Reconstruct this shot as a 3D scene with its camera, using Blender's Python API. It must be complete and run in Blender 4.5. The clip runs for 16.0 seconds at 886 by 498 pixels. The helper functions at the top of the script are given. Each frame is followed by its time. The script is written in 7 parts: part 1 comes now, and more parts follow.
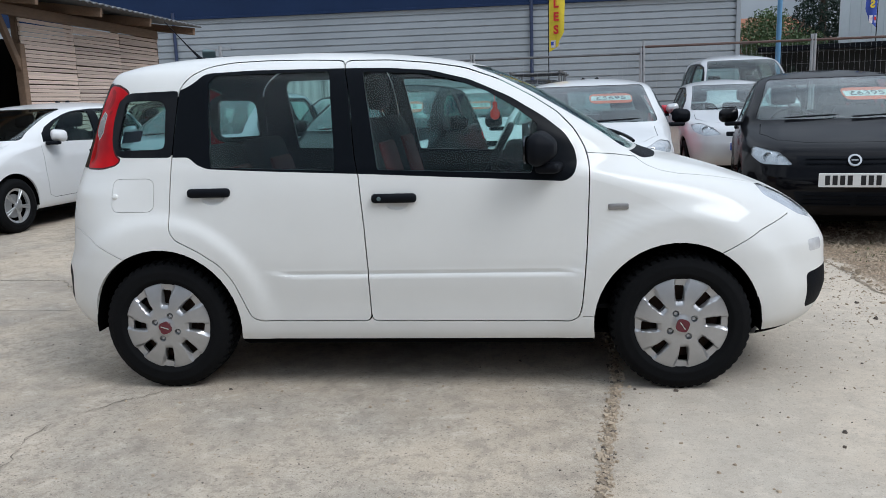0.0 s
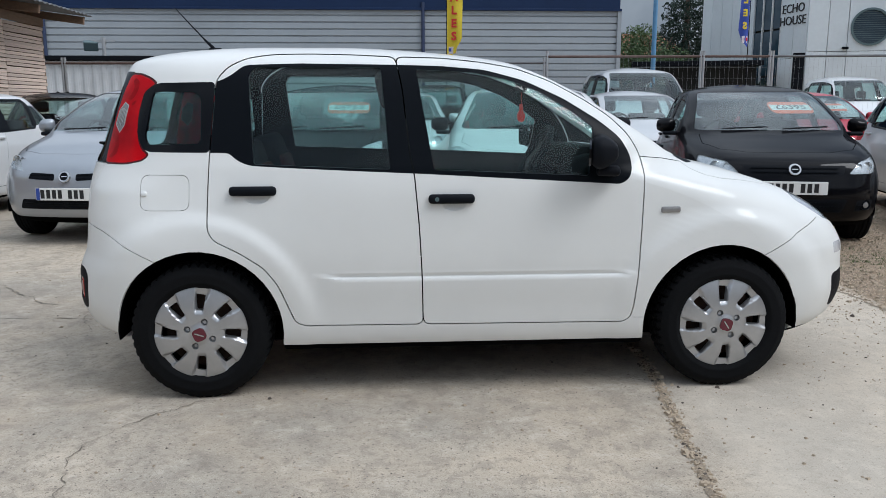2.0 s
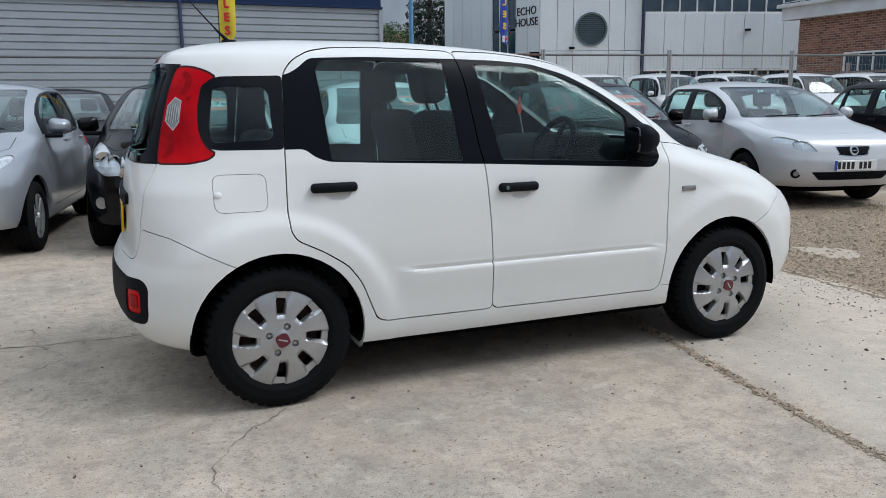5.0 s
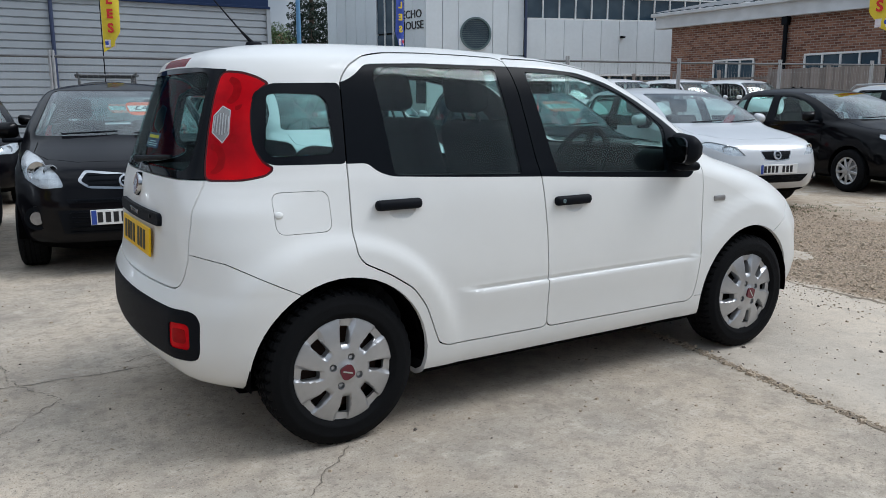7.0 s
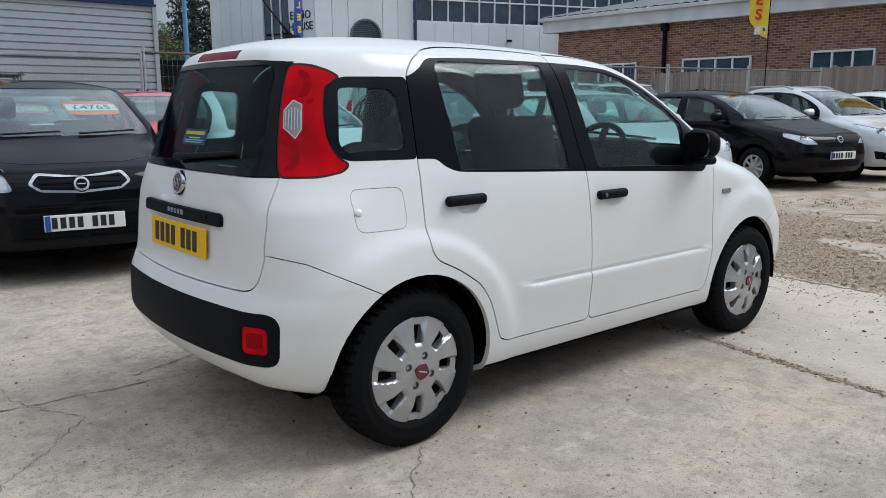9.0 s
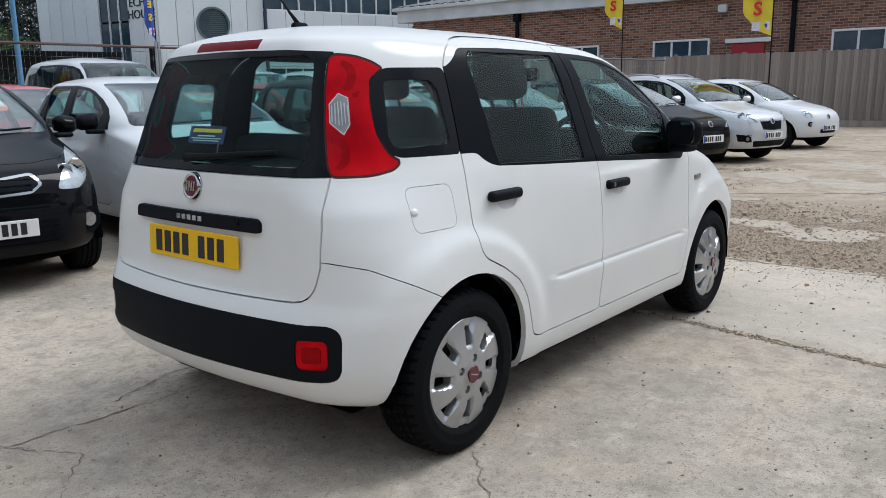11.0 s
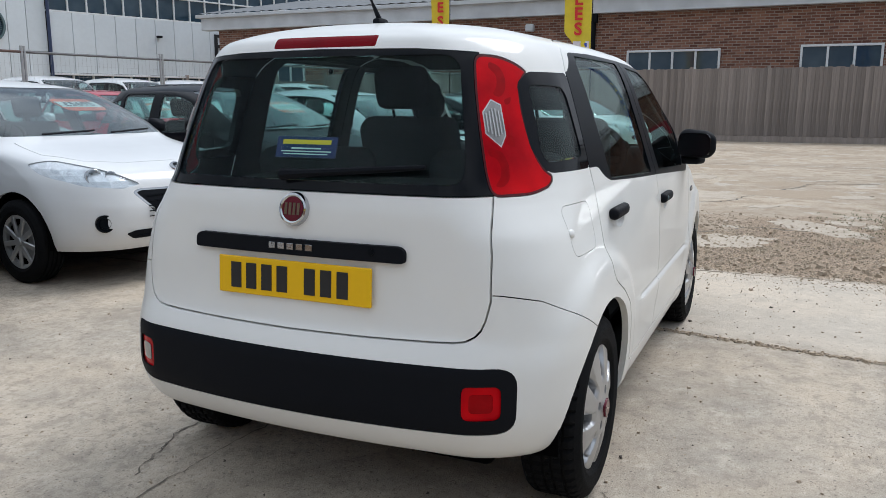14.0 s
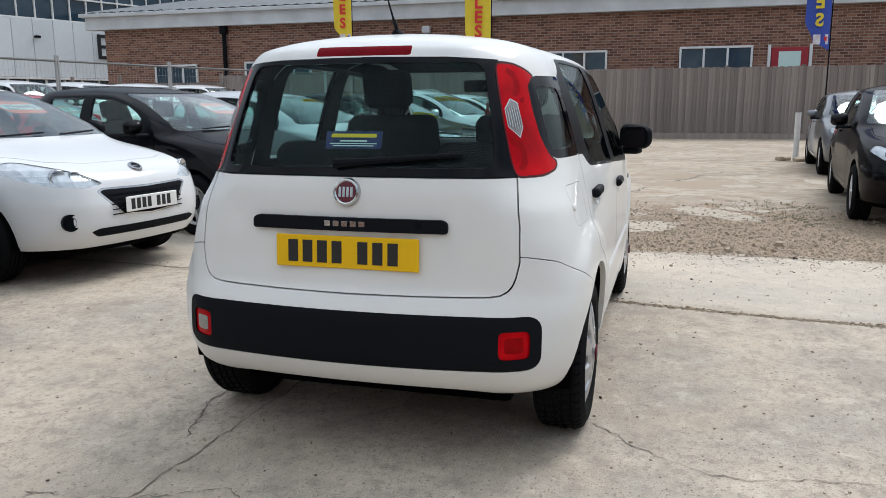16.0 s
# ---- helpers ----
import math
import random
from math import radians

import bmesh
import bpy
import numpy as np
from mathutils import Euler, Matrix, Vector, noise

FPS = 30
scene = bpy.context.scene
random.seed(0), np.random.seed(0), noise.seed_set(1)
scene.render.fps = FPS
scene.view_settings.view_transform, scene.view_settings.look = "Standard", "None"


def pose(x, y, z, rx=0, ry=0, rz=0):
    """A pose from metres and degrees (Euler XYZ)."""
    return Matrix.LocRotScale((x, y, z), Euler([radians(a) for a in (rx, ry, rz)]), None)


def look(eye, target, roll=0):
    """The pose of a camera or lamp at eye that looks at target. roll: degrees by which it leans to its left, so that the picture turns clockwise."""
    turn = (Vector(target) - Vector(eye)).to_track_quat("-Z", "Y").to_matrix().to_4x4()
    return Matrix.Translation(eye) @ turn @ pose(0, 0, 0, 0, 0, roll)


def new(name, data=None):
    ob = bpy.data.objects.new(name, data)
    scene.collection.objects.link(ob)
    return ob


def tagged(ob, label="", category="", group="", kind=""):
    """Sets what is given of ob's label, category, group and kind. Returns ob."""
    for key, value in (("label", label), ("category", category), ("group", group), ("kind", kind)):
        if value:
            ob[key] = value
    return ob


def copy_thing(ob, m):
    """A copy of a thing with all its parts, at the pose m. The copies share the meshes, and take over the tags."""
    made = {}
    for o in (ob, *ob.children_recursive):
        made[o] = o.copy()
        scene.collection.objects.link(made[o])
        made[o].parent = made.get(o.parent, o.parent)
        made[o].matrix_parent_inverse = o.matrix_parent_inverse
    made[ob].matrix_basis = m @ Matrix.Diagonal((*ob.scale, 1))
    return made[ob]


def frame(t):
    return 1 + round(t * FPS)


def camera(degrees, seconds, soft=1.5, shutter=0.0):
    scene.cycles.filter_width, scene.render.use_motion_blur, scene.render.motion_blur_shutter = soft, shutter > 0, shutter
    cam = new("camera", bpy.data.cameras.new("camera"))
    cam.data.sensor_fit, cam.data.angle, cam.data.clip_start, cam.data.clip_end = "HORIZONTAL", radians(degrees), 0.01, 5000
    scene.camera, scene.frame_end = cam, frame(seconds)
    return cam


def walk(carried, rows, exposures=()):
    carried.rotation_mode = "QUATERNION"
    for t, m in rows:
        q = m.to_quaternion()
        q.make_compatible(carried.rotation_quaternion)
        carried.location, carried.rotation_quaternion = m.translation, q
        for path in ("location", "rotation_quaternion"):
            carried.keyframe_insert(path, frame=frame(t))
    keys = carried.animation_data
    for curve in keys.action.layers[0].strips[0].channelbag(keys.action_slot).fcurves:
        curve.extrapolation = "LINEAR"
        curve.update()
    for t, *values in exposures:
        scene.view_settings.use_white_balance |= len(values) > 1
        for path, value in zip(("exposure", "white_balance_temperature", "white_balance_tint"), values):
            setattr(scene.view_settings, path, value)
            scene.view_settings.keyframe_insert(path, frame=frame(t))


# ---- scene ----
cam = camera(58.5, 16.0, soft=0.8)
PATH = [
    (0, (1.631, -4.113, 1.261), (1.43, -2.157, 0.894), -1.9),
    (0.5, (1.472, -4.095, 1.269), (1.345, -2.134, 0.898), -1.4),
    (1, (1.273, -4.154, 1.27), (1.237, -2.187, 0.906), -1.8),
    (1.5, (1.073, -4.154, 1.254), (1.115, -2.187, 0.893), -1.1),
    (2, (0.84, -4.082, 1.255), (0.965, -2.119, 0.893), -0.1),
    (2.5, (0.592, -4.084, 1.253), (0.833, -2.132, 0.894), 0.4),
    (3, (0.382, -4.072, 1.248), (0.719, -2.135, 0.883), 0.3),
    (3.5, (0.165, -3.999, 1.255), (0.568, -2.076, 0.878), 0.6),
    (4, (-0.062, -3.973, 1.253), (0.457, -2.078, 0.879), 0.3),
    (4.2, (-0.17, -3.976, 1.247), (0.4, -2.095, 0.876), 0.1),
    (6.3, (-0.997, -3.542, 1.259), (-0.045, -1.826, 0.873), -0.4),
    (6.5, (-1.043, -3.489, 1.264), (-0.071, -1.784, 0.881), -0.2),
    (7, (-1.141, -3.361, 1.281), (-0.113, -1.686, 0.911), -0.2),
    (7.5, (-1.321, -3.274, 1.282), (-0.224, -1.642, 0.914), -0.6),
    (8, (-1.484, -3.188, 1.272), (-0.321, -1.606, 0.896), -0.2),
    (8.2, (-1.513, -3.137, 1.26), (-0.329, -1.569, 0.884), 0.1),
    (10.3, (-1.999, -2.595, 1.252), (-0.565, -1.255, 0.869), -0.9),
    (10.5, (-2.019, -2.527, 1.268), (-0.556, -1.222, 0.874), -0.6),
    (11, (-2.09, -2.371, 1.265), (-0.565, -1.138, 0.874), -0.7),
    (11.5, (-2.169, -2.192, 1.254), (-0.593, -1.021, 0.871), -0.2),
    (12, (-2.158, -1.989, 1.251), (-0.541, -0.877, 0.864), 0.4),
    (12.5, (-2.178, -1.805, 1.26), (-0.52, -0.751, 0.889), 1.0),
    (13, (-2.309, -1.61, 1.255), (-0.599, -0.638, 0.893), 0.9),
    (13.5, (-2.355, -1.427, 1.247), (-0.593, -0.549, 0.89), 0.4),
    (14, (-2.39, -1.299, 1.253), (-0.594, -0.497, 0.89), 0.1),
    (14.5, (-2.582, -1.214, 1.251), (-0.753, -0.496, 0.878), -1.3),
    (15, (-2.753, -1.194, 1.249), (-0.897, -0.542, 0.885), -1.4),
    (15.5, (-2.873, -1.171, 1.245), (-1.002, -0.564, 0.886), -0.2),
    (16, (-2.983, -1.052, 1.248), (-1.094, -0.503, 0.886), -0.3),
]
EXPOSURES = ((0.0, 0.02, 5800, 9), (4.0, 0.02, 5800, 9), (8.0, 0.06, 5800, 9), (12.0, 0.14, 5850, 10), (14.5, 0.22, 5950, 10), (16.0, 0.3, 6000, 10))
walk(cam, [(t, look(eye, target, roll)) for t, eye, target, roll in PATH], EXPOSURES)


# ---- light ----
world = bpy.data.worlds.new("overcast_sky")
scene.world = world
world.use_nodes = True
wn, wl = world.node_tree.nodes, world.node_tree.links
wn.clear()
SUN_UP, SUN_ROUND = radians(52), radians(118)
sky = wn.new("ShaderNodeTexSky")
sky.sky_type, sky.sun_disc, sky.sun_elevation, sky.sun_rotation = "NISHITA", False, SUN_UP, SUN_ROUND
sky.air_density, sky.dust_density = 1.0, 4.0
coord, cloud, ramp = wn.new("ShaderNodeTexCoord"), wn.new("ShaderNodeTexNoise"), wn.new("ShaderNodeValToRGB")
cloud.inputs["Scale"].default_value, cloud.inputs["Detail"].default_value, cloud.inputs["Distortion"].default_value = 2.2, 6.0, 0.6
ramp.color_ramp.elements[0].position, ramp.color_ramp.elements[0].color = 0.36, (3.0, 3.45, 3.95, 1)
ramp.color_ramp.elements[1].position, ramp.color_ramp.elements[1].color = 0.64, (10.2, 10.5, 10.6, 1)
mixed, ground_bg, outw = wn.new("ShaderNodeMix"), wn.new("ShaderNodeBackground"), wn.new("ShaderNodeOutputWorld")
mixed.data_type = "RGBA"
mixed.inputs[0].default_value = 0.82
wl.new(coord.outputs["Generated"], cloud.inputs["Vector"])
wl.new(cloud.outputs["Fac"], ramp.inputs["Fac"])
wl.new(sky.outputs["Color"], mixed.inputs[6])
wl.new(ramp.outputs["Color"], mixed.inputs[7])
wsep, wrange, wgrad = wn.new("ShaderNodeSeparateXYZ"), wn.new("ShaderNodeMapRange"), wn.new("ShaderNodeMix")
wl.new(coord.outputs["Generated"], wsep.inputs[0])
wl.new(wsep.outputs["Z"], wrange.inputs["Value"])
wrange.inputs["To Min"].default_value, wrange.inputs["To Max"].default_value = 0.62, 1.75
wgrad.data_type, wgrad.blend_type = "RGBA", "MULTIPLY"
wgrad.inputs[0].default_value = 1.0
wl.new(mixed.outputs[2], wgrad.inputs[6])
wl.new(wrange.outputs["Result"], wgrad.inputs[7])
wl.new(wgrad.outputs[2], ground_bg.inputs["Color"])
ground_bg.inputs["Strength"].default_value = 0.084
wl.new(ground_bg.outputs[0], outw.inputs["Surface"])
sun_data = bpy.data.lights.new("sun", "SUN")
sun_data.energy, sun_data.angle, sun_data.color = 1.8, radians(30), (1.0, 0.96, 0.9)
sun = new("sun", sun_data)
sun.matrix_world = look((0, 0, 30), Vector((0, 0, 30)) - Vector((math.sin(SUN_ROUND) * math.cos(SUN_UP), math.cos(SUN_ROUND) * math.cos(SUN_UP), math.sin(SUN_UP))))
scene.view_settings.exposure = 0.0


# ---- materials ----
def material(name, base, rough=0.5, metal=0.0, coat=0.0, grain=0.0, grain_scale=60.0, stain=0.0, stain_scale=2.5, bump=0.0, bump_scale=120.0, emit=None, spec=0.5, stretch=(1, 1, 1), rand=0.0, dark=None):
    """A principled surface with fine grain, large stains, relief and a slight change from piece to piece."""
    m = bpy.data.materials.new(name)
    m.use_nodes = True
    n, l = m.node_tree.nodes, m.node_tree.links
    p = n["Principled BSDF"]
    p.inputs["Roughness"].default_value, p.inputs["Metallic"].default_value = rough, metal
    p.inputs["Coat Weight"].default_value, p.inputs["Coat Roughness"].default_value = coat, 0.04
    p.inputs["Specular IOR Level"].default_value = spec
    p.inputs["Base Color"].default_value = (*base, 1)
    tc, mp = n.new("ShaderNodeTexCoord"), n.new("ShaderNodeMapping")
    mp.inputs["Scale"].default_value = stretch
    l.new(tc.outputs["Object"], mp.inputs["Vector"])
    col = None

    def noise_mix(scale, amount, detail, colour, last, low=0.35, high=0.7):
        t, r, mx = n.new("ShaderNodeTexNoise"), n.new("ShaderNodeMapRange"), n.new("ShaderNodeMix")
        t.inputs["Scale"].default_value, t.inputs["Detail"].default_value = scale, detail
        l.new(mp.outputs["Vector"], t.inputs["Vector"])
        r.inputs["From Min"].default_value, r.inputs["From Max"].default_value, r.inputs["To Max"].default_value = low, high, amount
        l.new(t.outputs["Fac"], r.inputs["Value"])
        mx.data_type = "RGBA"
        l.new(r.outputs["Result"], mx.inputs[0])
        if last is None:
            mx.inputs[6].default_value = (*base, 1)
        else:
            l.new(last, mx.inputs[6])
        mx.inputs[7].default_value = (*colour, 1)
        return mx.outputs[2]

    shade = dark or tuple(c * 0.45 for c in base)
    if stain:
        col = noise_mix(stain_scale, stain, 5.0, shade, col)
    if grain:
        col = noise_mix(grain_scale, grain, 3.0, tuple(c * 0.6 for c in base), col)
    if rand:
        oi, hv, mr = n.new("ShaderNodeObjectInfo"), n.new("ShaderNodeHueSaturation"), n.new("ShaderNodeMapRange")
        mr.inputs["To Min"].default_value, mr.inputs["To Max"].default_value = 1 - rand, 1 + rand
        l.new(oi.outputs["Random"], mr.inputs["Value"])
        l.new(mr.outputs["Result"], hv.inputs["Value"])
        if col is None:
            hv.inputs["Color"].default_value = (*base, 1)
        else:
            l.new(col, hv.inputs["Color"])
        col = hv.outputs["Color"]
    if col is not None:
        l.new(col, p.inputs["Base Color"])
    if bump:
        t, b = n.new("ShaderNodeTexNoise"), n.new("ShaderNodeBump")
        t.inputs["Scale"].default_value, t.inputs["Detail"].default_value = bump_scale, 4.0
        l.new(mp.outputs["Vector"], t.inputs["Vector"])
        b.inputs["Strength"].default_value, b.inputs["Distance"].default_value = bump, 0.01
        l.new(t.outputs["Fac"], b.inputs["Height"])
        l.new(b.outputs["Normal"], p.inputs["Normal"])
    if emit:
        p.inputs["Emission Color"].default_value, p.inputs["Emission Strength"].default_value = (*emit[:3], 1), emit[3]
    return m


def glass(name, tint, rough=0.0, gloss=0.45):
    """Thin tinted glass: clear through, with Fresnel gloss."""
    m = bpy.data.materials.new(name)
    m.use_nodes = True
    n, l = m.node_tree.nodes, m.node_tree.links
    n.clear()
    out, mx, tr, gl, fr, pw, mu = (n.new("ShaderNode" + k) for k in ("OutputMaterial", "MixShader", "BsdfTransparent", "BsdfGlossy", "LayerWeight", "Math", "Math"))
    tr.inputs["Color"].default_value = (*tint, 1)
    gl.inputs["Roughness"].default_value = rough
    fr.inputs["Blend"].default_value = 0.5
    pw.operation, mu.operation = "POWER", "MULTIPLY_ADD"
    pw.inputs[1].default_value = 5.0
    mu.inputs[1].default_value, mu.inputs[2].default_value = 0.9 * gloss, 0.045 * gloss
    l.new(fr.outputs["Facing"], pw.inputs[0])
    l.new(pw.outputs[0], mu.inputs[0])
    l.new(mu.outputs[0], mx.inputs[0])
    l.new(tr.outputs[0], mx.inputs[1])
    l.new(gl.outputs[0], mx.inputs[2])
    l.new(mx.outputs[0], out.inputs["Surface"])
    return m


def paint(name, base, flake=0.0, coat=0.8, spec=0.1):
    return material(name, base, rough=0.45 if not flake else 0.34, metal=flake, coat=coat, grain=0.04, grain_scale=9.0, stain=0.08, stain_scale=1.3, spec=spec)


M_WHITE = paint("white_car_paint", (0.755, 0.757, 0.735), coat=0.5)
M_WHITE2 = paint("cool_white_car_paint", (0.71, 0.72, 0.725))
M_BLACKP = paint("black_car_paint", (0.003, 0.003, 0.004), 0.0, 0.34, 0.02)
M_GREYBLACK = paint("metallic_black_car_paint", (0.0035, 0.0035, 0.005), 0.0, 0.36, 0.02)
M_SILVER = paint("silver_car_paint", (0.36, 0.385, 0.42), 0.5)
M_SILVER2 = paint("pale_silver_car_paint", (0.60, 0.615, 0.63), 0.25)
M_RED = paint("red_car_paint", (0.45, 0.03, 0.05))
M_GREY = paint("grey_car_paint", (0.16, 0.17, 0.18), 0.4)
M_TRIM = material("black_textured_plastic", (0.0055, 0.0068, 0.0100), 0.6, spec=0.10, grain=0.3, grain_scale=400, bump=0.12, bump_scale=900)
M_GLOSSTRIM = material("black_window_frame", (0.0045, 0.0060, 0.0085), 0.3, spec=0.06, grain=0.2, grain_scale=30)
M_FRIT = material("black_glass_border", (0.004, 0.005, 0.007), 0.03, spec=0.14, grain=0.2, grain_scale=30)
M_CABIN = material("dark_cabin_trim", (0.013, 0.0135, 0.015), 0.85, spec=0.15, grain=0.4, grain_scale=200)
M_FABRIC = material("charcoal_seat_fabric", (0.028, 0.029, 0.032), 0.95, spec=0.1, grain=0.3, grain_scale=120, stain=0.3, stain_scale=9)
M_REDFAB = material("red_seat_fabric", (0.10, 0.02, 0.022), 0.95, grain=0.4, grain_scale=500)
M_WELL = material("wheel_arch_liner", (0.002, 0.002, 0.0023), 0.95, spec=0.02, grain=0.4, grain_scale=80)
M_RUBBER = material("black_tyre_rubber", (0.0075, 0.008, 0.009), 0.8, spec=0.09, grain=0.4, grain_scale=150, stain=0.3, stain_scale=12, bump=0.2, bump_scale=400)
M_HUBCAP = material("silver_hubcap", (0.46, 0.465, 0.475), 0.34, metal=0.72, spec=0.4, grain=0.1, grain_scale=60, stain=0.18, stain_scale=14)
M_ALLOY = material("silver_alloy", (0.52, 0.53, 0.54), 0.3, metal=0.7, grain=0.1, grain_scale=50)
M_RUST = material("rusty_brake_steel", (0.08, 0.045, 0.032), 0.8, metal=0.2, stain=0.7, stain_scale=18, grain=0.4)
M_CHROME = material("chrome", (0.50, 0.51, 0.52), 0.1, metal=1.0)
M_BADGE = material("dark_red_badge", (0.095, 0.006, 0.017), 0.25, coat=0.3)
M_GLASS = glass("tinted_car_glass", (0.82, 0.925, 0.91), gloss=0.55)
M_SCREEN = glass("windscreen_glass", (0.86, 0.92, 0.915), gloss=1.5)
M_PRIVACY = glass("green_tinted_rear_glass", (0.74, 0.86, 0.85), gloss=0.25)
M_LENS = glass("clear_lamp_lens", (0.93, 0.95, 0.96), gloss=0.8)
PANES = (M_GLASS, M_SCREEN, M_PRIVACY, M_LENS)
M_HEADLENS = glass("polished_lamp_lens", (0.96, 0.97, 0.98), gloss=0.22)
M_REFLECT = material("lamp_reflector", (0.80, 0.81, 0.83), 0.18, metal=0.35, bump=0.5, bump_scale=26, stain=0.35, stain_scale=22, dark=(0.22, 0.22, 0.24))
M_REDLENS = material("red_lamp_lens", (0.58, 0.001, 0.005), 0.06, spec=0.09, stain=0.85, stain_scale=6.5, dark=(0.25, 0.0, 0.004), bump=0.25, bump_scale=9)
M_LAMPDARK = material("dark_red_lamp_chamber", (0.30, 0.0005, 0.003), 0.07, spec=0.09, stain=0.5, stain_scale=20)
M_LAMPRIM = material("black_red_lamp_rim", (0.055, 0.002, 0.004), 0.2, spec=0.25)
M_BRAKE = material("dark_red_lamp_lens", (0.17, 0.001, 0.006), 0.25, spec=0.06, stain=0.4, stain_scale=14)
M_CLEARLENS = material("ribbed_clear_lens", (0.29, 0.285, 0.28), 0.15, metal=0.3, coat=0.2, stain=0.4, stain_scale=30)
M_YELLOW = material("yellow_plate", (0.80, 0.48, 0.006), 0.35, spec=0.2, coat=0.05, grain=0.05)
M_PLATE = material("white_plate", (0.78, 0.78, 0.76), 0.35, coat=0.3, grain=0.05)
M_INK = material("black_ink", (0.012, 0.012, 0.014), 0.5)
M_BLUE = material("blue_print", (0.03, 0.07, 0.33), 0.4)
M_CARDNAVY = material("navy_card", (0.010, 0.022, 0.11), 0.4, grain=0.1)
M_ORANGE = material("orange_price_card", (0.75, 0.16, 0.06), 0.6, grain=0.1)
M_TEAL = material("pale_price_strip", (0.62, 0.80, 0.76), 0.6)
M_MIRROR = material("mirror_glass", (0.08, 0.085, 0.095), 0.02, metal=1.0)
M_CARDRED = material("red_air_freshener", (0.5, 0.03, 0.02), 0.6)
M_STEEL = material("galvanised_steel", (0.50, 0.51, 0.52), 0.5, metal=0.5, grain=0.3, grain_scale=30, stain=0.4, stain_scale=5)
M_RUSTRAIL = material("rusty_fence_rail", (0.15, 0.10, 0.085), 0.8, metal=0.2, stain=0.6, stain_scale=4, grain=0.3)
M_POLE = material("dull_grey_scaffold_pole", (0.16, 0.165, 0.17), 0.6, metal=0.4, grain=0.3, grain_scale=30, stain=0.5, stain_scale=4)
M_NAVY = material("navy_cladding", (0.013, 0.030, 0.085), 0.5, spec=0.2, grain=0.15, grain_scale=8, stain=0.25, stain_scale=0.6)
M_CLAD = material("grey_profiled_cladding", (0.335, 0.37, 0.405), 0.42, grain=0.1, grain_scale=6, stain=0.25, stain_scale=0.5)
M_PIPE = material("navy_downpipe", (0.03, 0.045, 0.10), 0.45, grain=0.1)
M_PANEL = material("pale_grey_wall_panel", (0.72, 0.765, 0.79), 0.45, grain=0.1, grain_scale=5, stain=0.16, stain_scale=0.5, rand=0.04)
M_LOUVRE = material("grey_green_louvre", (0.10, 0.15, 0.16), 0.5, grain=0.1)
M_FRAME = material("white_window_frame", (0.75, 0.76, 0.76), 0.4, grain=0.08)
M_WINDOW = material("dark_building_glass", (0.012, 0.036, 0.062), 0.08, coat=0.3, stain=0.4, stain_scale=0.8, dark=(0.10, 0.14, 0.17))
M_FASCIA = material("white_fascia_board", (0.62, 0.64, 0.66), 0.5, stain=0.4, stain_scale=1.2, grain=0.1)
M_ROOF = material("grey_corrugated_roof", (0.16, 0.17, 0.18), 0.7, stain=0.5, stain_scale=1.0, grain=0.2)
M_DOORRED = material("red_door_paint", (0.33, 0.015, 0.025), 0.4, grain=0.1)
M_SLAT = material("weathered_pale_timber", (0.90, 0.72, 0.60), 0.85, grain=0.5, grain_scale=22, stain=0.5, stain_scale=2.2, bump=0.35, bump_scale=60, stretch=(1, 0.12, 2.5), rand=0.16)
M_BEAM = material("brown_timber_beam", (0.27, 0.18, 0.12), 0.85, grain=0.5, grain_scale=30, stain=0.4, bump=0.3, stretch=(1, 0.2, 1))
M_FENCE = material("grey_weathered_fence_board", (0.29, 0.25, 0.225), 0.9, grain=0.6, grain_scale=22, stain=0.7, stain_scale=1.6, bump=0.3, stretch=(3, 3, 0.22), rand=0.24)
# near-black colour standing in for shade in the shed, porch and panel gaps
M_SHADE = material("shade_black", (0.012, 0.012, 0.012), 0.95, grain=0.3)
M_FLAGY = material("yellow_flag_cloth", (0.80, 0.62, 0.04), 0.8, grain=0.15, grain_scale=15, stain=0.2, stain_scale=3)
M_FLAGB = material("blue_flag_cloth", (0.05, 0.09, 0.42), 0.8, grain=0.15, grain_scale=15)
M_FLAGR = material("red_flag_print", (0.62, 0.03, 0.03), 0.8)
M_FLAGW = material("white_flag_print", (0.75, 0.72, 0.74), 0.8, stain=0.4, stain_scale=12, dark=(0.3, 0.1, 0.2))
M_POSTW = material("white_painted_post", (0.72, 0.72, 0.70), 0.5, stain=0.3, stain_scale=8)
M_POSTB = material("blue_painted_pole", (0.12, 0.28, 0.48), 0.5, stain=0.3, stain_scale=3)
M_BARK = material("grey_brown_bark", (0.12, 0.09, 0.07), 0.9, grain=0.5, grain_scale=20, bump=0.5)
M_LEAF = material("green_leaves", (0.075, 0.125, 0.04), 0.6, grain=0.4, grain_scale=3, stain=0.5, stain_scale=0.7, dark=(0.03, 0.055, 0.015))
M_CONIFER = material("dark_conifer_leaves", (0.018, 0.04, 0.026), 0.7, grain=0.4, grain_scale=3, stain=0.5, stain_scale=0.7)
M_TILE = material("orange_roof_tile", (0.33, 0.14, 0.08), 0.8, grain=0.4, grain_scale=6, stain=0.3)
M_GRASS = material("grass_blades", (0.09, 0.12, 0.035), 0.7, grain=0.4, grain_scale=9, rand=0.1)
M_STONE = material("gravel_stones", (0.47, 0.38, 0.275), 0.9, grain=0.4, grain_scale=300, stain=0.75, stain_scale=37, dark=(0.24, 0.19, 0.14))
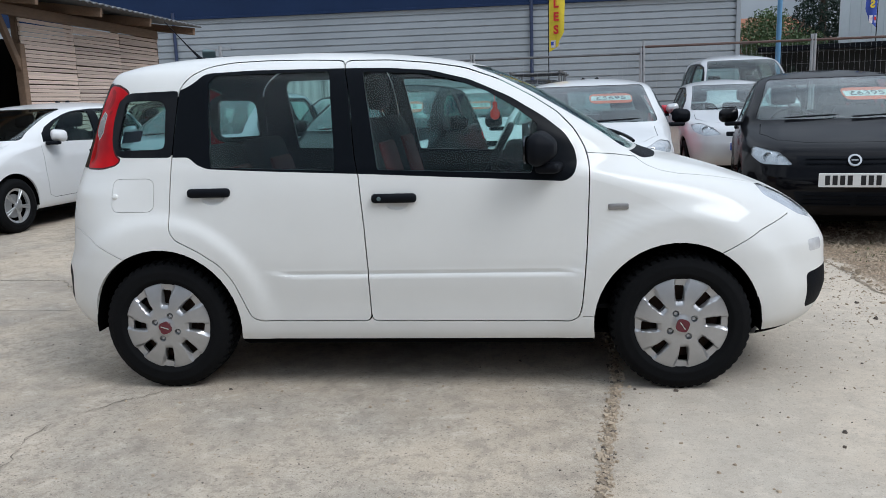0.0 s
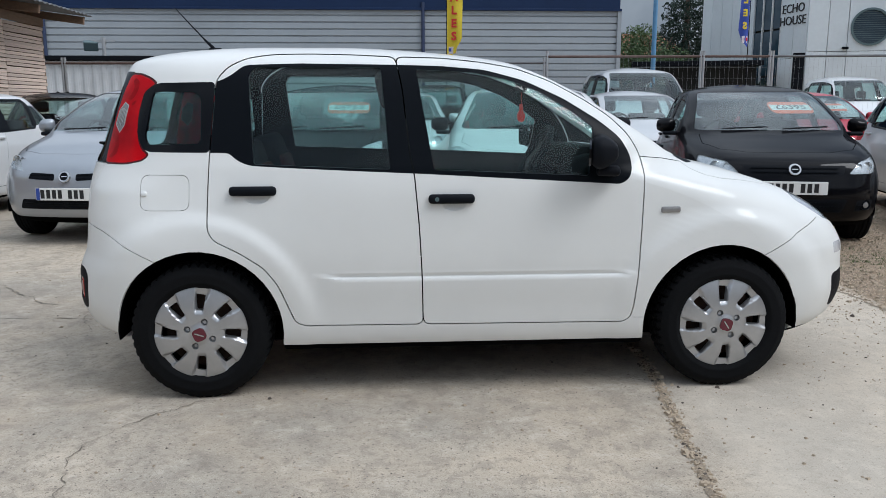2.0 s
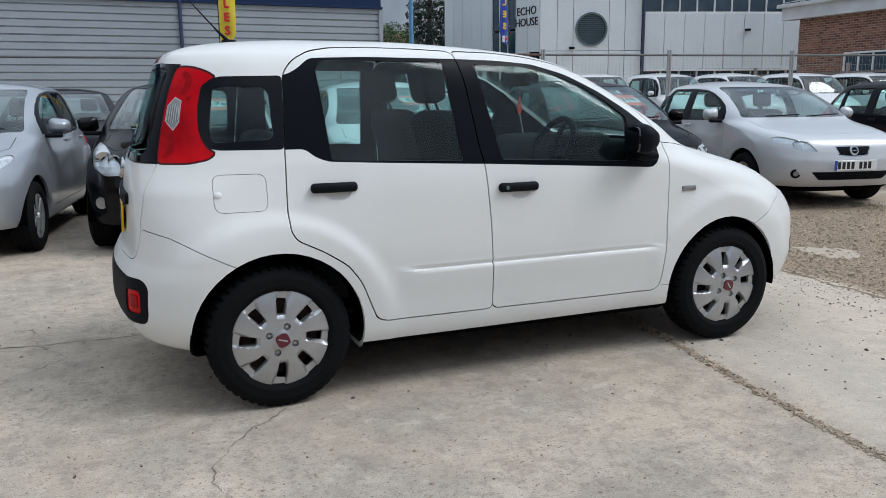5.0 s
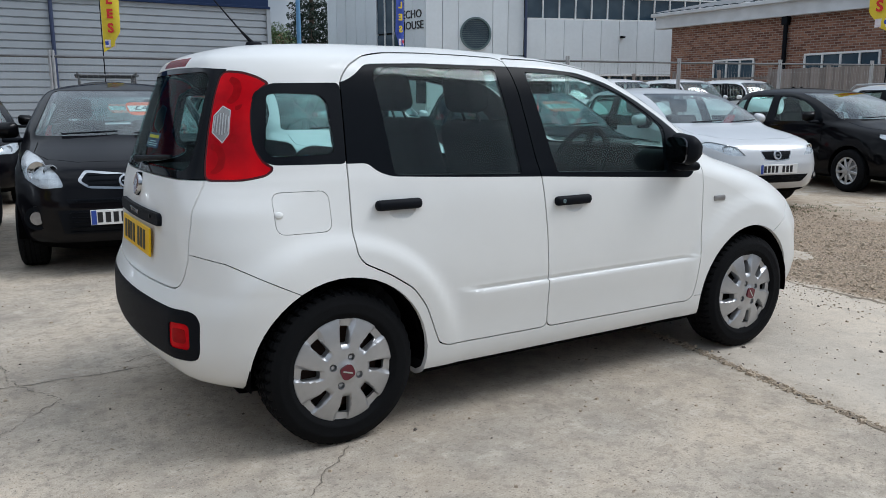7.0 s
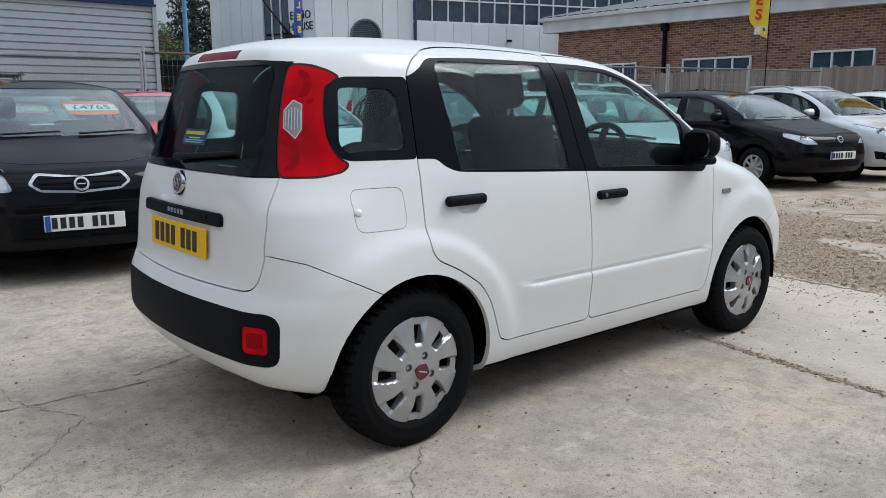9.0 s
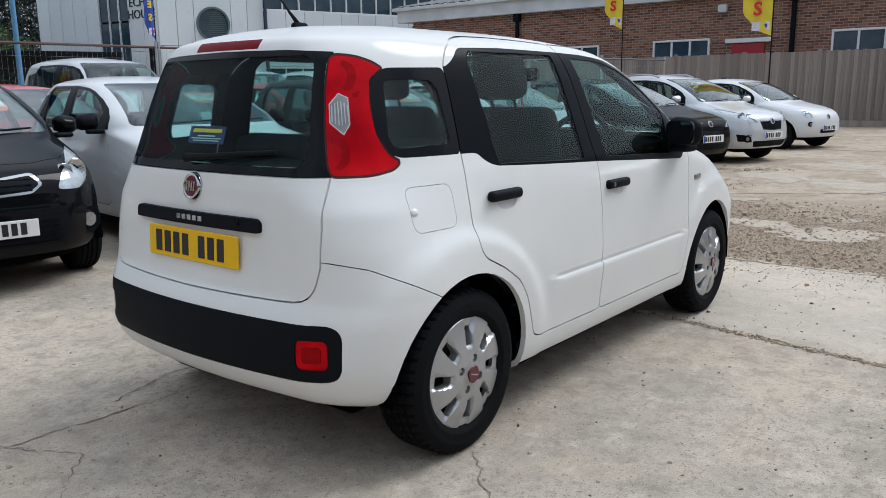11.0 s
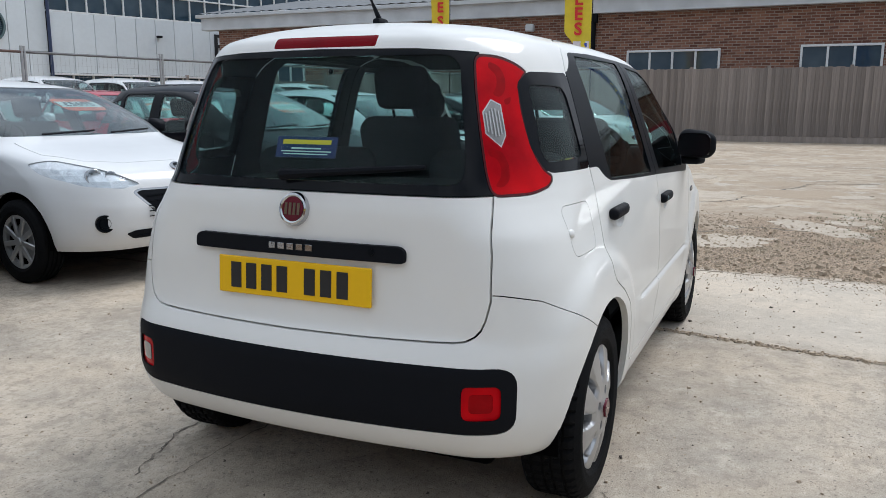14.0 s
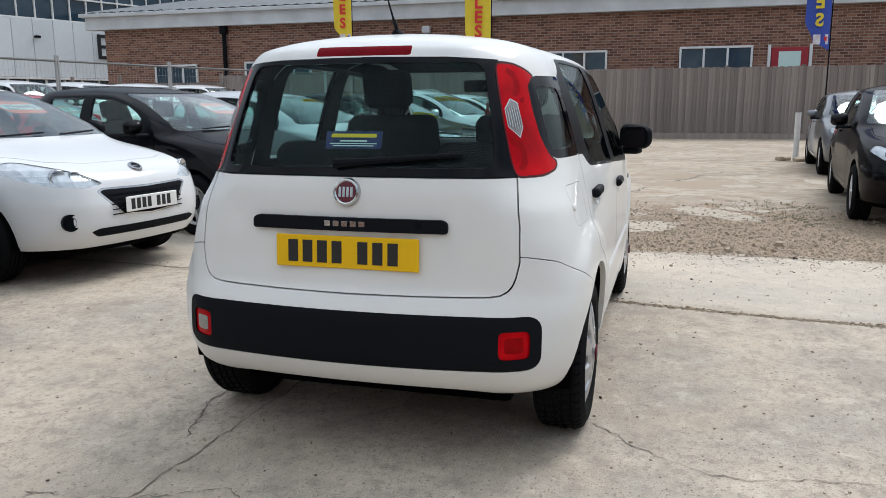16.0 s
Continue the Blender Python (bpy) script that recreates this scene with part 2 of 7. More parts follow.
M_JOINT = material("dirt_filled_joint", (0.31, 0.25, 0.185), 0.95, grain=0.6, grain_scale=150, stain=0.5, stain_scale=6, bump=0.6, bump_scale=200)
M_CRACK = material("dark_crack_dirt", (0.135, 0.115, 0.09), 0.95, grain=0.6, grain_scale=60, stain=0.7, stain_scale=14, dark=(0.36, 0.31, 0.25))
M_PATCH = material("pale_broken_concrete", (0.50, 0.43, 0.345), 0.95, grain=0.4, grain_scale=40, stain=0.7, stain_scale=5, dark=(0.34, 0.28, 0.21), bump=0.4, bump_scale=60)
M_DIRT = material("brown_dirt", (0.38, 0.30, 0.215), 0.95, grain=0.5, grain_scale=60, stain=0.6, stain_scale=7, dark=(0.42, 0.34, 0.25), bump=0.5, bump_scale=80)
M_PEBBLE = material("dark_pebbles", (0.13, 0.105, 0.085), 0.9, grain=0.4, grain_scale=200, stain=0.7, stain_scale=23, dark=(0.05, 0.042, 0.036))


def brick_material():
    m = material("brown_red_brickwork", (0.21, 0.09, 0.06), 0.9)
    n, l = m.node_tree.nodes, m.node_tree.links
    p = n["Principled BSDF"]
    tc, mp, br, no, mx, bu = (n.new("ShaderNode" + k) for k in ("TexCoord", "Mapping", "TexBrick", "TexNoise", "Mix", "Bump"))
    mp.inputs["Rotation"].default_value = (radians(90), 0, radians(90))
    l.new(tc.outputs["Object"], mp.inputs["Vector"])
    sep, com = n.new("ShaderNodeSeparateXYZ"), n.new("ShaderNodeCombineXYZ")
    l.new(tc.outputs["Object"], sep.inputs[0])
    l.new(sep.outputs["Y"], com.inputs["X"])
    l.new(sep.outputs["Z"], com.inputs["Y"])
    l.new(com.outputs[0], br.inputs["Vector"])
    br.inputs["Scale"].default_value = 1.0
    br.inputs["Brick Width"].default_value, br.inputs["Row Height"].default_value, br.inputs["Mortar Size"].default_value = 0.30, 0.10, 0.012
    br.inputs["Color1"].default_value, br.inputs["Color2"].default_value, br.inputs["Mortar"].default_value = (0.150, 0.058, 0.038, 1), (0.36, 0.175, 0.112, 1), (0.36, 0.30, 0.25, 1)
    br.inputs["Bias"].default_value = -0.1
    no.inputs["Scale"].default_value = 1.3
    mx.data_type, mx.blend_type = "RGBA", "MULTIPLY"
    mx.inputs[0].default_value = 0.35
    l.new(tc.outputs["Object"], no.inputs["Vector"])
    l.new(br.outputs["Color"], mx.inputs[6])
    l.new(no.outputs["Fac"], mx.inputs[7])
    l.new(mx.outputs[2], p.inputs["Base Color"])
    bu.inputs["Strength"].default_value, bu.inputs["Distance"].default_value, bu.invert = 0.6, 0.01, True
    l.new(br.outputs["Fac"], bu.inputs["Height"])
    l.new(bu.outputs[0], p.inputs["Normal"])
    return m


M_BRICK = brick_material()


def ground_material():
    """Worn concrete slabs, giving way to gravel and broken concrete past the edge of the yard."""
    m = bpy.data.materials.new("worn_concrete_and_gravel")
    m.use_nodes = True
    n, l = m.node_tree.nodes, m.node_tree.links
    p = n["Principled BSDF"]
    tc = n.new("ShaderNodeTexCoord")

    def tex(scale, detail, rough=0.6):
        t = n.new("ShaderNodeTexNoise")
        t.inputs["Scale"].default_value, t.inputs["Detail"].default_value, t.inputs["Roughness"].default_value = scale, detail, rough
        l.new(tc.outputs["Object"], t.inputs["Vector"])
        return t.outputs["Fac"]

    def span(v, a, b, lo=0.0, hi=1.0):
        r = n.new("ShaderNodeMapRange")
        r.interpolation_type = "SMOOTHSTEP"
        for k, x in (("From Min", a), ("From Max", b), ("To Min", lo), ("To Max", hi)):
            r.inputs[k].default_value = x
        l.new(v, r.inputs["Value"])
        return r.outputs["Result"]

    def calc(op, a, b):
        q = n.new("ShaderNodeMath")
        q.operation = op
        for k, v in enumerate((a, b)):
            if isinstance(v, (int, float)):
                q.inputs[k].default_value = v
            else:
                l.new(v, q.inputs[k])
        return q.outputs[0]

    def mix(f, a, b):
        q = n.new("ShaderNodeMix")
        q.data_type = "RGBA"
        for k, v in ((0, f), (6, a), (7, b)):
            if isinstance(v, tuple):
                q.inputs[k].default_value = (*v, 1)
            elif isinstance(v, (int, float)):
                q.inputs[k].default_value = v
            else:
                l.new(v, q.inputs[k])
        return q.outputs[2]

    big, mid, fine, speck = tex(0.55, 5), tex(3.2, 6, 0.65), tex(28, 5, 0.7), tex(160, 3, 0.7)
    con = mix(span(big, 0.34, 0.66), (0.545, 0.462, 0.360), (0.350, 0.314, 0.262))
    con = mix(span(mid, 0.50, 0.66, 0, 0.62), con, (0.300, 0.262, 0.212))
    con = mix(span(mid, 0.28, 0.44, 0.4, 0.0), con, (0.660, 0.573, 0.454))
    con = mix(span(fine, 0.48, 0.66, 0, 0.62), con, (0.245, 0.208, 0.168))
    con = mix(span(tex(0.85, 4, 0.6), 0.42, 0.64, 0, 0.45), con, (0.520, 0.425, 0.315))
    blotch, pit = tex(8.5, 7, 0.72), tex(70, 2, 0.5)
    con = mix(span(blotch, 0.52, 0.60, 0, 0.5), con, (0.270, 0.232, 0.188))
    con = mix(span(blotch, 0.36, 0.46, 0.35, 0.0), con, (0.640, 0.575, 0.480))
    con = mix(span(pit, 0.62, 0.69, 0, 0.75), con, (0.140, 0.118, 0.096))
    con = mix(span(tex(1.35, 5, 0.62), 0.54, 0.66, 0, 0.38), con, (0.215, 0.185, 0.150))
    con = mix(span(speck, 0.55, 0.65, 0, 0.58), con, (0.150, 0.120, 0.093))
    con = mix(span(speck, 0.32, 0.40, 0.6, 0.0), con, (0.720, 0.630, 0.507))
    vor = n.new("ShaderNodeTexVoronoi")
    vor.inputs["Scale"].default_value = 62
    l.new(tc.outputs["Object"], vor.inputs["Vector"])
    sepc = n.new("ShaderNodeSeparateColor")
    l.new(vor.outputs["Color"], sepc.inputs[0])
    gra = mix(sepc.outputs[0], (0.300, 0.212, 0.140), (0.600, 0.465, 0.330))
    gra = mix(span(vor.outputs["Distance"], 0.25, 0.7, 0, 0.75), gra, (0.180, 0.140, 0.100))
    gra = mix(span(mid, 0.40, 0.66, 0, 0.55), gra, (0.400, 0.295, 0.195))
    gra = mix(span(tex(1.1, 4), 0.58, 0.70, 0, 0.45), gra, (0.130, 0.124, 0.049))
    sep = n.new("ShaderNodeSeparateXYZ")
    l.new(tc.outputs["Object"], sep.inputs[0])
    x = calc("ADD", sep.outputs["X"], calc("MULTIPLY", sep.outputs["Y"], -0.02))
    edge = calc("ADD", x, calc("MULTIPLY", calc("SUBTRACT", mid, 0.5), 0.45))
    far = calc("ADD", calc("ADD", x, calc("MULTIPLY", calc("SUBTRACT", big, 0.5), 7.0)), calc("MULTIPLY", calc("SUBTRACT", mid, 0.5), 3.0))
    g = calc("MULTIPLY", span(edge, 3.78, 3.98), span(far, 6.6, 7.6, 1.0, 0.12))
    slab = span(calc("ADD", x, calc("ADD", calc("MULTIPLY", sep.outputs["Y"], -0.06), calc("MULTIPLY", calc("SUBTRACT", mid, 0.5), 0.3))), 2.0, 2.25)
    con = mix(calc("MULTIPLY", slab, 0.34), con, (0.700, 0.620, 0.515))
    old = mix(span(big, 0.40, 0.60), (0.470, 0.395, 0.300), (0.370, 0.305, 0.228))
    old = mix(span(mid, 0.45, 0.62, 0, 0.65), old, (0.270, 0.200, 0.135))
    old = mix(span(tex(1.9, 6, 0.7), 0.56, 0.60, 0, 0.6), old, (0.520, 0.480, 0.415))
    old = mix(span(blotch, 0.54, 0.64, 0, 0.5), old, (0.220, 0.170, 0.120))
    old = mix(span(speck, 0.55, 0.7, 0, 0.5), old, (0.170, 0.138, 0.107))
    base = mix(span(x, 4.5, 7.0), con, old)
    l.new(mix(g, base, gra), p.inputs["Base Color"])
    p.inputs["Roughness"].default_value = 0.88
    b1, b2 = n.new("ShaderNodeBump"), n.new("ShaderNodeBump")
    b1.inputs["Strength"].default_value, b1.inputs["Distance"].default_value = 0.45, 0.008
    l.new(calc("ADD", speck, calc("MULTIPLY", fine, 1.5)), b1.inputs["Height"])
    b2.inputs["Distance"].default_value = 0.02
    l.new(calc("MULTIPLY", g, 0.9), b2.inputs["Strength"])
    l.new(vor.outputs["Distance"], b2.inputs["Height"])
    b2.invert = True
    l.new(b1.outputs[0], b2.inputs["Normal"])
    l.new(b2.outputs[0], p.inputs["Normal"])
    return m


M_GROUND = ground_material()


# ---- building tools ----
def part(name, bm, mat, parent=None, label="", smooth=False, flat_angle=None):
    """Links a bmesh (or a mesh) as one mesh object under a thing or a part."""
    if isinstance(bm, bmesh.types.BMesh):
        me = bpy.data.meshes.new(name)
        bm.normal_update()
        bm.to_mesh(me)
        bm.free()
    else:
        me = bm
    if mat is not None and (not me.materials or me.materials[0] is None):
        me.materials.clear()
        me.materials.append(mat)
    if smooth:
        me.polygons.foreach_set("use_smooth", [True] * len(me.polygons))
        me.set_sharp_from_angle(angle=radians(flat_angle or 35))
    ob = new(name, me)
    ob.parent = parent
    if me.materials and me.materials[0] in PANES:
        ob.visible_shadow = False
    if label:
        tagged(ob, label)
    return ob


def thing(name, label, category, group="", kind="", m=None):
    ob = new(name)
    ob.empty_display_size = 0.1
    tagged(ob, label, category, group, kind)
    if m is not None:
        ob.matrix_world = m
    return ob


def again(ob, parent, m):
    """Another object on the same mesh."""
    o = ob.copy()
    scene.collection.objects.link(o)
    o.parent = parent
    o.matrix_basis = m
    return o


def rbox(bm, c, s, r=0.0, m=None, seg=2):
    """A box of size s round c with rounded edges."""
    mat = (m or Matrix()) @ Matrix.Translation(c) @ Matrix.Diagonal((*s, 1))
    v = bmesh.ops.create_cube(bm, size=1, matrix=mat)["verts"]
    if r > 0:
        e = list({e for q in v for e in q.link_edges})
        bmesh.ops.bevel(bm, geom=e, offset=r, segments=seg, profile=0.5, affect="EDGES", clamp_overlap=True)
    return bm


def box(s, c=(0, 0, 0), r=0.0, m=None, seg=2):
    return rbox(bmesh.new(), c, s, r, m, seg)


def tube(bm, a, b, r, n=10, r2=None):
    a, b = Vector(a), Vector(b)
    d = b - a
    m = Matrix.Translation((a + b) / 2) @ d.to_track_quat("Z", "Y").to_matrix().to_4x4()
    bmesh.ops.create_cone(bm, cap_ends=True, segments=n, radius1=r, radius2=r if r2 is None else r2, depth=d.length, matrix=m)
    return bm


def lathe(profile, n=48, axis="y", a0=0.0):
    """A solid turned from (radius, depth) points; depth runs along the axis."""
    bm = bmesh.new()
    rings = []
    for r, d in profile:
        ring = []
        for k in range(n):
            t = a0 + 2 * math.pi * k / n
            ring.append(bm.verts.new((r * math.cos(t), d, r * math.sin(t)) if axis == "y" else (r * math.cos(t), r * math.sin(t), d)))
        rings.append(ring)
    for p, q in zip(rings, rings[1:]):
        for k in range(n):
            bm.faces.new((p[k], p[(k + 1) % n], q[(k + 1) % n], q[k]))
    if profile[0] != profile[-1]:
        bm.faces.new(rings[0][::-1])
        bm.faces.new(rings[-1])
    bmesh.ops.recalc_face_normals(bm, faces=bm.faces)
    return bm


def rounded(poly, r, seg=4):
    """A closed polygon with its corners rounded."""
    out, n = [], len(poly)
    for i in range(n):
        p, a, b = Vector(poly[i]), Vector(poly[i - 1]), Vector(poly[(i + 1) % n])
        k = min(r, (a - p).length * 0.45, (b - p).length * 0.45)
        s, e = p + (a - p).normalized() * k, p + (b - p).normalized() * k
        for j in range(seg + 1):
            t = j / seg
            out.append(tuple((1 - t) ** 2 * s + 2 * t * (1 - t) * p + t * t * e))
    return out


def grown(poly, d):
    """A closed polygon moved outwards by d."""
    n = len(poly)
    area = sum(poly[i - 1][0] * poly[i][1] - poly[i][0] * poly[i - 1][1] for i in range(n))
    s, out = (1 if area > 0 else -1), []
    for i in range(n):
        p, a, b = Vector(poly[i]), Vector(poly[i - 1]), Vector(poly[(i + 1) % n])
        t1, t2 = (p - a).normalized(), (b - p).normalized()
        n1, n2 = Vector((t1.y, -t1.x)) * s, Vector((t2.y, -t2.x)) * s
        k = n1 + n2
        k = k / max(k.length_squared / 2, 0.5)
        out.append(tuple(p + k * d))
    return out


def prism(poly, axis, lo, hi):
    """A closed mesh: the polygon drawn out along an axis. x: (y, z), y: (x, z), z: (x, y); a number: (s, z) with s along
    that many degrees round z, drawn out across it."""
    if isinstance(axis, str):
        put = {"x": lambda p, d: (d, p[0], p[1]), "y": lambda p, d: (p[0], d, p[1]), "z": lambda p, d: (p[0], p[1], d)}[axis]
    else:
        c, s = math.cos(radians(axis)), math.sin(radians(axis))
        put = lambda p, d: (p[0] * c + d * s, p[0] * s - d * c, p[1])
    bm = bmesh.new()
    a, b = [bm.verts.new(put(p, lo)) for p in poly], [bm.verts.new(put(p, hi)) for p in poly]
    n = len(poly)
    bm.faces.new(a)
    bm.faces.new(b[::-1])
    for i in range(n):
        bm.faces.new((a[i], b[i], b[(i + 1) % n], a[(i + 1) % n]))
    bmesh.ops.triangulate(bm, faces=[f for f in bm.faces if len(f.verts) > 4])
    bmesh.ops.recalc_face_normals(bm, faces=bm.faces)
    return mesh_of(bm)


def mesh_of(bm, name="shape"):
    me = bpy.data.meshes.new(name)
    bm.to_mesh(me)
    bm.free()
    return me


def mirrored(me):
    out = me.copy()
    out.transform(Matrix.Diagonal((1, -1, 1, 1)))
    out.flip_normals()
    return out


bench = bpy.data.scenes.new("cutting_bench")
bench_a, bench_b = (bpy.data.objects.new("cut_" + k, bpy.data.meshes.new("blank")) for k in "ab")
for k in (bench_a, bench_b):
    bench.collection.objects.link(k)
bench_mod = bench_a.modifiers.new("cut", "BOOLEAN")
bench_mod.object, bench_mod.solver = bench_b, "MANIFOLD"


def cut(me, tool, op="DIFFERENCE"):
    """The mesh cut by, or kept inside, a closed tool."""
    bench_a.data, bench_b.data, bench_mod.operation = me, tool, op
    layer = bench.view_layers[0]
    layer.update()
    return bpy.data.meshes.new_from_object(bench_a.evaluated_get(layer.depsgraph), depsgraph=layer.depsgraph)


def joined(meshes):
    """Several closed tools as one mesh."""
    verts, faces = [], []
    for me in meshes:
        k = len(verts)
        verts += [tuple(v.co) for v in me.vertices]
        faces += [tuple(k + i for i in p.vertices) for p in me.polygons]
    out = bpy.data.meshes.new("tools")
    out.from_pydata(verts, [], faces)
    return out


def lettering(text, size, mat, parent, m, name="lettering", depth=0.0015, bold=0.0):
    c = bpy.data.curves.new(name, "FONT")
    c.offset = bold
    c.body, c.size, c.extrude, c.align_x, c.align_y, c.resolution_u = text, size, depth, "CENTER", "CENTER", 3
    o = bpy.data.objects.new("text_shape", c)
    me = bpy.data.meshes.new_from_object(o)
    bpy.data.objects.remove(o)
    ob = part(name, me, mat, parent)
    ob.matrix_basis = m
    return ob




def sweep(points, radii, n=8):
    """One bent round bar through the given points."""
    bm = bmesh.new()
    pts, rings = [Vector(p) for p in points], []
    for i, p in enumerate(pts):
        q = (pts[min(i + 1, len(pts) - 1)] - pts[max(i - 1, 0)]).to_track_quat("Z", "Y")
        r = radii[i] if isinstance(radii, (list, tuple)) else radii
        rings.append([bm.verts.new(p + q @ Vector((r * math.cos(t), r * math.sin(t), 0))) for t in np.linspace(0, 2 * math.pi, n, endpoint=False)])
    for a, b in zip(rings, rings[1:]):
        for k in range(n):
            bm.faces.new((a[k], a[(k + 1) % n], b[(k + 1) % n], b[k]))
    bm.faces.new(rings[0][::-1])
    bm.faces.new(rings[-1])
    bmesh.ops.recalc_face_normals(bm, faces=bm.faces)
    return bm


# ---- car body surface ----
def smooth01(a, b, v):
    t = np.clip((v - a) / (b - a), 0.0, 1.0)
    return t * t * (3 - 2 * t)


def pchip(xs, ys, x):
    """Monotone cubic interpolation of the columns of ys."""
    xs, ys = np.asarray(xs, float), np.asarray(ys, float)
    h = np.diff(xs)[:, None]
    d = np.diff(ys, axis=0) / h
    m = np.zeros_like(ys)
    w1, w2 = 2 * h[1:] + h[:-1], h[1:] + 2 * h[:-1]
    same = d[:-1] * d[1:] > 0
    with np.errstate(divide="ignore", invalid="ignore"):
        m[1:-1] = np.where(same, (w1 + w2) / (w1 / d[:-1] + w2 / d[1:]), 0.0)
    m[0], m[-1] = d[0], d[-1]
    i = np.clip(np.searchsorted(xs, x, side="right") - 1, 0, len(xs) - 2)
    t = ((x - xs[i]) / h[i, 0])[:, None]
    a, b = ys[i], ys[i + 1]
    return (2 * t**3 - 3 * t**2 + 1) * a + (t**3 - 2 * t**2 + t) * h[i] * m[i] + (3 * t**2 - 2 * t**3) * b + (t**3 - t**2) * h[i] * m[i + 1]


def body_rings(spec, nz, nface, ncorner, nside):
    """Rings of points round a car body from the sill to the roof. Each key row: z, rear x, front x, half width,
    rear corner radii along x and y, front corner radii, bow of the rear and of the front."""
    keys = np.array(spec["rows"], float)
    at = np.linspace(0, len(keys) - 1, nz)
    if spec.get("grooves"):
        dense = np.linspace(0, len(keys) - 1, 4000)
        level = pchip(np.arange(len(keys)), keys, dense)[:, 0]
        lines = [np.interp(g[0] + d, level, dense) for g in spec["grooves"] for d in (-0.007, -0.003, 0.003, 0.013, 0.02)]
        at = np.sort(np.concatenate([[p for p in at if min(abs(p - q) for q in lines) > 0.06], lines]))
    rows = pchip(np.arange(len(keys)), keys, at)
    th = np.linspace(0, math.pi / 2, ncorner, endpoint=False)
    fy, sx = np.linspace(0, 1, nface, endpoint=False), np.linspace(0, 1, nside, endpoint=False)
    sx = sx - 0.085 * np.sin(2 * math.pi * sx)
    fx = np.linspace(0, 1, nface + 1)
    rings = []
    for z, xr, xf, w, ar, br, af, bf, bowr, bowf in rows:
        x = np.concatenate([np.full(nface, xr), xr + ar - ar * np.cos(th), xr + ar + (xf - af - xr - ar) * sx, xf - af + af * np.sin(th), np.full(nface + 1, xf)])
        y = np.concatenate([(w - br) * fy, w - br + br * np.sin(th), np.full(nside, w), w - bf + bf * np.cos(th), (w - bf) * (1 - fx)])
        mid = (xr + xf) / 2
        x = x + bowr * (y / w) ** 2 * np.clip((mid - x) / (mid - xr), 0, 1) ** 1.5 - bowf * (y / w) ** 2 * np.clip((x - mid) / (xf - mid), 0, 1) ** 1.5
        y = y * (1 - spec.get("taper_r", 0.0) * smooth01(0.8, -0.5, x) * (0.25 + 0.75 * smooth01(0.62, 1.0, z)) - spec.get("taper_f", 0.0) * smooth01(1.7, 2.9, x))
        out = np.zeros_like(y)
        for wx, wr in ((0.0, spec["arch"]), (spec["base"], spec["arch"])):
            r = np.hypot(x - wx, z - spec["hub"])
            out += spec.get("flare", 0.015) * (1 - smooth01(wr + 0.125, wr + 0.195, r)) * (0.40 + 0.60 * smooth01(-0.02, 0.30, z - spec["hub"]))
        for cz, depth, x0, x1 in spec.get("creases", ()):
            out += depth * smooth01(x0 - 0.05, x0 + 0.03, x) * smooth01(x1 + 0.05, x1 - 0.03, x) * np.where(z < cz, smooth01(cz - 0.16, cz - 0.01, z), 1 - smooth01(cz, cz + 0.018, z))
        for cz, depth, x0, x1 in spec.get("grooves", ()):
            out -= depth * smooth01(x0 - 0.02, x0 + 0.03, x) * smooth01(x1 + 0.02, x1 - 0.03, x) * np.where(z < cz, smooth01(cz - 0.006, cz - 0.002, z), 1 - smooth01(cz + 0.002, cz + 0.014, z))
        y = y + out * smooth01(0.55, 0.85, y / w)
        half = np.stack([x, y, np.full_like(x, z)], 1)
        rings.append(np.concatenate([half, (half[1:-1] * (1, -1, 1))[::-1]]))
    return np.array(rings)
# ---- end of car body surface ----


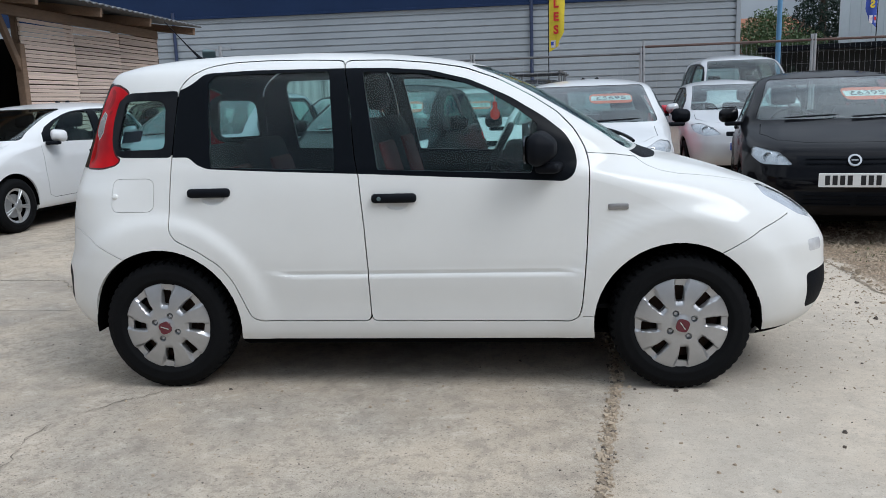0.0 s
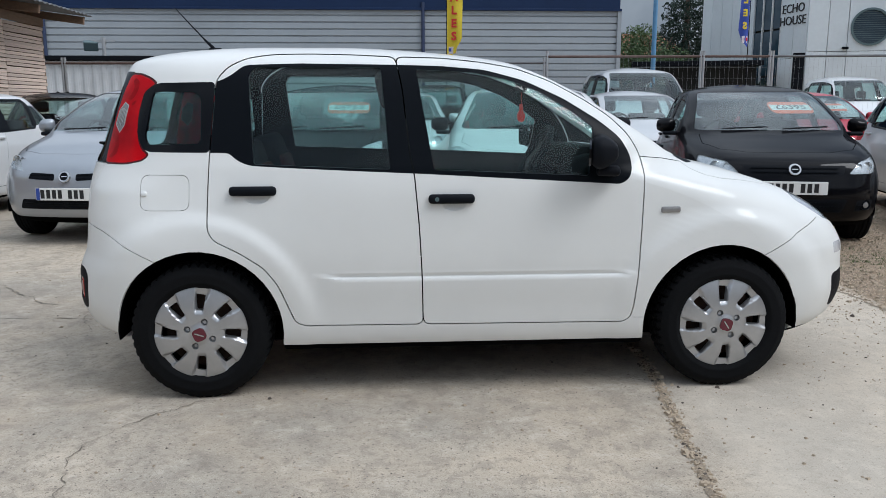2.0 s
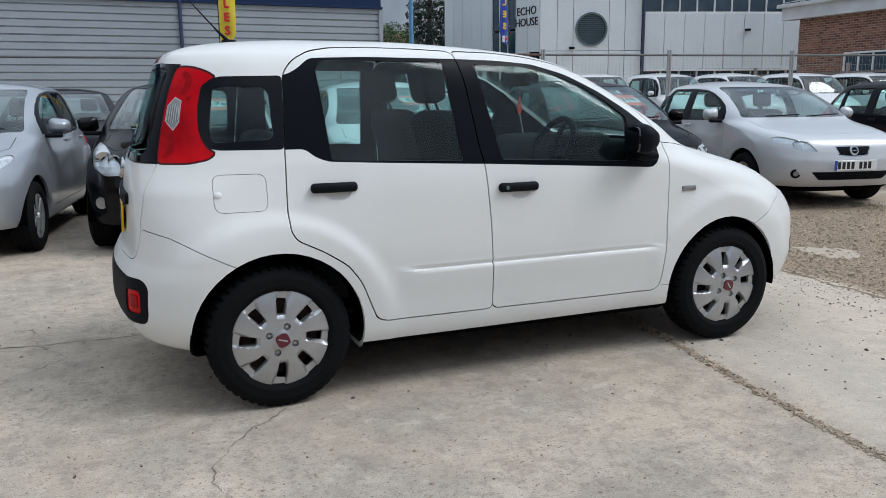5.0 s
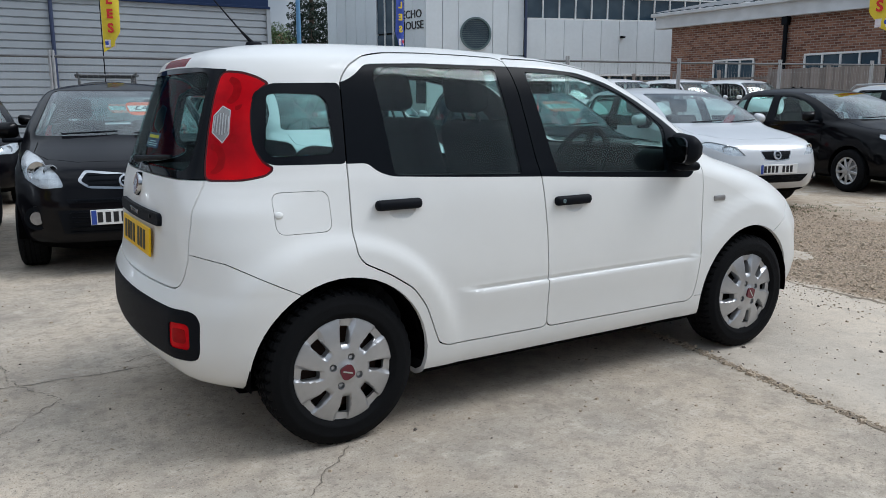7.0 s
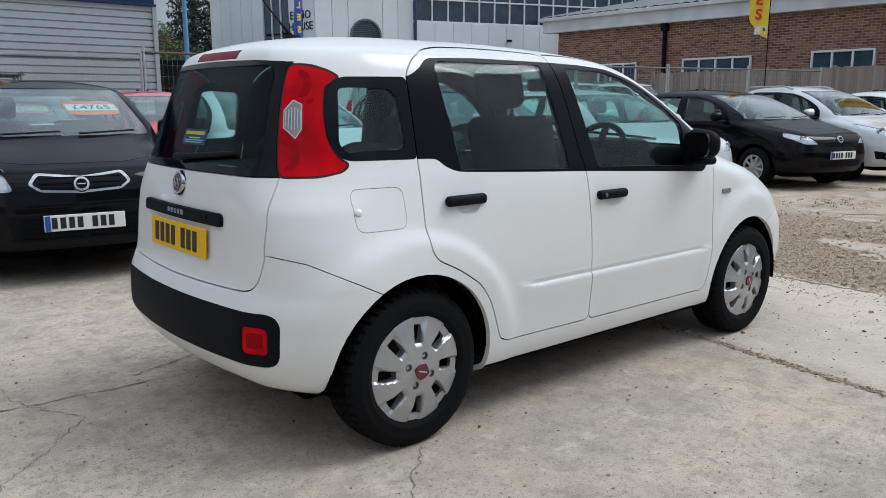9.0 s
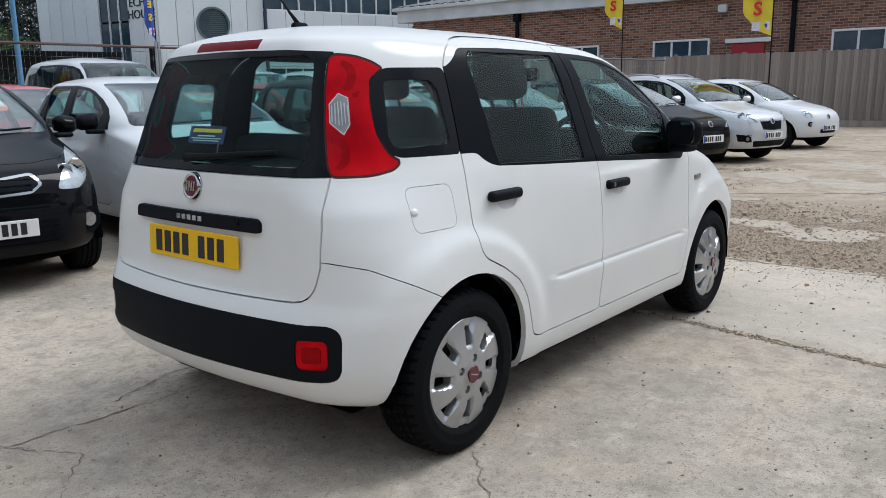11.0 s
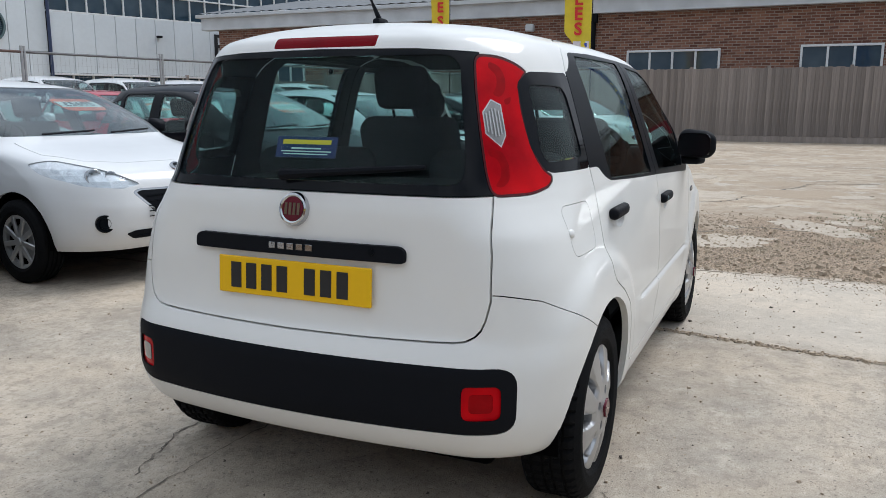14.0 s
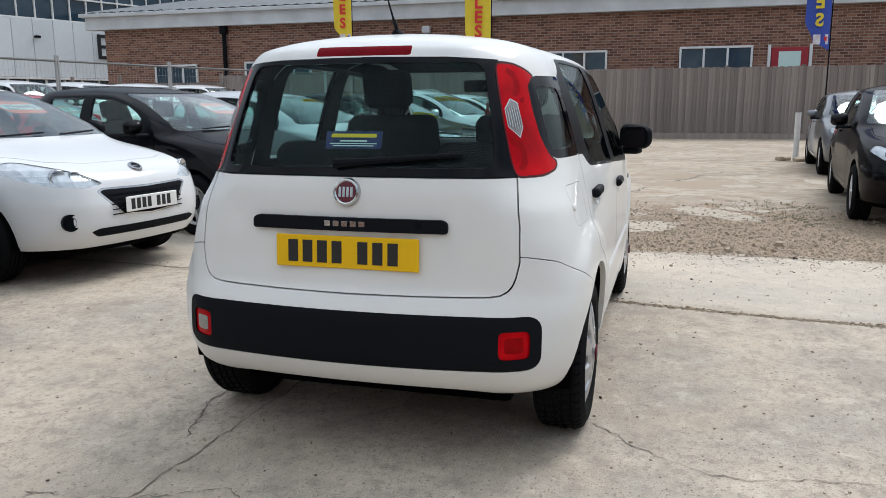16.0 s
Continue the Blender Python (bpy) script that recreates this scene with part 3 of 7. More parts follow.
HERO = dict(
    base=2.3, hub=0.288, arch=0.34, flare=0.018, taper_r=0.105, taper_f=0.05,
    creases=((0.532, 0.008, 0.55, 1.86),), grooves=((0.532, 0.012, 0.58, 1.83),),
    rows=(
        (0.19, -0.26, 2.80, 0.69, 0.30, 0.22, 0.45, 0.35, 0.06, 0.10),
        (0.225, -0.36, 2.92, 0.755, 0.32, 0.25, 0.45, 0.35, 0.07, 0.12),
        (0.30, -0.545, 2.99, 0.78, 0.34, 0.26, 0.4, 0.31, 0.09, 0.115),
        (0.42, -0.605, 3.03, 0.79, 0.34, 0.26, 0.4, 0.31, 0.1, 0.115),
        (0.53, -0.6, 3.02, 0.795, 0.34, 0.26, 0.42, 0.31, 0.1, 0.115),
        (0.60, -0.572, 3.015, 0.798, 0.34, 0.26, 0.44, 0.31, 0.09, 0.115),
        (0.64, -0.55, 3.0, 0.798, 0.33, 0.25, 0.46, 0.31, 0.08, 0.115),
        (0.72, -0.537, 2.945, 0.796, 0.33, 0.25, 0.49, 0.31, 0.07, 0.115),
        (0.80, -0.53, 2.84, 0.792, 0.33, 0.25, 0.54, 0.31, 0.06, 0.115),
        (0.88, -0.525, 2.66, 0.786, 0.33, 0.25, 0.54, 0.29, 0.06, 0.115),
        (0.95, -0.518, 2.44, 0.776, 0.40, 0.28, 0.55, 0.30, 0.06, 0.14),
        (0.99, -0.508, 2.28, 0.768, 0.44, 0.29, 0.50, 0.25, 0.06, 0.14),
        (1.03, -0.495, 2.18, 0.755, 0.45, 0.29, 0.40, 0.20, 0.06, 0.14),
        (1.12, -0.462, 2.04, 0.727, 0.43, 0.27, 0.30, 0.14, 0.06, 0.13),
        (1.22, -0.428, 1.88, 0.694, 0.40, 0.25, 0.30, 0.14, 0.06, 0.13),
        (1.33, -0.388, 1.69, 0.654, 0.38, 0.23, 0.30, 0.14, 0.06, 0.13),
        (1.40, -0.360, 1.54, 0.618, 0.36, 0.22, 0.32, 0.15, 0.06, 0.13),
        (1.437, -0.338, 1.42, 0.582, 0.34, 0.22, 0.34, 0.17, 0.06, 0.12),
        (1.465, -0.285, 1.26, 0.515, 0.32, 0.24, 0.36, 0.20, 0.07, 0.10),
        (1.489, -0.19, 1.07, 0.415, 0.30, 0.24, 0.34, 0.22, 0.08, 0.08),
        (1.506, -0.06, 0.90, 0.295, 0.24, 0.20, 0.26, 0.20, 0.08, 0.06),
        (1.517, 0.12, 0.72, 0.17, 0.14, 0.12, 0.16, 0.12, 0.04, 0.03),
        (1.521, 0.28, 0.58, 0.08, 0.08, 0.06, 0.08, 0.06, 0.01, 0.01),
    ),
)


# ---- cars ----
from mathutils.bvhtree import BVHTree


class Body:
    """A hollow car body from which panels, panes and lamps are cut."""

    def __init__(self, spec, nz, nface, ncorner, nside, thick=0.022):
        rings = body_rings(spec, nz, nface, ncorner, nside)
        m, n = rings.shape[:2]
        v = np.concatenate([rings.reshape(-1, 3), [rings[0].mean(0), rings[-1].mean(0)]])
        f = []
        for i in range(m - 1):
            for k in range(n):
                a, b = i * n + k, i * n + (k + 1) % n
                f.append((a, a + n, b + n, b))
        f += [(k, (k + 1) % n, m * n) for k in range(n)]
        f += [((m - 1) * n + (k + 1) % n, (m - 1) * n + k, m * n + 1) for k in range(n)]
        tri = np.array([t for q in f for t in ([(q[0], q[1], q[2]), (q[0], q[2], q[3])] if len(q) == 4 else [q])])
        e = np.cross(v[tri[:, 1]] - v[tri[:, 0]], v[tri[:, 2]] - v[tri[:, 0]])
        vn = np.zeros_like(v)
        for k in range(3):
            np.add.at(vn, tri[:, k], e)
        vn /= np.linalg.norm(vn, axis=1, keepdims=True) + 1e-12
        self.v, self.vn, self.tri, self.faces = v, vn, tri, f
        self.bvh = BVHTree.FromPolygons(v.tolist(), tri.tolist())
        self.mesh, self.waiting = self.hollow(0.0, thick), []
        self.panes = self.hollow(0.003, 0.008)

    def hollow(self, a, b):
        me = bpy.data.meshes.new("shell")
        k = len(self.v)
        me.from_pydata(np.concatenate([self.v - a * self.vn, self.v - b * self.vn]).tolist(), [], self.faces + [tuple(k + i for i in q[::-1]) for q in self.faces])
        return me

    def take(self, tool, gap_tool=None):
        got = cut(self.mesh, tool, "INTERSECT")
        self.mesh = cut(self.mesh, gap_tool or tool)
        return got

    def remove(self, *tools):
        self.mesh = cut(self.mesh, joined(tools))

    def later(self, *tools):
        """Cuts that wait until the body is finished."""
        self.waiting += tools

    def pane(self, tool):
        return cut(self.panes, tool, "INTERSECT")

    def normal_at(self, co):
        loc, _, i, dist = self.bvh.find_nearest(co)
        a, b, c = (Vector(self.v[k]) for k in self.tri[i])
        e0, e1, e2 = b - a, c - a, loc - a
        d00, d01, d11, d20, d21 = e0.dot(e0), e0.dot(e1), e1.dot(e1), e2.dot(e0), e2.dot(e1)
        den = d00 * d11 - d01 * d01
        if abs(den) < 1e-14:
            return Vector(self.vn[self.tri[i][0]]), dist
        p = (d11 * d20 - d01 * d21) / den
        q = (d00 * d21 - d01 * d20) / den
        nn = self.vn[self.tri[i]]
        return Vector(nn[0] * (1 - p - q) + nn[1] * p + nn[2] * q).normalized(), dist

    def finish(self, me, name, mat, parent, label="", inner=None, under=None, bowls=False):
        """Shades a cut piece like the whole body, and lines its inside."""
        me.materials.clear()
        for m in (mat, inner or mat, under or mat):
            me.materials.append(m)
        near = [self.normal_at(v.co) for v in me.vertices]
        normals = [None] * len(me.loops)
        for p in me.polygons:
            p.use_smooth = True
            pn = p.normal
            for li in p.loop_indices:
                vn = near[me.loops[li].vertex_index][0]
                d = pn.dot(vn)
                normals[li] = (vn if d > 0 else -vn) if abs(d) > 0.72 and not (bowls and 0.0015 < near[me.loops[li].vertex_index][1] < 0.0205) else pn
            if inner and all(near[k][1] > (0.0195 if bowls else 0.009) for k in p.vertices):
                p.material_index = 1
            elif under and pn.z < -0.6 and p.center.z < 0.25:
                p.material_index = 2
        me.normals_split_custom_set([tuple(q) for q in normals])
        return part(name, me, None, parent, label)

    def front(self, y, z):
        loc, nrm, _, _ = self.bvh.ray_cast(Vector((6, y, z)), Vector((-1, 0, 0)))
        if loc is None:
            loc, nrm, _, _ = self.bvh.find_nearest(Vector((3.2, y, z)))
        return loc, nrm

    def rear(self, y, z):
        loc, nrm, _, _ = self.bvh.ray_cast(Vector((-4, y, z)), Vector((1, 0, 0)))
        return loc, nrm

    def side(self, x, z, sign=-1):
        loc, nrm, _, _ = self.bvh.ray_cast(Vector((x, sign * 4, z)), Vector((0, -sign, 0)))
        if loc is None:
            loc, nrm, _, _ = self.bvh.find_nearest(Vector((x, sign, z)))
        return loc, nrm


def ribbon(line, width):
    """A thin closed polygon along a line."""
    pts = [Vector(p) for p in line]
    left, right = [], []
    for i, p in enumerate(pts):
        t = (pts[min(i + 1, len(pts) - 1)] - pts[max(i - 1, 0)]).normalized()
        nn = Vector((-t.y, t.x)) * width / 2
        left.append(tuple(p + nn))
        right.append(tuple(p - nn))
    return left + right[::-1]


def arch_outline(x, z, r, low=0.0):
    pts = [(x + r * math.cos(radians(a)), z + r * math.sin(radians(a))) for a in range(-10, 191, 8)]
    return pts + [(x - r * 1.01, low), (x + r * 1.02, low)]


def rect(x0, x1, z0, z1, r=0.0, seg=4):
    q = [(x0, z0), (x1, z0), (x1, z1), (x0, z1)]
    return rounded(q, r, seg) if r else q


def facing(loc, nrm, up=(0, 0, 1), lift=0.0):
    """A frame at a point: z along the normal, y upwards."""
    z = Vector(nrm).normalized()
    x = Vector(up).cross(z).normalized()
    y = z.cross(x)
    m = Matrix((x, y, z)).transposed().to_4x4()
    m.translation = Vector(loc) + z * lift
    return m


# Wheels lie with their outer face towards -y, about their centre.
def hubcap_mesh(radius, spokes, depth=0.026):
    bm = bmesh.new()
    na, fr = spokes * 20, [0.04, 0.12, 0.16, 0.20, 0.26, 0.32, 0.36, 0.40, 0.44, 0.48, 0.53, 0.58, 0.64, 0.70, 0.75, 0.80, 0.84, 0.88, 0.91, 0.935, 0.955, 0.975, 0.99, 1.0]
    turn = 2 * math.pi / spokes
    rings = []
    for f in fr:
        ring = []
        for k in range(na):
            t = 2 * math.pi * k / na
            du = ((t / turn) % 1 - 0.5) * turn
            side = f * math.sin(du - 0.10 * smooth01(0.5, 0.95, f))
            w = 0.070 + 0.050 * smooth01(0.55, 0.95, f)
            bowl = smooth01(w + 0.035, w - 0.01, abs(side)) * smooth01(0.42, 0.54, f) * smooth01(0.985, 0.945, f)
            low = 0.016 - 0.008 * smooth01(0.78, 0.96, f)
            y = depth * (1 - f ** 2.4) + 0.006 * smooth01(0.20, 0.14, f) - low * bowl - 0.008 * smooth01(0.955, 1.0, f)
            ring.append(bm.verts.new((radius * f * math.sin(t), -y, radius * f * math.cos(t))))
        rings.append(ring)
    for p, q in zip(rings, rings[1:]):
        for k in range(na):
            bm.faces.new((p[k], p[(k + 1) % na], q[(k + 1) % na], q[k]))
    bm.faces.new(rings[0])
    back = [bm.verts.new((v.co.x, 0.02, v.co.z)) for v in rings[-1]]
    for k in range(na):
        bm.faces.new((rings[-1][k], rings[-1][(k + 1) % na], back[(k + 1) % na], back[k]))
    bm.faces.new(back[::-1])
    bmesh.ops.recalc_face_normals(bm, faces=bm.faces)
    tools = []
    for k in range(spokes):
        t = turn * (k + 0.5) + 0.02
        hole = rounded([(-0.0165, radius * 0.49), (0.0150, radius * 0.485), (0.0250, radius * 0.80), (-0.0175, radius * 0.83)], 0.008)
        tools.append(prism([(x * math.cos(t) + z * math.sin(t), -x * math.sin(t) + z * math.cos(t)) for x, z in hole], "y", -0.2, 0.2))
    for k in range(4):
        t = radians(45 + 90 * k)
        tools.append(prism([(radius * 0.275 * math.sin(t) + 0.0145 * math.cos(a), radius * 0.275 * math.cos(t) + 0.0145 * math.sin(a)) for a in np.linspace(0, 2 * math.pi, 14, endpoint=False)], "y", -0.2, -0.006))
    return cut(mesh_of(bm, "hubcap"), joined(tools))


def tyre_mesh(radius, rim, width, n=192, tread=True):
    """A tyre with grooved tread, from its outer face at y=0 to y=width."""
    w = width
    prof = [(rim - 0.008, 0.012), (rim, 0.004), (rim + 0.012, -0.002), (rim + 0.018, -0.006), (rim + 0.022, -0.004), (rim + (radius - rim) * 0.5, -0.011), (radius - 0.036, -0.008), (radius - 0.032, -0.004), (radius - 0.012, 0.004), (radius - 0.002, 0.018)]
    grooves = []
    for g in (0.22, 0.42, 0.58, 0.78):
        grooves += [(radius, w * g - 0.006), (radius - 0.010, w * g - 0.004), (radius - 0.010, w * g + 0.004), (radius, w * g + 0.006)]
    prof = prof + grooves + [(a, w - b) for a, b in prof[::-1]]
    bm = bmesh.new()
    rings = []
    for j, (r, d) in enumerate(prof):
        ring = []
        for k in range(n):
            t = 2 * math.pi * (k + (0.5 * (1 if d > w / 2 else -1) * abs(d - w / 2) / w * 2)) / n
            rr = r - (0.011 if tread and radius - 0.009 < r and k % 4 == (0 if d < w * 0.5 else 2) else 0.0)
            ring.append(bm.verts.new((rr * math.cos(t), d, rr * math.sin(t))))
        rings.append(ring)
    for p, q in zip(rings, rings[1:]):
        for k in range(n):
            bm.faces.new((p[k], p[(k + 1) % n], q[(k + 1) % n], q[k]))
    bmesh.ops.recalc_face_normals(bm, faces=bm.faces)
    for f in bm.faces:
        f.smooth = all(abs(v.co.y - w / 2) > w * 0.42 for v in f.verts)
    return mesh_of(bm, "tyre")


def alloy_mesh(radius, spokes, twin=False):
    bm = lathe([(radius - 0.03, 0.03), (radius - 0.028, 0.006), (radius - 0.018, 0.0), (radius - 0.004, -0.004), (radius, 0.004), (radius, 0.03), (radius - 0.03, 0.03)], 48)
    for k in range(spokes):
        for off in ((-0.09, 0.09) if twin else (0,)):
            t = 2 * math.pi * k / spokes + off
            m = Matrix.Rotation(t, 4, "Y") @ Matrix.Translation((0, 0.004, radius * 0.53))
            rbox(bm, (0, 0, 0), (radius * (0.10 if twin else 0.2), 0.016, radius * 0.88), 0.005, m, 1)
    bmesh.ops.create_cone(bm, cap_ends=True, segments=20, radius1=radius * 0.2, radius2=radius * 0.16, depth=0.03, matrix=Matrix.Rotation(radians(90), 4, "X"))
    return mesh_of(bm, "alloy")


TYRE = tyre_mesh(0.296, 0.202, 0.172)
HUBCAP = hubcap_mesh(0.206, 8)
TYRE_PLAIN = tyre_mesh(0.295, 0.195, 0.18, 48, False)
BOLT = mesh_of(lathe([(0.0001, -0.012), (0.007, -0.012), (0.0085, -0.009), (0.0085, 0.0), (0.0145, 0.0), (0.0145, 0.004), (0.0001, 0.004)], 12), "bolt")
ALLOYS = {"five": alloy_mesh(0.193, 5, True), "seven": alloy_mesh(0.193, 7), "nine": alloy_mesh(0.193, 9)}
for q in [HUBCAP, *ALLOYS.values()]:
    q.polygons.foreach_set("use_smooth", [True] * len(q.polygons))
    q.set_sharp_from_angle(angle=radians(32))


def wheel(parent, x, y, z, style, steer=0.0):
    """A wheel under a car; its outer face looks to the side on which it stands."""
    side = 1 if y > 0 else -1
    hub = thing("wheel", "", "")
    hub.parent = parent
    for k in ("label", "category"):
        if k in hub:
            del hub[k]
    hub.matrix_basis = pose(x, y, z, 0, 0, (180 if side > 0 else 0) + steer) @ pose(0, 0, 0, 0, 17 * (x + 1) + 40 * side, 0)
    if style == "hubcap":
        part("tyre", TYRE, M_RUBBER, hub)
        part("hubcap", HUBCAP, M_HUBCAP, hub, "silver eight-spoke plastic wheel cover").location = (0, 0.008, 0)
        part("centre_badge", prism(rounded([(-0.027, -0.027), (0.027, -0.027), (0.027, 0.027), (-0.027, 0.027)], 0.021, 6), "y", -0.031, -0.02), M_BADGE, hub, "dark red square wheel badge")
        part("badge_bar", box((0.040, 0.002, 0.006), (0, -0.0315, 0), 0.001, m=pose(0, 0, 0, 0, 40, 0)), M_CHROME, hub)
        for k in range(4):
            t = radians(45 + 90 * k)
            part("wheel_bolt", BOLT, M_STEEL, hub).location = (0.0553 * math.sin(t), 0.002, 0.0553 * math.cos(t))
        part("brake_drum", lathe([(0.165, 0.075), (0.165, 0.12), (0.05, 0.12), (0.05, 0.07), (0.165, 0.07), (0.165, 0.075)], 28), M_RUST, hub, "rusty steel wheel behind the cover")
    else:
        part("tyre", TYRE_PLAIN, M_RUBBER, hub)
        part("rim", ALLOYS[style], M_ALLOY, hub).location = (0, 0.012, 0)
        part("brake_disc", lathe([(0.13, 0.06), (0.13, 0.075), (0.03, 0.075), (0.03, 0.06), (0.13, 0.06)], 24), M_STEEL, hub)
        part("wheel_barrel", lathe([(0.192, 0.03), (0.192, 0.16), (0.19, 0.16), (0.03, 0.162), (0.03, 0.155), (0.185, 0.15), (0.188, 0.03), (0.192, 0.03)], 28), M_WELL, hub)
    return hub


def liner(parent, x, z, r, half):
    for s in (1, -1):
        bm = lathe([(r + 0.004, half - 0.028), (r + 0.012, 0.40), (r - 0.06, 0.36), (0.02, 0.35), (0.02, 0.345), (r - 0.06, 0.35), (r + 0.002, 0.395), (r - 0.002, half - 0.028), (r + 0.004, half - 0.028)], 32)
        bmesh.ops.bisect_plane(bm, geom=[*bm.verts, *bm.edges, *bm.faces], plane_co=(0, 0, 0.262 - z), plane_no=(0, 0, 1), clear_inner=True)
        if s < 0:
            bm.transform(Matrix.Diagonal((1, -1, 1, 1)))
            bmesh.ops.reverse_faces(bm, faces=bm.faces)
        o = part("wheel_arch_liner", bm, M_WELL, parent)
        o.location = (x, 0, z)


def seat_mesh(rest=True):
    bm = box((0.50, 0.50, 0.16), (0.22, 0, 0.10), 0.05, seg=3)
    rbox(bm, (0, 0, 0), (0.14, 0.48, 0.60), 0.055, pose(-0.06, 0, 0.44, 0, -16, 0), 3)
    if rest:
        rbox(bm, (0, 0, 0), (0.11, 0.25, 0.19), 0.045, pose(-0.19, 0, 0.86, 0, -12, 0), 3)
        for y in (-0.06, 0.06):
            tube(bm, (-0.14, y, 0.70), (-0.18, y, 0.80), 0.007, 6)
    return mesh_of(bm, "seat")


SEAT, SEAT_LOW = seat_mesh(), seat_mesh(False)
for q in (SEAT, SEAT_LOW):
    q.polygons.foreach_set("use_smooth", [True] * len(q.polygons))
    q.set_sharp_from_angle(angle=radians(40))


def steering_wheel(parent, m):
    bm = bmesh.new()
    n, k = 32, 8
    vs = [[bm.verts.new(((0.175 + 0.016 * math.cos(b)) * math.cos(a), (0.175 + 0.016 * math.cos(b)) * math.sin(a), 0.016 * math.sin(b))) for b in np.linspace(0, 2 * math.pi, k, endpoint=False)] for a in np.linspace(0, 2 * math.pi, n, endpoint=False)]
    for i in range(n):
        for j in range(k):
            bm.faces.new((vs[i][j], vs[(i + 1) % n][j], vs[(i + 1) % n][(j + 1) % k], vs[i][(j + 1) % k]))
    rbox(bm, (0, 0, -0.01), (0.12, 0.10, 0.04), 0.02)
    rbox(bm, (-0.11, 0, -0.01), (0.12, 0.04, 0.015), 0.005)
    rbox(bm, (0.11, 0, -0.01), (0.12, 0.04, 0.015), 0.005)
    rbox(bm, (0, -0.11, -0.01), (0.04, 0.12, 0.015), 0.005)
    tube(bm, (0, 0, -0.02), (0, 0.02, -0.3), 0.03)
    o = part("steering_wheel", bm, M_TRIM, parent, smooth=True)
    o.matrix_basis = m
    return o


def wing_mirror(parent, x, y, z, mat, side):
    """A door mirror: a rounded housing, its glass turned in towards the driver, on a short arm."""
    bm = box((0.115, 0.195, 0.148), (0, 0, 0), 0.056, seg=6)
    for v in bm.verts:
        k = 1 - 0.34 * float(smooth01(-0.03, 0.06, v.co.x))
        out = v.co.y * side / 0.1
        v.co.y, v.co.z = v.co.y * k, v.co.z * k * (1 - 0.10 * max(out, 0.0)) + 0.010 * max(-out, 0.0)
    o = part("door_mirror", bm, mat, parent, smooth=True, flat_angle=60)
    o.matrix_basis = pose(x, y, z, 0, 0, 14 * side)
    part("mirror_glass", prism(rounded([(-0.080, -0.056), (0.080, -0.056), (0.080, 0.056), (-0.080, 0.056)], 0.038), "x", -0.0605, -0.052), M_MIRROR, o)
    bm = bmesh.new()
    rbox(bm, (0.02, -side * 0.055, -0.078), (0.10, 0.15, 0.040), 0.018, seg=3)
    part("mirror_arm", bm, M_TRIM, o, smooth=True)
    return o


def plate(parent, loc, nrm, mat, chars=7, band=True, lift=0.008):
    """A number plate on which the characters are plain bars."""
    m = facing(loc, nrm, lift=lift)
    o = part("number_plate", box((0.52, 0.111, 0.008), (0, 0, 0), 0.003, seg=1), mat, parent, "yellow rear number plate" if mat is M_YELLOW else "white front number plate")
    o.matrix_basis = m
    for k in range(chars):
        x = -0.195 + 0.054 * k + (0.04 if k > 3 else 0)
        part("plate_bar", box((0.036, 0.076, 0.002), (x, 0, 0.0048)), M_INK, o)
    if mat is M_PLATE and band:
        part("plate_band", box((0.035, 0.105, 0.002), (-0.237, 0, 0.0045)), M_BLUE, o)
    return o


def price_card(parent, body, y, z, text):
    """An orange price card behind the windscreen."""
    loc, nrm = body.front(y, z)
    m = facing(loc, nrm, lift=-0.04)
    bm = prism(rounded([(-0.20, -0.13), (0.20, -0.13), (0.22, 0.0), (0.20, 0.14), (-0.20, 0.14), (-0.22, 0.0)], 0.07), "z", 0.0, 0.004)
    o = part("price_card", bm, M_ORANGE, parent, "orange oval price card")
    o.matrix_basis = m
    part("price_strip", box((0.40, 0.12, 0.004), (0, 0, 0.007)), M_TEAL, o, "pale strip with the price")
    lettering(text, 0.125, M_INK, o, pose(0, -0.002, 0.010), "price")


# Openings on the side of the hero car, in (x, z).
FD = [(0.860, 1.451), (0.888, 1.322), (0.918, 1.034), (0.934, 0.967), (0.953, 0.745), (0.963, 0.546), (0.967, 0.321), (1.832, 0.316), (1.867, 0.335), (1.879, 0.386), (1.898, 0.632), (1.908, 0.893), (1.911, 0.984), (1.897, 1.048), (1.853, 1.128), (1.784, 1.201), (1.676, 1.272), (1.53, 1.35), (1.381, 1.404), (1.234, 1.428), (1.06, 1.446)]
RD = [(0.855, 1.451), (0.674, 1.461), (0.487, 1.466), (0.328, 1.463), (0.227, 1.446), (0.154, 1.41), (0.119, 1.373), (0.103, 1.344), (0.081, 1.052), (0.075, 0.929), (0.070, 0.806), (0.075, 0.732), (0.099, 0.696), (0.202, 0.645), (0.30, 0.58), (0.357, 0.503), (0.399, 0.398), (0.423, 0.338), (0.466, 0.323), (0.962, 0.321), (0.958, 0.546), (0.948, 0.745), (0.929, 0.967), (0.913, 1.034), (0.883, 1.322)]
RD_BLACK = [(0.05, 1.345), (0.108, 1.347), (0.165, 1.375), (0.215, 1.418), (0.451, 1.424), (0.866, 1.418), (0.99, 1.418), (0.99, 0.965), (0.929, 0.967), (0.477, 0.988), (0.246, 1.0), (0.193, 1.021), (0.160, 1.052), (0.05, 1.053)]
RD_GLASS = rounded([(0.236, 1.375), (0.265, 1.408), (0.796, 1.406), (0.832, 0.984), (0.262, 1.006)], 0.015)
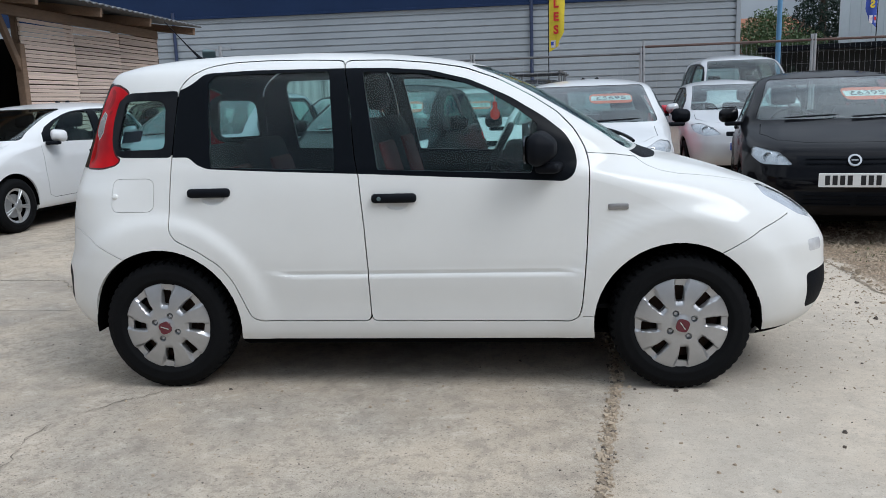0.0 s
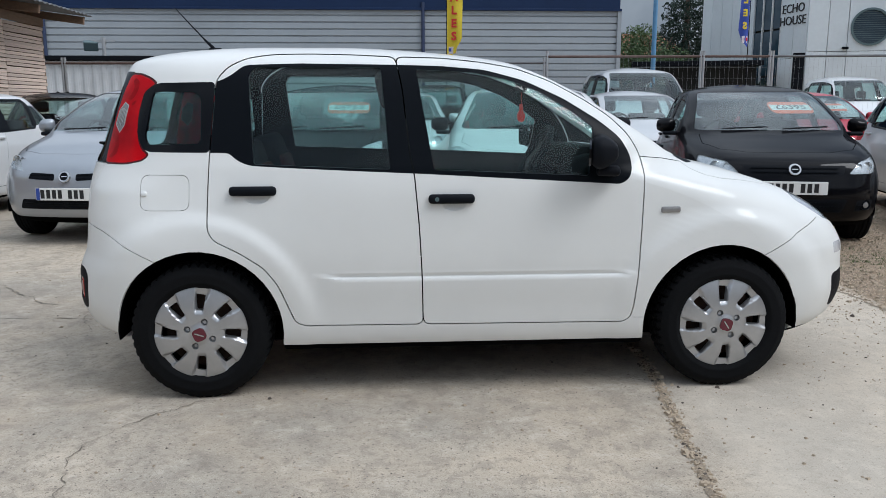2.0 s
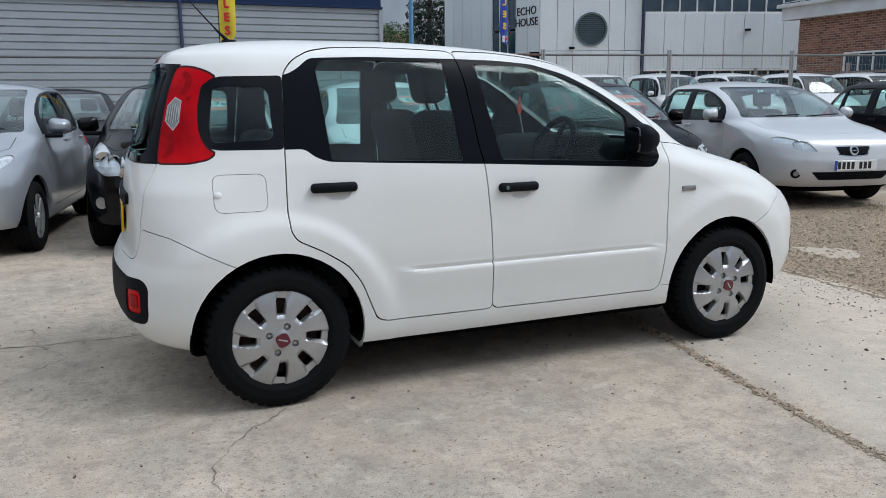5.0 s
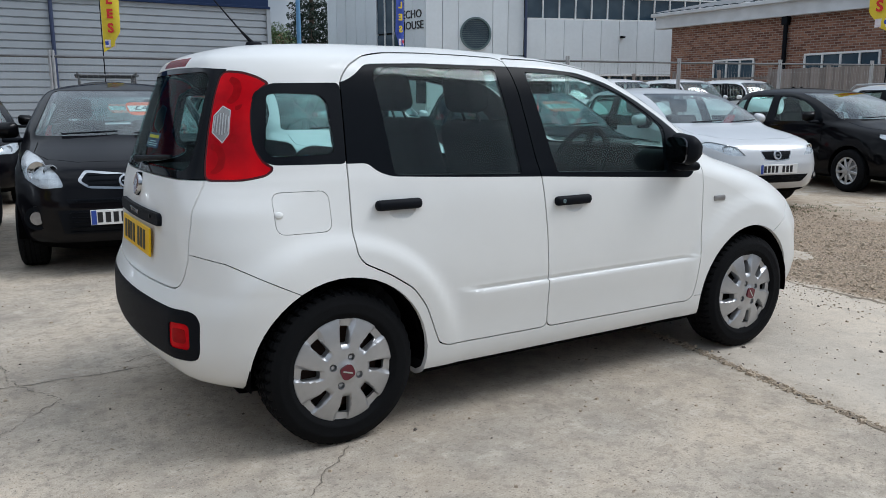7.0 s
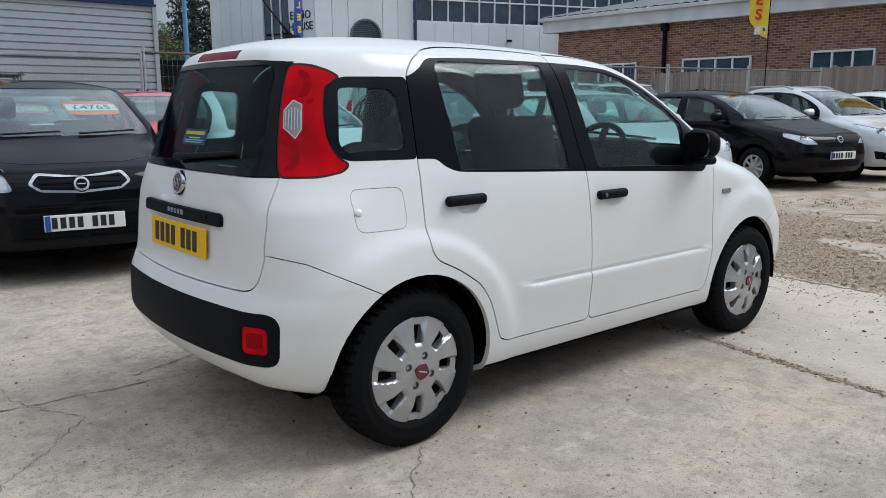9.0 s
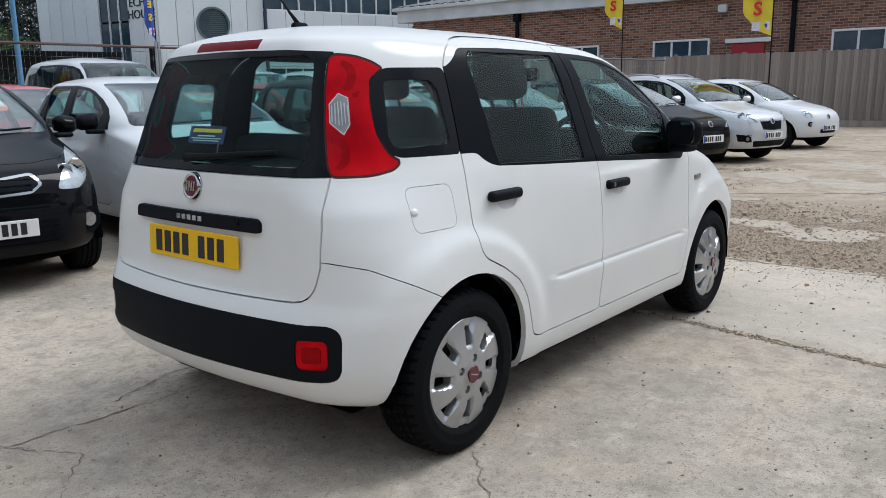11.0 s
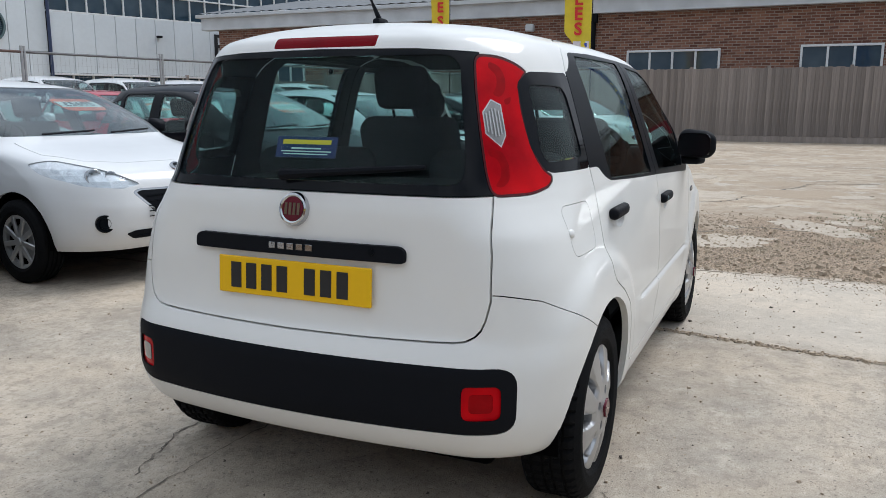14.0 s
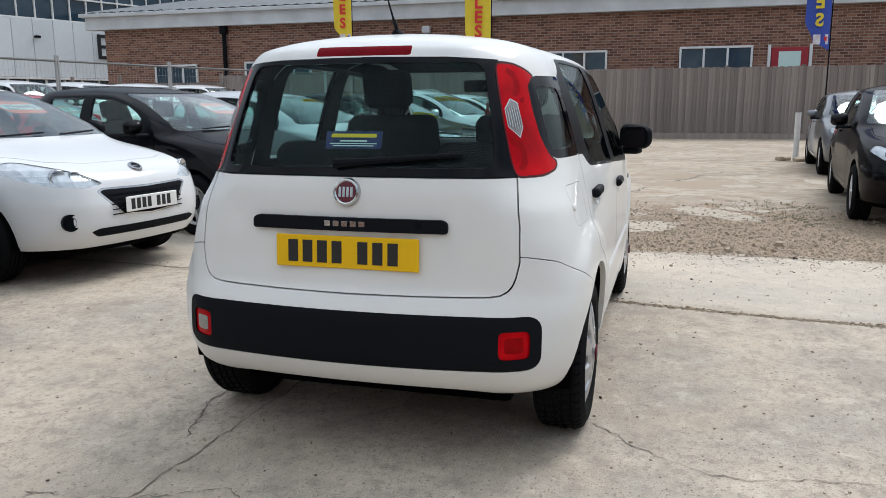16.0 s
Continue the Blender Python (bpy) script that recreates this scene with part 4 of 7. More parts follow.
FD_BLACK = [(0.80, 1.418), (0.871, 1.418), (1.05, 1.413), (1.239, 1.397), (1.411, 1.352), (1.581, 1.275), (1.724, 1.187), (1.815, 1.114), (1.856, 1.043), (1.863, 0.984), (1.845, 0.939), (1.81, 0.917), (0.934, 0.967), (0.80, 0.975)]
FD_GLASS = rounded([(0.945, 1.398), (1.19, 1.386), (1.338, 1.355), (1.483, 1.30), (1.603, 1.229), (1.70, 1.155), (1.672, 0.953), (1.015, 0.982)], 0.012)
Q_BLACK = rounded([(-0.152, 1.343), (0.0975, 1.346), (0.077, 1.053), (-0.182, 1.055), (-0.214, 1.068), (-0.243, 1.131), (-0.234, 1.22), (-0.214, 1.309)], 0.02)
Q_GLASS = rounded([(-0.172, 1.302), (-0.134, 1.306), (0.015, 1.302), (0.039, 1.276), (0.041, 1.107), (0.025, 1.09), (-0.191, 1.085), (-0.205, 1.118)], 0.02)
LAMP = [(0.115, 1.389), (0.196, 1.384), (0.257, 1.363), (0.291, 1.341), (0.265, 1.322), (0.248, 1.288), (0.246, 1.239), (0.256, 1.17), (0.279, 1.102), (0.306, 1.066), (0.333, 1.050), (0.333, 1.035), (0.314, 1.018), (0.244, 1.003), (0.108, 1.003), (0.098, 1.063), (0.096, 1.18), (0.101, 1.299)]
REVERSE = [(0.117, 1.172), (0.116, 1.228), (0.144, 1.260), (0.171, 1.247), (0.175, 1.166), (0.157, 1.138)]
CHAMBERS = [[(0.158, 1.368), (0.190, 1.355), (0.203, 1.325), (0.198, 1.29), (0.176, 1.268), (0.150, 1.276), (0.170, 1.30), (0.174, 1.33), (0.150, 1.352)], [(0.116, 1.135), (0.160, 1.122), (0.176, 1.085), (0.172, 1.045), (0.145, 1.026), (0.122, 1.032), (0.146, 1.055), (0.148, 1.085), (0.138, 1.105), (0.114, 1.112)], [(0.186, 1.17), (0.205, 1.16), (0.205, 1.13), (0.180, 1.138)], [(0.186, 1.262), (0.215, 1.272), (0.205, 1.25), (0.188, 1.248)]]


LAMP, RD, FD = rounded(LAMP, 0.03), rounded(RD, 0.03), rounded(FD, 0.03)
RD_BLACK, FD_BLACK = rounded(RD_BLACK, 0.03), rounded(FD_BLACK, 0.03)


def hero_car():
    """The white five-door hatchback in the middle of the yard."""
    car = thing("hatchback_car", "white five-door hatchback with black trim and silver wheel covers", "car")
    B = Body(HERO, 100, 12, 14, 104)
    gap = 0.0055
    B.remove(*(t for x in (0.017, 2.281) for p in [prism(arch_outline(x, 0.30, 0.351), "y", -1.2, -0.42)] for t in (p, mirrored(p))))
    B.remove(prism(rect(-0.35, 2.62, 0.12, 0.20), "y", -0.55, 0.55), prism([(-0.8, 0.0), (-0.2, 0.0), (-0.2, 0.232), (-0.40, 0.248), (-0.50, 0.288), (-0.62, 0.312), (-0.8, 0.325)], "y", -1.2, 1.2))

    def pair(poly, g=gap):
        a, b = prism(poly, "y", -1.3, -0.25), prism(grown(poly, g), "y", -1.3, -0.25)
        return (a, b), (mirrored(a), mirrored(b))

    for name, outline, black, hole in (("front_door", FD, FD_BLACK, FD_GLASS), ("rear_door", RD, RD_BLACK, RD_GLASS)):
        frame_tool, hole_tool, pane_tool = (prism(p, "y", -1.3, -0.25) for p in (black, hole, grown(hole, 0.012)))
        for s, (a, b) in zip((-1, 1), pair(outline)):
            f, h, q = (frame_tool, hole_tool, pane_tool) if s < 0 else (mirrored(frame_tool), mirrored(hole_tool), mirrored(pane_tool))
            whole = B.take(a, b)
            frame = cut(cut(whole, f, "INTERSECT"), h)
            hx, hz = ((1.086, 0.861) if name == "front_door" else (0.260, 0.896))
            loc, nrm = B.side(hx, hz, s)
            bm = bmesh.new()
            bmesh.ops.create_uvsphere(bm, u_segments=28, v_segments=14, radius=1, matrix=Matrix.Translation(loc + nrm * 0.012 + Vector((0.012, 0, -0.014))) @ Matrix.Diagonal((0.062, 0.0235, 0.042, 1)))
            door = B.finish(cut(cut(whole, f), mesh_of(bm)), name, M_WHITE, car, "white car door", inner=M_CABIN, bowls=True)
            B.finish(frame, "window_frame", M_GLOSSTRIM, door, "black window frame")
            B.finish(B.pane(q), "side_window", M_GLASS, door)
            h = part("door_handle", box((0.195, 0.036, 0.040), (0, 0, 0), 0.016, seg=3), M_TRIM, door, "black plastic door handle", smooth=True, flat_angle=50)
            h.location = loc + nrm * 0.008
            if name == "front_door":
                part("lock", lathe([(0.0001, -0.0195), (0.006, -0.0195), (0.007, -0.021), (0.009, -0.019), (0.009, 0.0), (0.0001, 0.0)], 14), M_LOUVRE, h).location = (-0.062, 0 if s < 0 else 0.04, 0)
    for s in (-1, 1):
        flip = (lambda t: t) if s < 0 else mirrored
        got = B.take(flip(prism(Q_BLACK, "y", -1.3, -0.25)))
        frame = B.finish(cut(got, flip(prism(Q_GLASS, "y", -1.3, -0.25))), "quarter_window_frame", M_FRIT, car, "black rear quarter window surround")
        B.finish(B.pane(flip(prism(grown(Q_GLASS, 0.012), "y", -1.3, -0.25))), "quarter_window", M_GLASS, frame)
        lamp = B.take(flip(prism(LAMP, -45, 0.25, 1.3)), flip(prism(grown(LAMP, 0.002), -45, 0.25, 1.3)))
        rev = flip(prism(REVERSE, -45, 0.25, 1.3))
        ring = flip(prism(grown(REVERSE, 0.0035), -45, 0.25, 1.3))
        face = flip(prism(grown(LAMP, -0.0065), -45, 0.25, 1.3))
        chambers = [flip(prism(rounded(q, 0.012), -45, 0.25, 1.3)) for q in CHAMBERS]
        whole = cut(lamp, ring)
        inner = cut(whole, face, "INTERSECT")
        red = B.finish(cut(inner, joined(chambers)), "tail_lamp", M_REDLENS, car, "tall red rear lamp cluster")
        B.finish(cut(whole, face), "lamp_rim", M_LAMPRIM, red)
        for q in chambers:
            B.finish(cut(inner, q, "INTERSECT"), "lamp_chamber", M_LAMPDARK, red)
        B.finish(cut(cut(lamp, ring, "INTERSECT"), rev), "reverse_lamp_rim", M_STEEL, red)
        B.finish(cut(lamp, rev, "INTERSECT"), "reverse_lamp", M_CLEARLENS, red, "clear ribbed reversing lamp")
        for k in range(6):
            sx = 0.122 + 0.010 * k
            d = 0.7071
            p = Vector((sx * d, -sx * d, 1.20))
            loc, nrm, _, _ = B.bvh.ray_cast(p + Vector((-1, -1, 0)), Vector((1, 1, 0)).normalized())
            o = part("lens_rib", box((0.0035, 0.085 - 0.012 * abs(k - 2.5), 0.004), (0, 0, 0)), M_STEEL, red)
            o.matrix_basis = facing(loc * 1, nrm, lift=0.001) if s < 0 else facing(Vector((loc.x, -loc.y, loc.z)), Vector((nrm.x, -nrm.y, nrm.z)), lift=0.001)
        hl = [(1.455, 0.825), (1.50, 0.862), (1.58, 0.855), (1.68, 0.805), (1.755, 0.735), (1.765, 0.705), (1.70, 0.700), (1.57, 0.735)]
        hs = flip(prism(rounded(hl, 0.02), 45, 1.4, 3.2))
        lens = B.take(hs)
        reflector = lens.copy()
        reflector.transform(Matrix.Translation((-0.011, 0.009 if s < 0 else -0.009, -0.001)))
        head = B.finish(B.pane(hs), "headlamp", M_HEADLENS, car, "clear headlamp")
        part("reflector", reflector, M_REFLECT, head)
        for poly, nm, mt in ((rect(1.565, 1.67, 0.578, 0.628, 0.015), "indicator_lamp", M_REFLECT), (rounded([(1.545, 0.485), (1.80, 0.51), (1.80, 0.335), (1.57, 0.325)], 0.03), "bumper_corner_trim", M_TRIM)):
            B.finish(B.take(flip(prism(poly, 45, 1.3, 3.2))), nm, mt, car)
        B.later(flip(prism(ribbon([(-0.52, 0.757), (-0.467, 0.750), (-0.383, 0.726), (-0.285, 0.675), (-0.14, 0.602)], 0.0032), "y", -1.3, -0.3)))
        B.later(flip(prism(ribbon([(2.44, 0.592), (2.484, 0.615), (2.619, 0.687), (2.76, 0.742)], 0.0048), "y", -1.3, -0.3)))
        B.later(flip(prism(ribbon([(2.10, -0.60), (2.16, -0.655), (2.22, -0.672), (2.30, -0.662), (2.56, -0.56), (2.66, -0.50), (2.74, -0.40), (2.79, -0.22), (2.80, 0.01)], 0.004), "z", 0.7, 1.3)))
        B.later(flip(prism(ribbon([(1.90, 1.030), (2.02, 1.018), (2.12, 1.0)], 0.003), "y", -1.3, -0.55)))
        B.later(flip(prism(ribbon([(1.882, 0.334), (1.98, 0.331)], 0.003), "y", -1.3, -0.55)))
        wing_mirror(car, 1.714, s * 0.845, 1.055, M_TRIM, s)
        loc, nrm = B.side(2.03, 0.806, s)
        o = part("side_repeater", box((0.085, 0.026, 0.014), (0, 0, 0), 0.006), M_CLEARLENS, car, "clear side indicator", smooth=True)
        o.matrix_basis = facing(loc, nrm)
    flap = rect(-0.210, -0.008, 0.818, 0.961, 0.035)
    f = B.finish(B.take(prism(flap, "y", -1.3, -0.3), prism(grown(flap, 0.002), "y", -1.3, -0.3)), "fuel_flap", M_WHITE, car, "white fuel filler flap", inner=M_CABIN)
    loc, nrm = B.side(-0.196, 0.885)
    bm = bmesh.new()
    bmesh.ops.create_uvsphere(bm, u_segments=16, v_segments=10, radius=1, matrix=facing(loc, nrm) @ Matrix.Diagonal((0.016, 0.013, 0.007, 1)))
    part("flap_catch", bm, M_WHITE, f, smooth=True)
    # tailgate
    half = [(0.0, 0.617), (0.25, 0.619), (0.43, 0.622), (0.495, 0.6245), (0.527, 0.630), (0.549, 0.642), (0.563, 0.659), (0.573, 0.684), (0.583, 0.735), (0.578, 0.854), (0.566, 0.935), (0.556, 1.004)]
    gate_poly = half + [(-y, z) for y, z in half[:0:-1]]
    gate = B.finish(B.take(prism(gate_poly, "x", -1.3, -0.2), prism(grown(gate_poly, 0.0055), "x", -1.3, -0.2)), "tailgate", M_WHITE, car, "white tailgate", inner=M_CABIN)
    half = [(0.0, 1.406), (0.30, 1.402), (0.462, 1.392), (0.487, 1.30), (0.517, 1.18), (0.547, 1.063), (0.570, 1.008), (0.0, 1.006)]
    black_poly = half[:-1] + [(-y, z) for y, z in half[-2:0:-1]]
    hole = rounded([(0.425, 1.385), (0.482, 1.12), (0.490, 1.035), (-0.490, 1.035), (-0.482, 1.12), (-0.425, 1.385)], 0.05)
    surround = B.take(prism(black_poly, "x", -1.3, -0.1), prism(grown(black_poly, 0.002), "x", -1.3, -0.1))
    rear = B.finish(cut(surround, prism(hole, "x", -1.3, -0.1)), "rear_window_surround", M_FRIT, gate)
    B.finish(B.pane(prism(black_poly, "x", -1.3, -0.1)), "rear_window", M_PRIVACY, gate, "dark tinted rear window")
    brake = rect(-0.175, 0.175, 1.412, 1.445, 0.008)
    B.finish(B.take(prism(brake, "x", -1.3, 0.1)), "high_brake_lamp", M_BRAKE, car, "dark red high brake lamp")
    strip = rect(-0.66, 0.66, 0.378, 0.560, 0.055, 6)
    band = B.take(prism(strip, "x", -1.3, 0.0), prism(grown(strip, 0.002), "x", -1.3, 0.0))
    for s in (-1, 1):
        band = cut(band, prism(rect(min(s * 0.53, s * 0.627), max(s * 0.53, s * 0.627), 0.418, 0.514, 0.022), "x", -1.3, 0.0))
    bumper = B.finish(band, "bumper_strip", M_TRIM, car, "black plastic rear bumper strip")
    for s in (-1, 1):
        for r0, r1, z0, z1, mt, nm in ((0.53, 0.627, 0.418, 0.514, M_REDLENS, "rear_fog_lamp"), ):
            fog = cut(B.hollow(0.006, 0.03), prism(rect(min(s * r0, s * r1), max(s * r0, s * r1), z0, z1, 0.022), "x", -1.3, 0.0), "INTERSECT")
            fo = B.finish(fog, nm, mt, bumper, "red square rear fog lamp" if s < 0 else "clear reversing lamp with a red rim")
            mid = cut(B.hollow(0.004, 0.02), prism(rect(min(s * (r0 + 0.02), s * (r1 - 0.02)), max(s * (r0 + 0.02), s * (r1 - 0.02)), z0 + 0.022, z1 - 0.022, 0.012), "x", -1.3, 0.0), "INTERSECT")
            B.finish(mid, "lamp_centre", M_LAMPDARK if s < 0 else M_CLEARLENS, fo)
    # windscreen, cowl and nose
    ws = rounded([(-0.585, 1.03), (0.585, 1.03), (0.50, 1.418), (-0.50, 1.418)], 0.05)
    B.later(prism(ws, "x", 1.0, 3.2))
    B.finish(B.pane(prism(grown(ws, 0.014), "x", 1.0, 3.2)), "windscreen", M_GLASS, car, "windscreen")
    cowl = rounded([(-0.60, 0.992), (0.60, 0.992), (0.588, 1.026), (-0.588, 1.026)], 0.01)
    B.finish(B.take(prism(cowl, "x", 1.8, 3.2)), "cowl", M_TRIM, car, "black windscreen cowl")
    B.finish(B.take(prism(rect(-0.45, 0.45, 0.33, 0.47, 0.04), "x", 2.0, 3.4)), "front_grille", M_TRIM, car)
    B.remove(*B.waiting)
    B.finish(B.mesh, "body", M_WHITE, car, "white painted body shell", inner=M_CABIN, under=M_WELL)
    for y, a in ((-0.25, 14), (0.30, 8)):
        line = [B.front(y + 0.09 * k, 1.035 + 0.006 * k) for k in range(7)]
        bm = sweep([p + q * 0.014 for p, q in line], 0.008, 6)
        part("front_wiper", bm, M_TRIM, car)
    # tail details
    garnish = cut(B.hollow(-0.016, 0.004), prism(rounded([(-0.353, 0.826), (0.353, 0.826), (0.353, 0.86), (0.335, 0.871), (-0.335, 0.871), (-0.353, 0.86)], 0.01), "x", -1.3, 0.0), "INTERSECT")
    gar = B.finish(garnish, "tailgate_handle", M_TRIM, gate, "black tailgate handle strip")
    for k in range(5):
        p, n0 = B.rear(0.085 - 0.031 * k - 0.02, 0.850)
        o = part("name_bar", box((0.022, 0.018, 0.003), (0, 0, 0), 0.001), M_CHROME, gar)
        o.matrix_basis = facing(p, n0, lift=0.017)
    p, n0 = B.rear(-0.255, 0.852)
    part("boot_lock", lathe([(0.0001, 0.0), (0.009, 0.0), (0.009, 0.004), (0.0001, 0.004)], 14, "z"), M_GLOSSTRIM, gar).matrix_basis = facing(p, n0, lift=0.016)
    p, n0 = B.rear(0.0, 0.752)
    pl = plate(gate, p, Vector((-1, 0, 0.06)), M_YELLOW)
    p, n0 = B.rear(0.0, 0.955)
    bd = part("badge", lathe([(0.0001, 0.012), (0.034, 0.012), (0.040, 0.016), (0.045, 0.014), (0.048, 0.006), (0.049, 0.0), (0.0001, 0.0)], 40, "z"), M_CHROME, gate, "round chrome and red badge", smooth=True)
    bd.matrix_basis = facing(p, n0, lift=-0.001)
    part("badge_face", lathe([(0.0001, 0.0), (0.035, 0.0), (0.035, 0.004), (0.0001, 0.004)], 32, "z"), M_BADGE, bd).location = (0, 0, 0.0105)
    for k in range(4):
        part("badge_bar", box((0.009, 0.034, 0.002), (-0.021 + 0.014 * k, 0, 0)), M_CHROME, bd).location = (0, 0, 0.0152)
    line = [B.rear(0.05 - 0.055 * k, 1.045 + 0.004 * k) for k in range(9)]
    bm = sweep([p + q * 0.018 for p, q in line], [0.017, 0.0135, 0.011, 0.0105, 0.010, 0.0095, 0.009, 0.008, 0.006], 8)
    part("rear_wiper", bm, M_TRIM, gate, "black rear wiper", smooth=True)
    p, n0 = B.rear(0.0, 1.13)
    card = part("dealer_card", box((0.205, 0.062, 0.002)), M_CARDNAVY, gate, "blue card with unreadable pale lines inside the rear window")
    card.matrix_basis = facing(p, n0, lift=-0.0095)
    for k, (w, h, yy, mt) in enumerate(((0.165, 0.013, 0.015, M_FLAGY), (0.10, 0.004, -0.004, M_TEAL), (0.17, 0.003, -0.013, M_TEAL), (0.15, 0.003, -0.021, M_TEAL))):
        part("print_bar", box((w, h, 0.001), (0, yy, 0.0016)), mt, card)
    # roof aerial
    bm = bmesh.new()
    rbox(bm, (0, 0, 0.012), (0.07, 0.03, 0.03), 0.012)
    tube(bm, (-0.005, 0, 0.02), (-0.05, 0.0, 0.065), 0.009, 8, 0.005)
    tube(bm, (-0.05, 0.0, 0.065), (-0.185, 0.0, 0.215), 0.004, 8, 0.002)
    part("roof_aerial", bm, M_TRIM, car, "black roof aerial", smooth=True).location = (-0.02, -0.015, 1.499)
    for x in (0.016, 2.3):
        for y in (-0.772, 0.772):
            wheel(car, x, y, 0.294, "hubcap")
    liner(car, 0.017, 0.30, 0.351, 0.768)
    liner(car, 2.281, 0.30, 0.351, 0.79)
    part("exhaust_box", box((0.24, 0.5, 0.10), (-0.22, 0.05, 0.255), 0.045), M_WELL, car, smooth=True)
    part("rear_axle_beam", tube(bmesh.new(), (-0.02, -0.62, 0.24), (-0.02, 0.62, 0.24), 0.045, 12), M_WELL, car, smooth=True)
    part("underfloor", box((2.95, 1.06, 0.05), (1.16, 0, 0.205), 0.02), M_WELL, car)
    # cabin
    for x, y, n in ((1.02, -0.34, "front_seat"), (1.02, 0.34, "front_seat"), (0.28, -0.36, "rear_seat"), (0.28, 0.36, "rear_seat")):
        o = part(n, SEAT if x > 0.5 else SEAT_LOW, M_FABRIC, car, "dark fabric car seat")
        o.location = (x, y, 0.46 if x > 0.5 else 0.36)
        part("seat_panel", box((0.05, 0.37, 0.42), (0, 0, 0), 0.02, pose(0.012, 0, 0.42, 0, -16, 0), 2), M_REDFAB, o, "red seat back panel", smooth=True)
    part("rear_bench", box((0.42, 1.16, 0.20), (0.42, 0, 0.56), 0.05), M_FABRIC, car, smooth=True)
    part("parcel_shelf", box((0.42, 1.02, 0.025), (-0.12, 0, 0.985), 0.01), M_CABIN, car)
    dash = box((0.40, 1.30, 0.26), (1.82, 0, 0.90), 0.09, seg=3)
    rbox(dash, (1.66, -0.34, 1.02), (0.22, 0.34, 0.10), 0.04)
    rbox(dash, (1.62, 0, 0.74), (0.22, 0.24, 0.34), 0.05)
    part("dashboard", dash, M_CABIN, car, smooth=True)
    steering_wheel(car, pose(1.50, -0.35, 0.985, 0, -62, 0) @ pose(0, 0, 0, 0, 0, 90))
    part("rear_view_mirror", box((0.035, 0.24, 0.07), (1.50, 0, 1.345), 0.015, seg=3), M_TRIM, car, smooth=True)
    bm = lathe([(0.0001, 0.0), (0.02, 0.0), (0.02, 0.003), (0.0001, 0.003)], 18, "y")
    rbox(bm, (0, 0.0015, 0.025), (0.018, 0.003, 0.03), 0.001)
    tube(bm, (0, 0.0015, 0.03), (0, 0.0015, 0.12), 0.001, 5)
    o = part("air_freshener", bm, M_CARDRED, car, "red hanging air freshener")
    o.matrix_basis = pose(1.50, -0.02, 1.19, 0, 0, 40)
    o.scale = (1.5, 1, 1.5)
    part("cabin_floor", box((2.35, 1.2, 0.02), (0.95, 0, 0.33)), M_CABIN, car)
    return car


def variant(rear=-0.62, top=1.30, cowl=2.25, nose=3.15, belt=0.99, roof=1.50, width=0.84, slant=0.12, base=2.45, hub=0.295, arch=0.345, round_nose=1.0, blunt=1.0):
    """Key rows for another hatchback, from those of the first by moving its corners."""
    xs0, xs1 = (-0.605, 1.35, 2.20, 3.03), (rear, top, cowl, nose)
    zs0, zs1 = (0.19, 0.42, 0.99, 1.40, 1.521), (0.18, 0.42, belt, belt + (roof - belt) * 0.74, roof)
    fx, fz = (lambda x: float(np.interp(x, xs0, xs1)) if x <= 3.03 else nose), (lambda z: float(np.interp(z, zs0, zs1)))

    def front_x(z, xf):
        if not 0.5 < z < 1.0:
            return fx(xf)
        high = nose - (nose - cowl) * float(np.interp(z, (0.53, 0.64, 0.72, 0.80, 0.88, 0.95, 0.99), (0.0, 0.025, 0.05, 0.13, 0.40, 0.76, 0.93)))
        return blunt * high + (1 - blunt) * fx(xf)

    rows = [(fz(z), fx(xr) + slant * float(smooth01(0.95, 1.5, np.array(z))), front_x(z, xf), w * width / 0.798, ar, br * width / 0.798, af * round_nose, bf * width / 0.798, bowr, bowf * round_nose) for z, xr, xf, w, ar, br, af, bf, bowr, bowf in HERO["rows"]]
    return dict(base=base, hub=hub, arch=arch, flare=0.018, taper_r=0.08, taper_f=0.05, creases=((0.80, 0.006, 0.3, 2.0),), rows=rows, fx=fx, fz=fz, belt=belt, roof=roof, width=width, nose=nose, cowl=cowl)


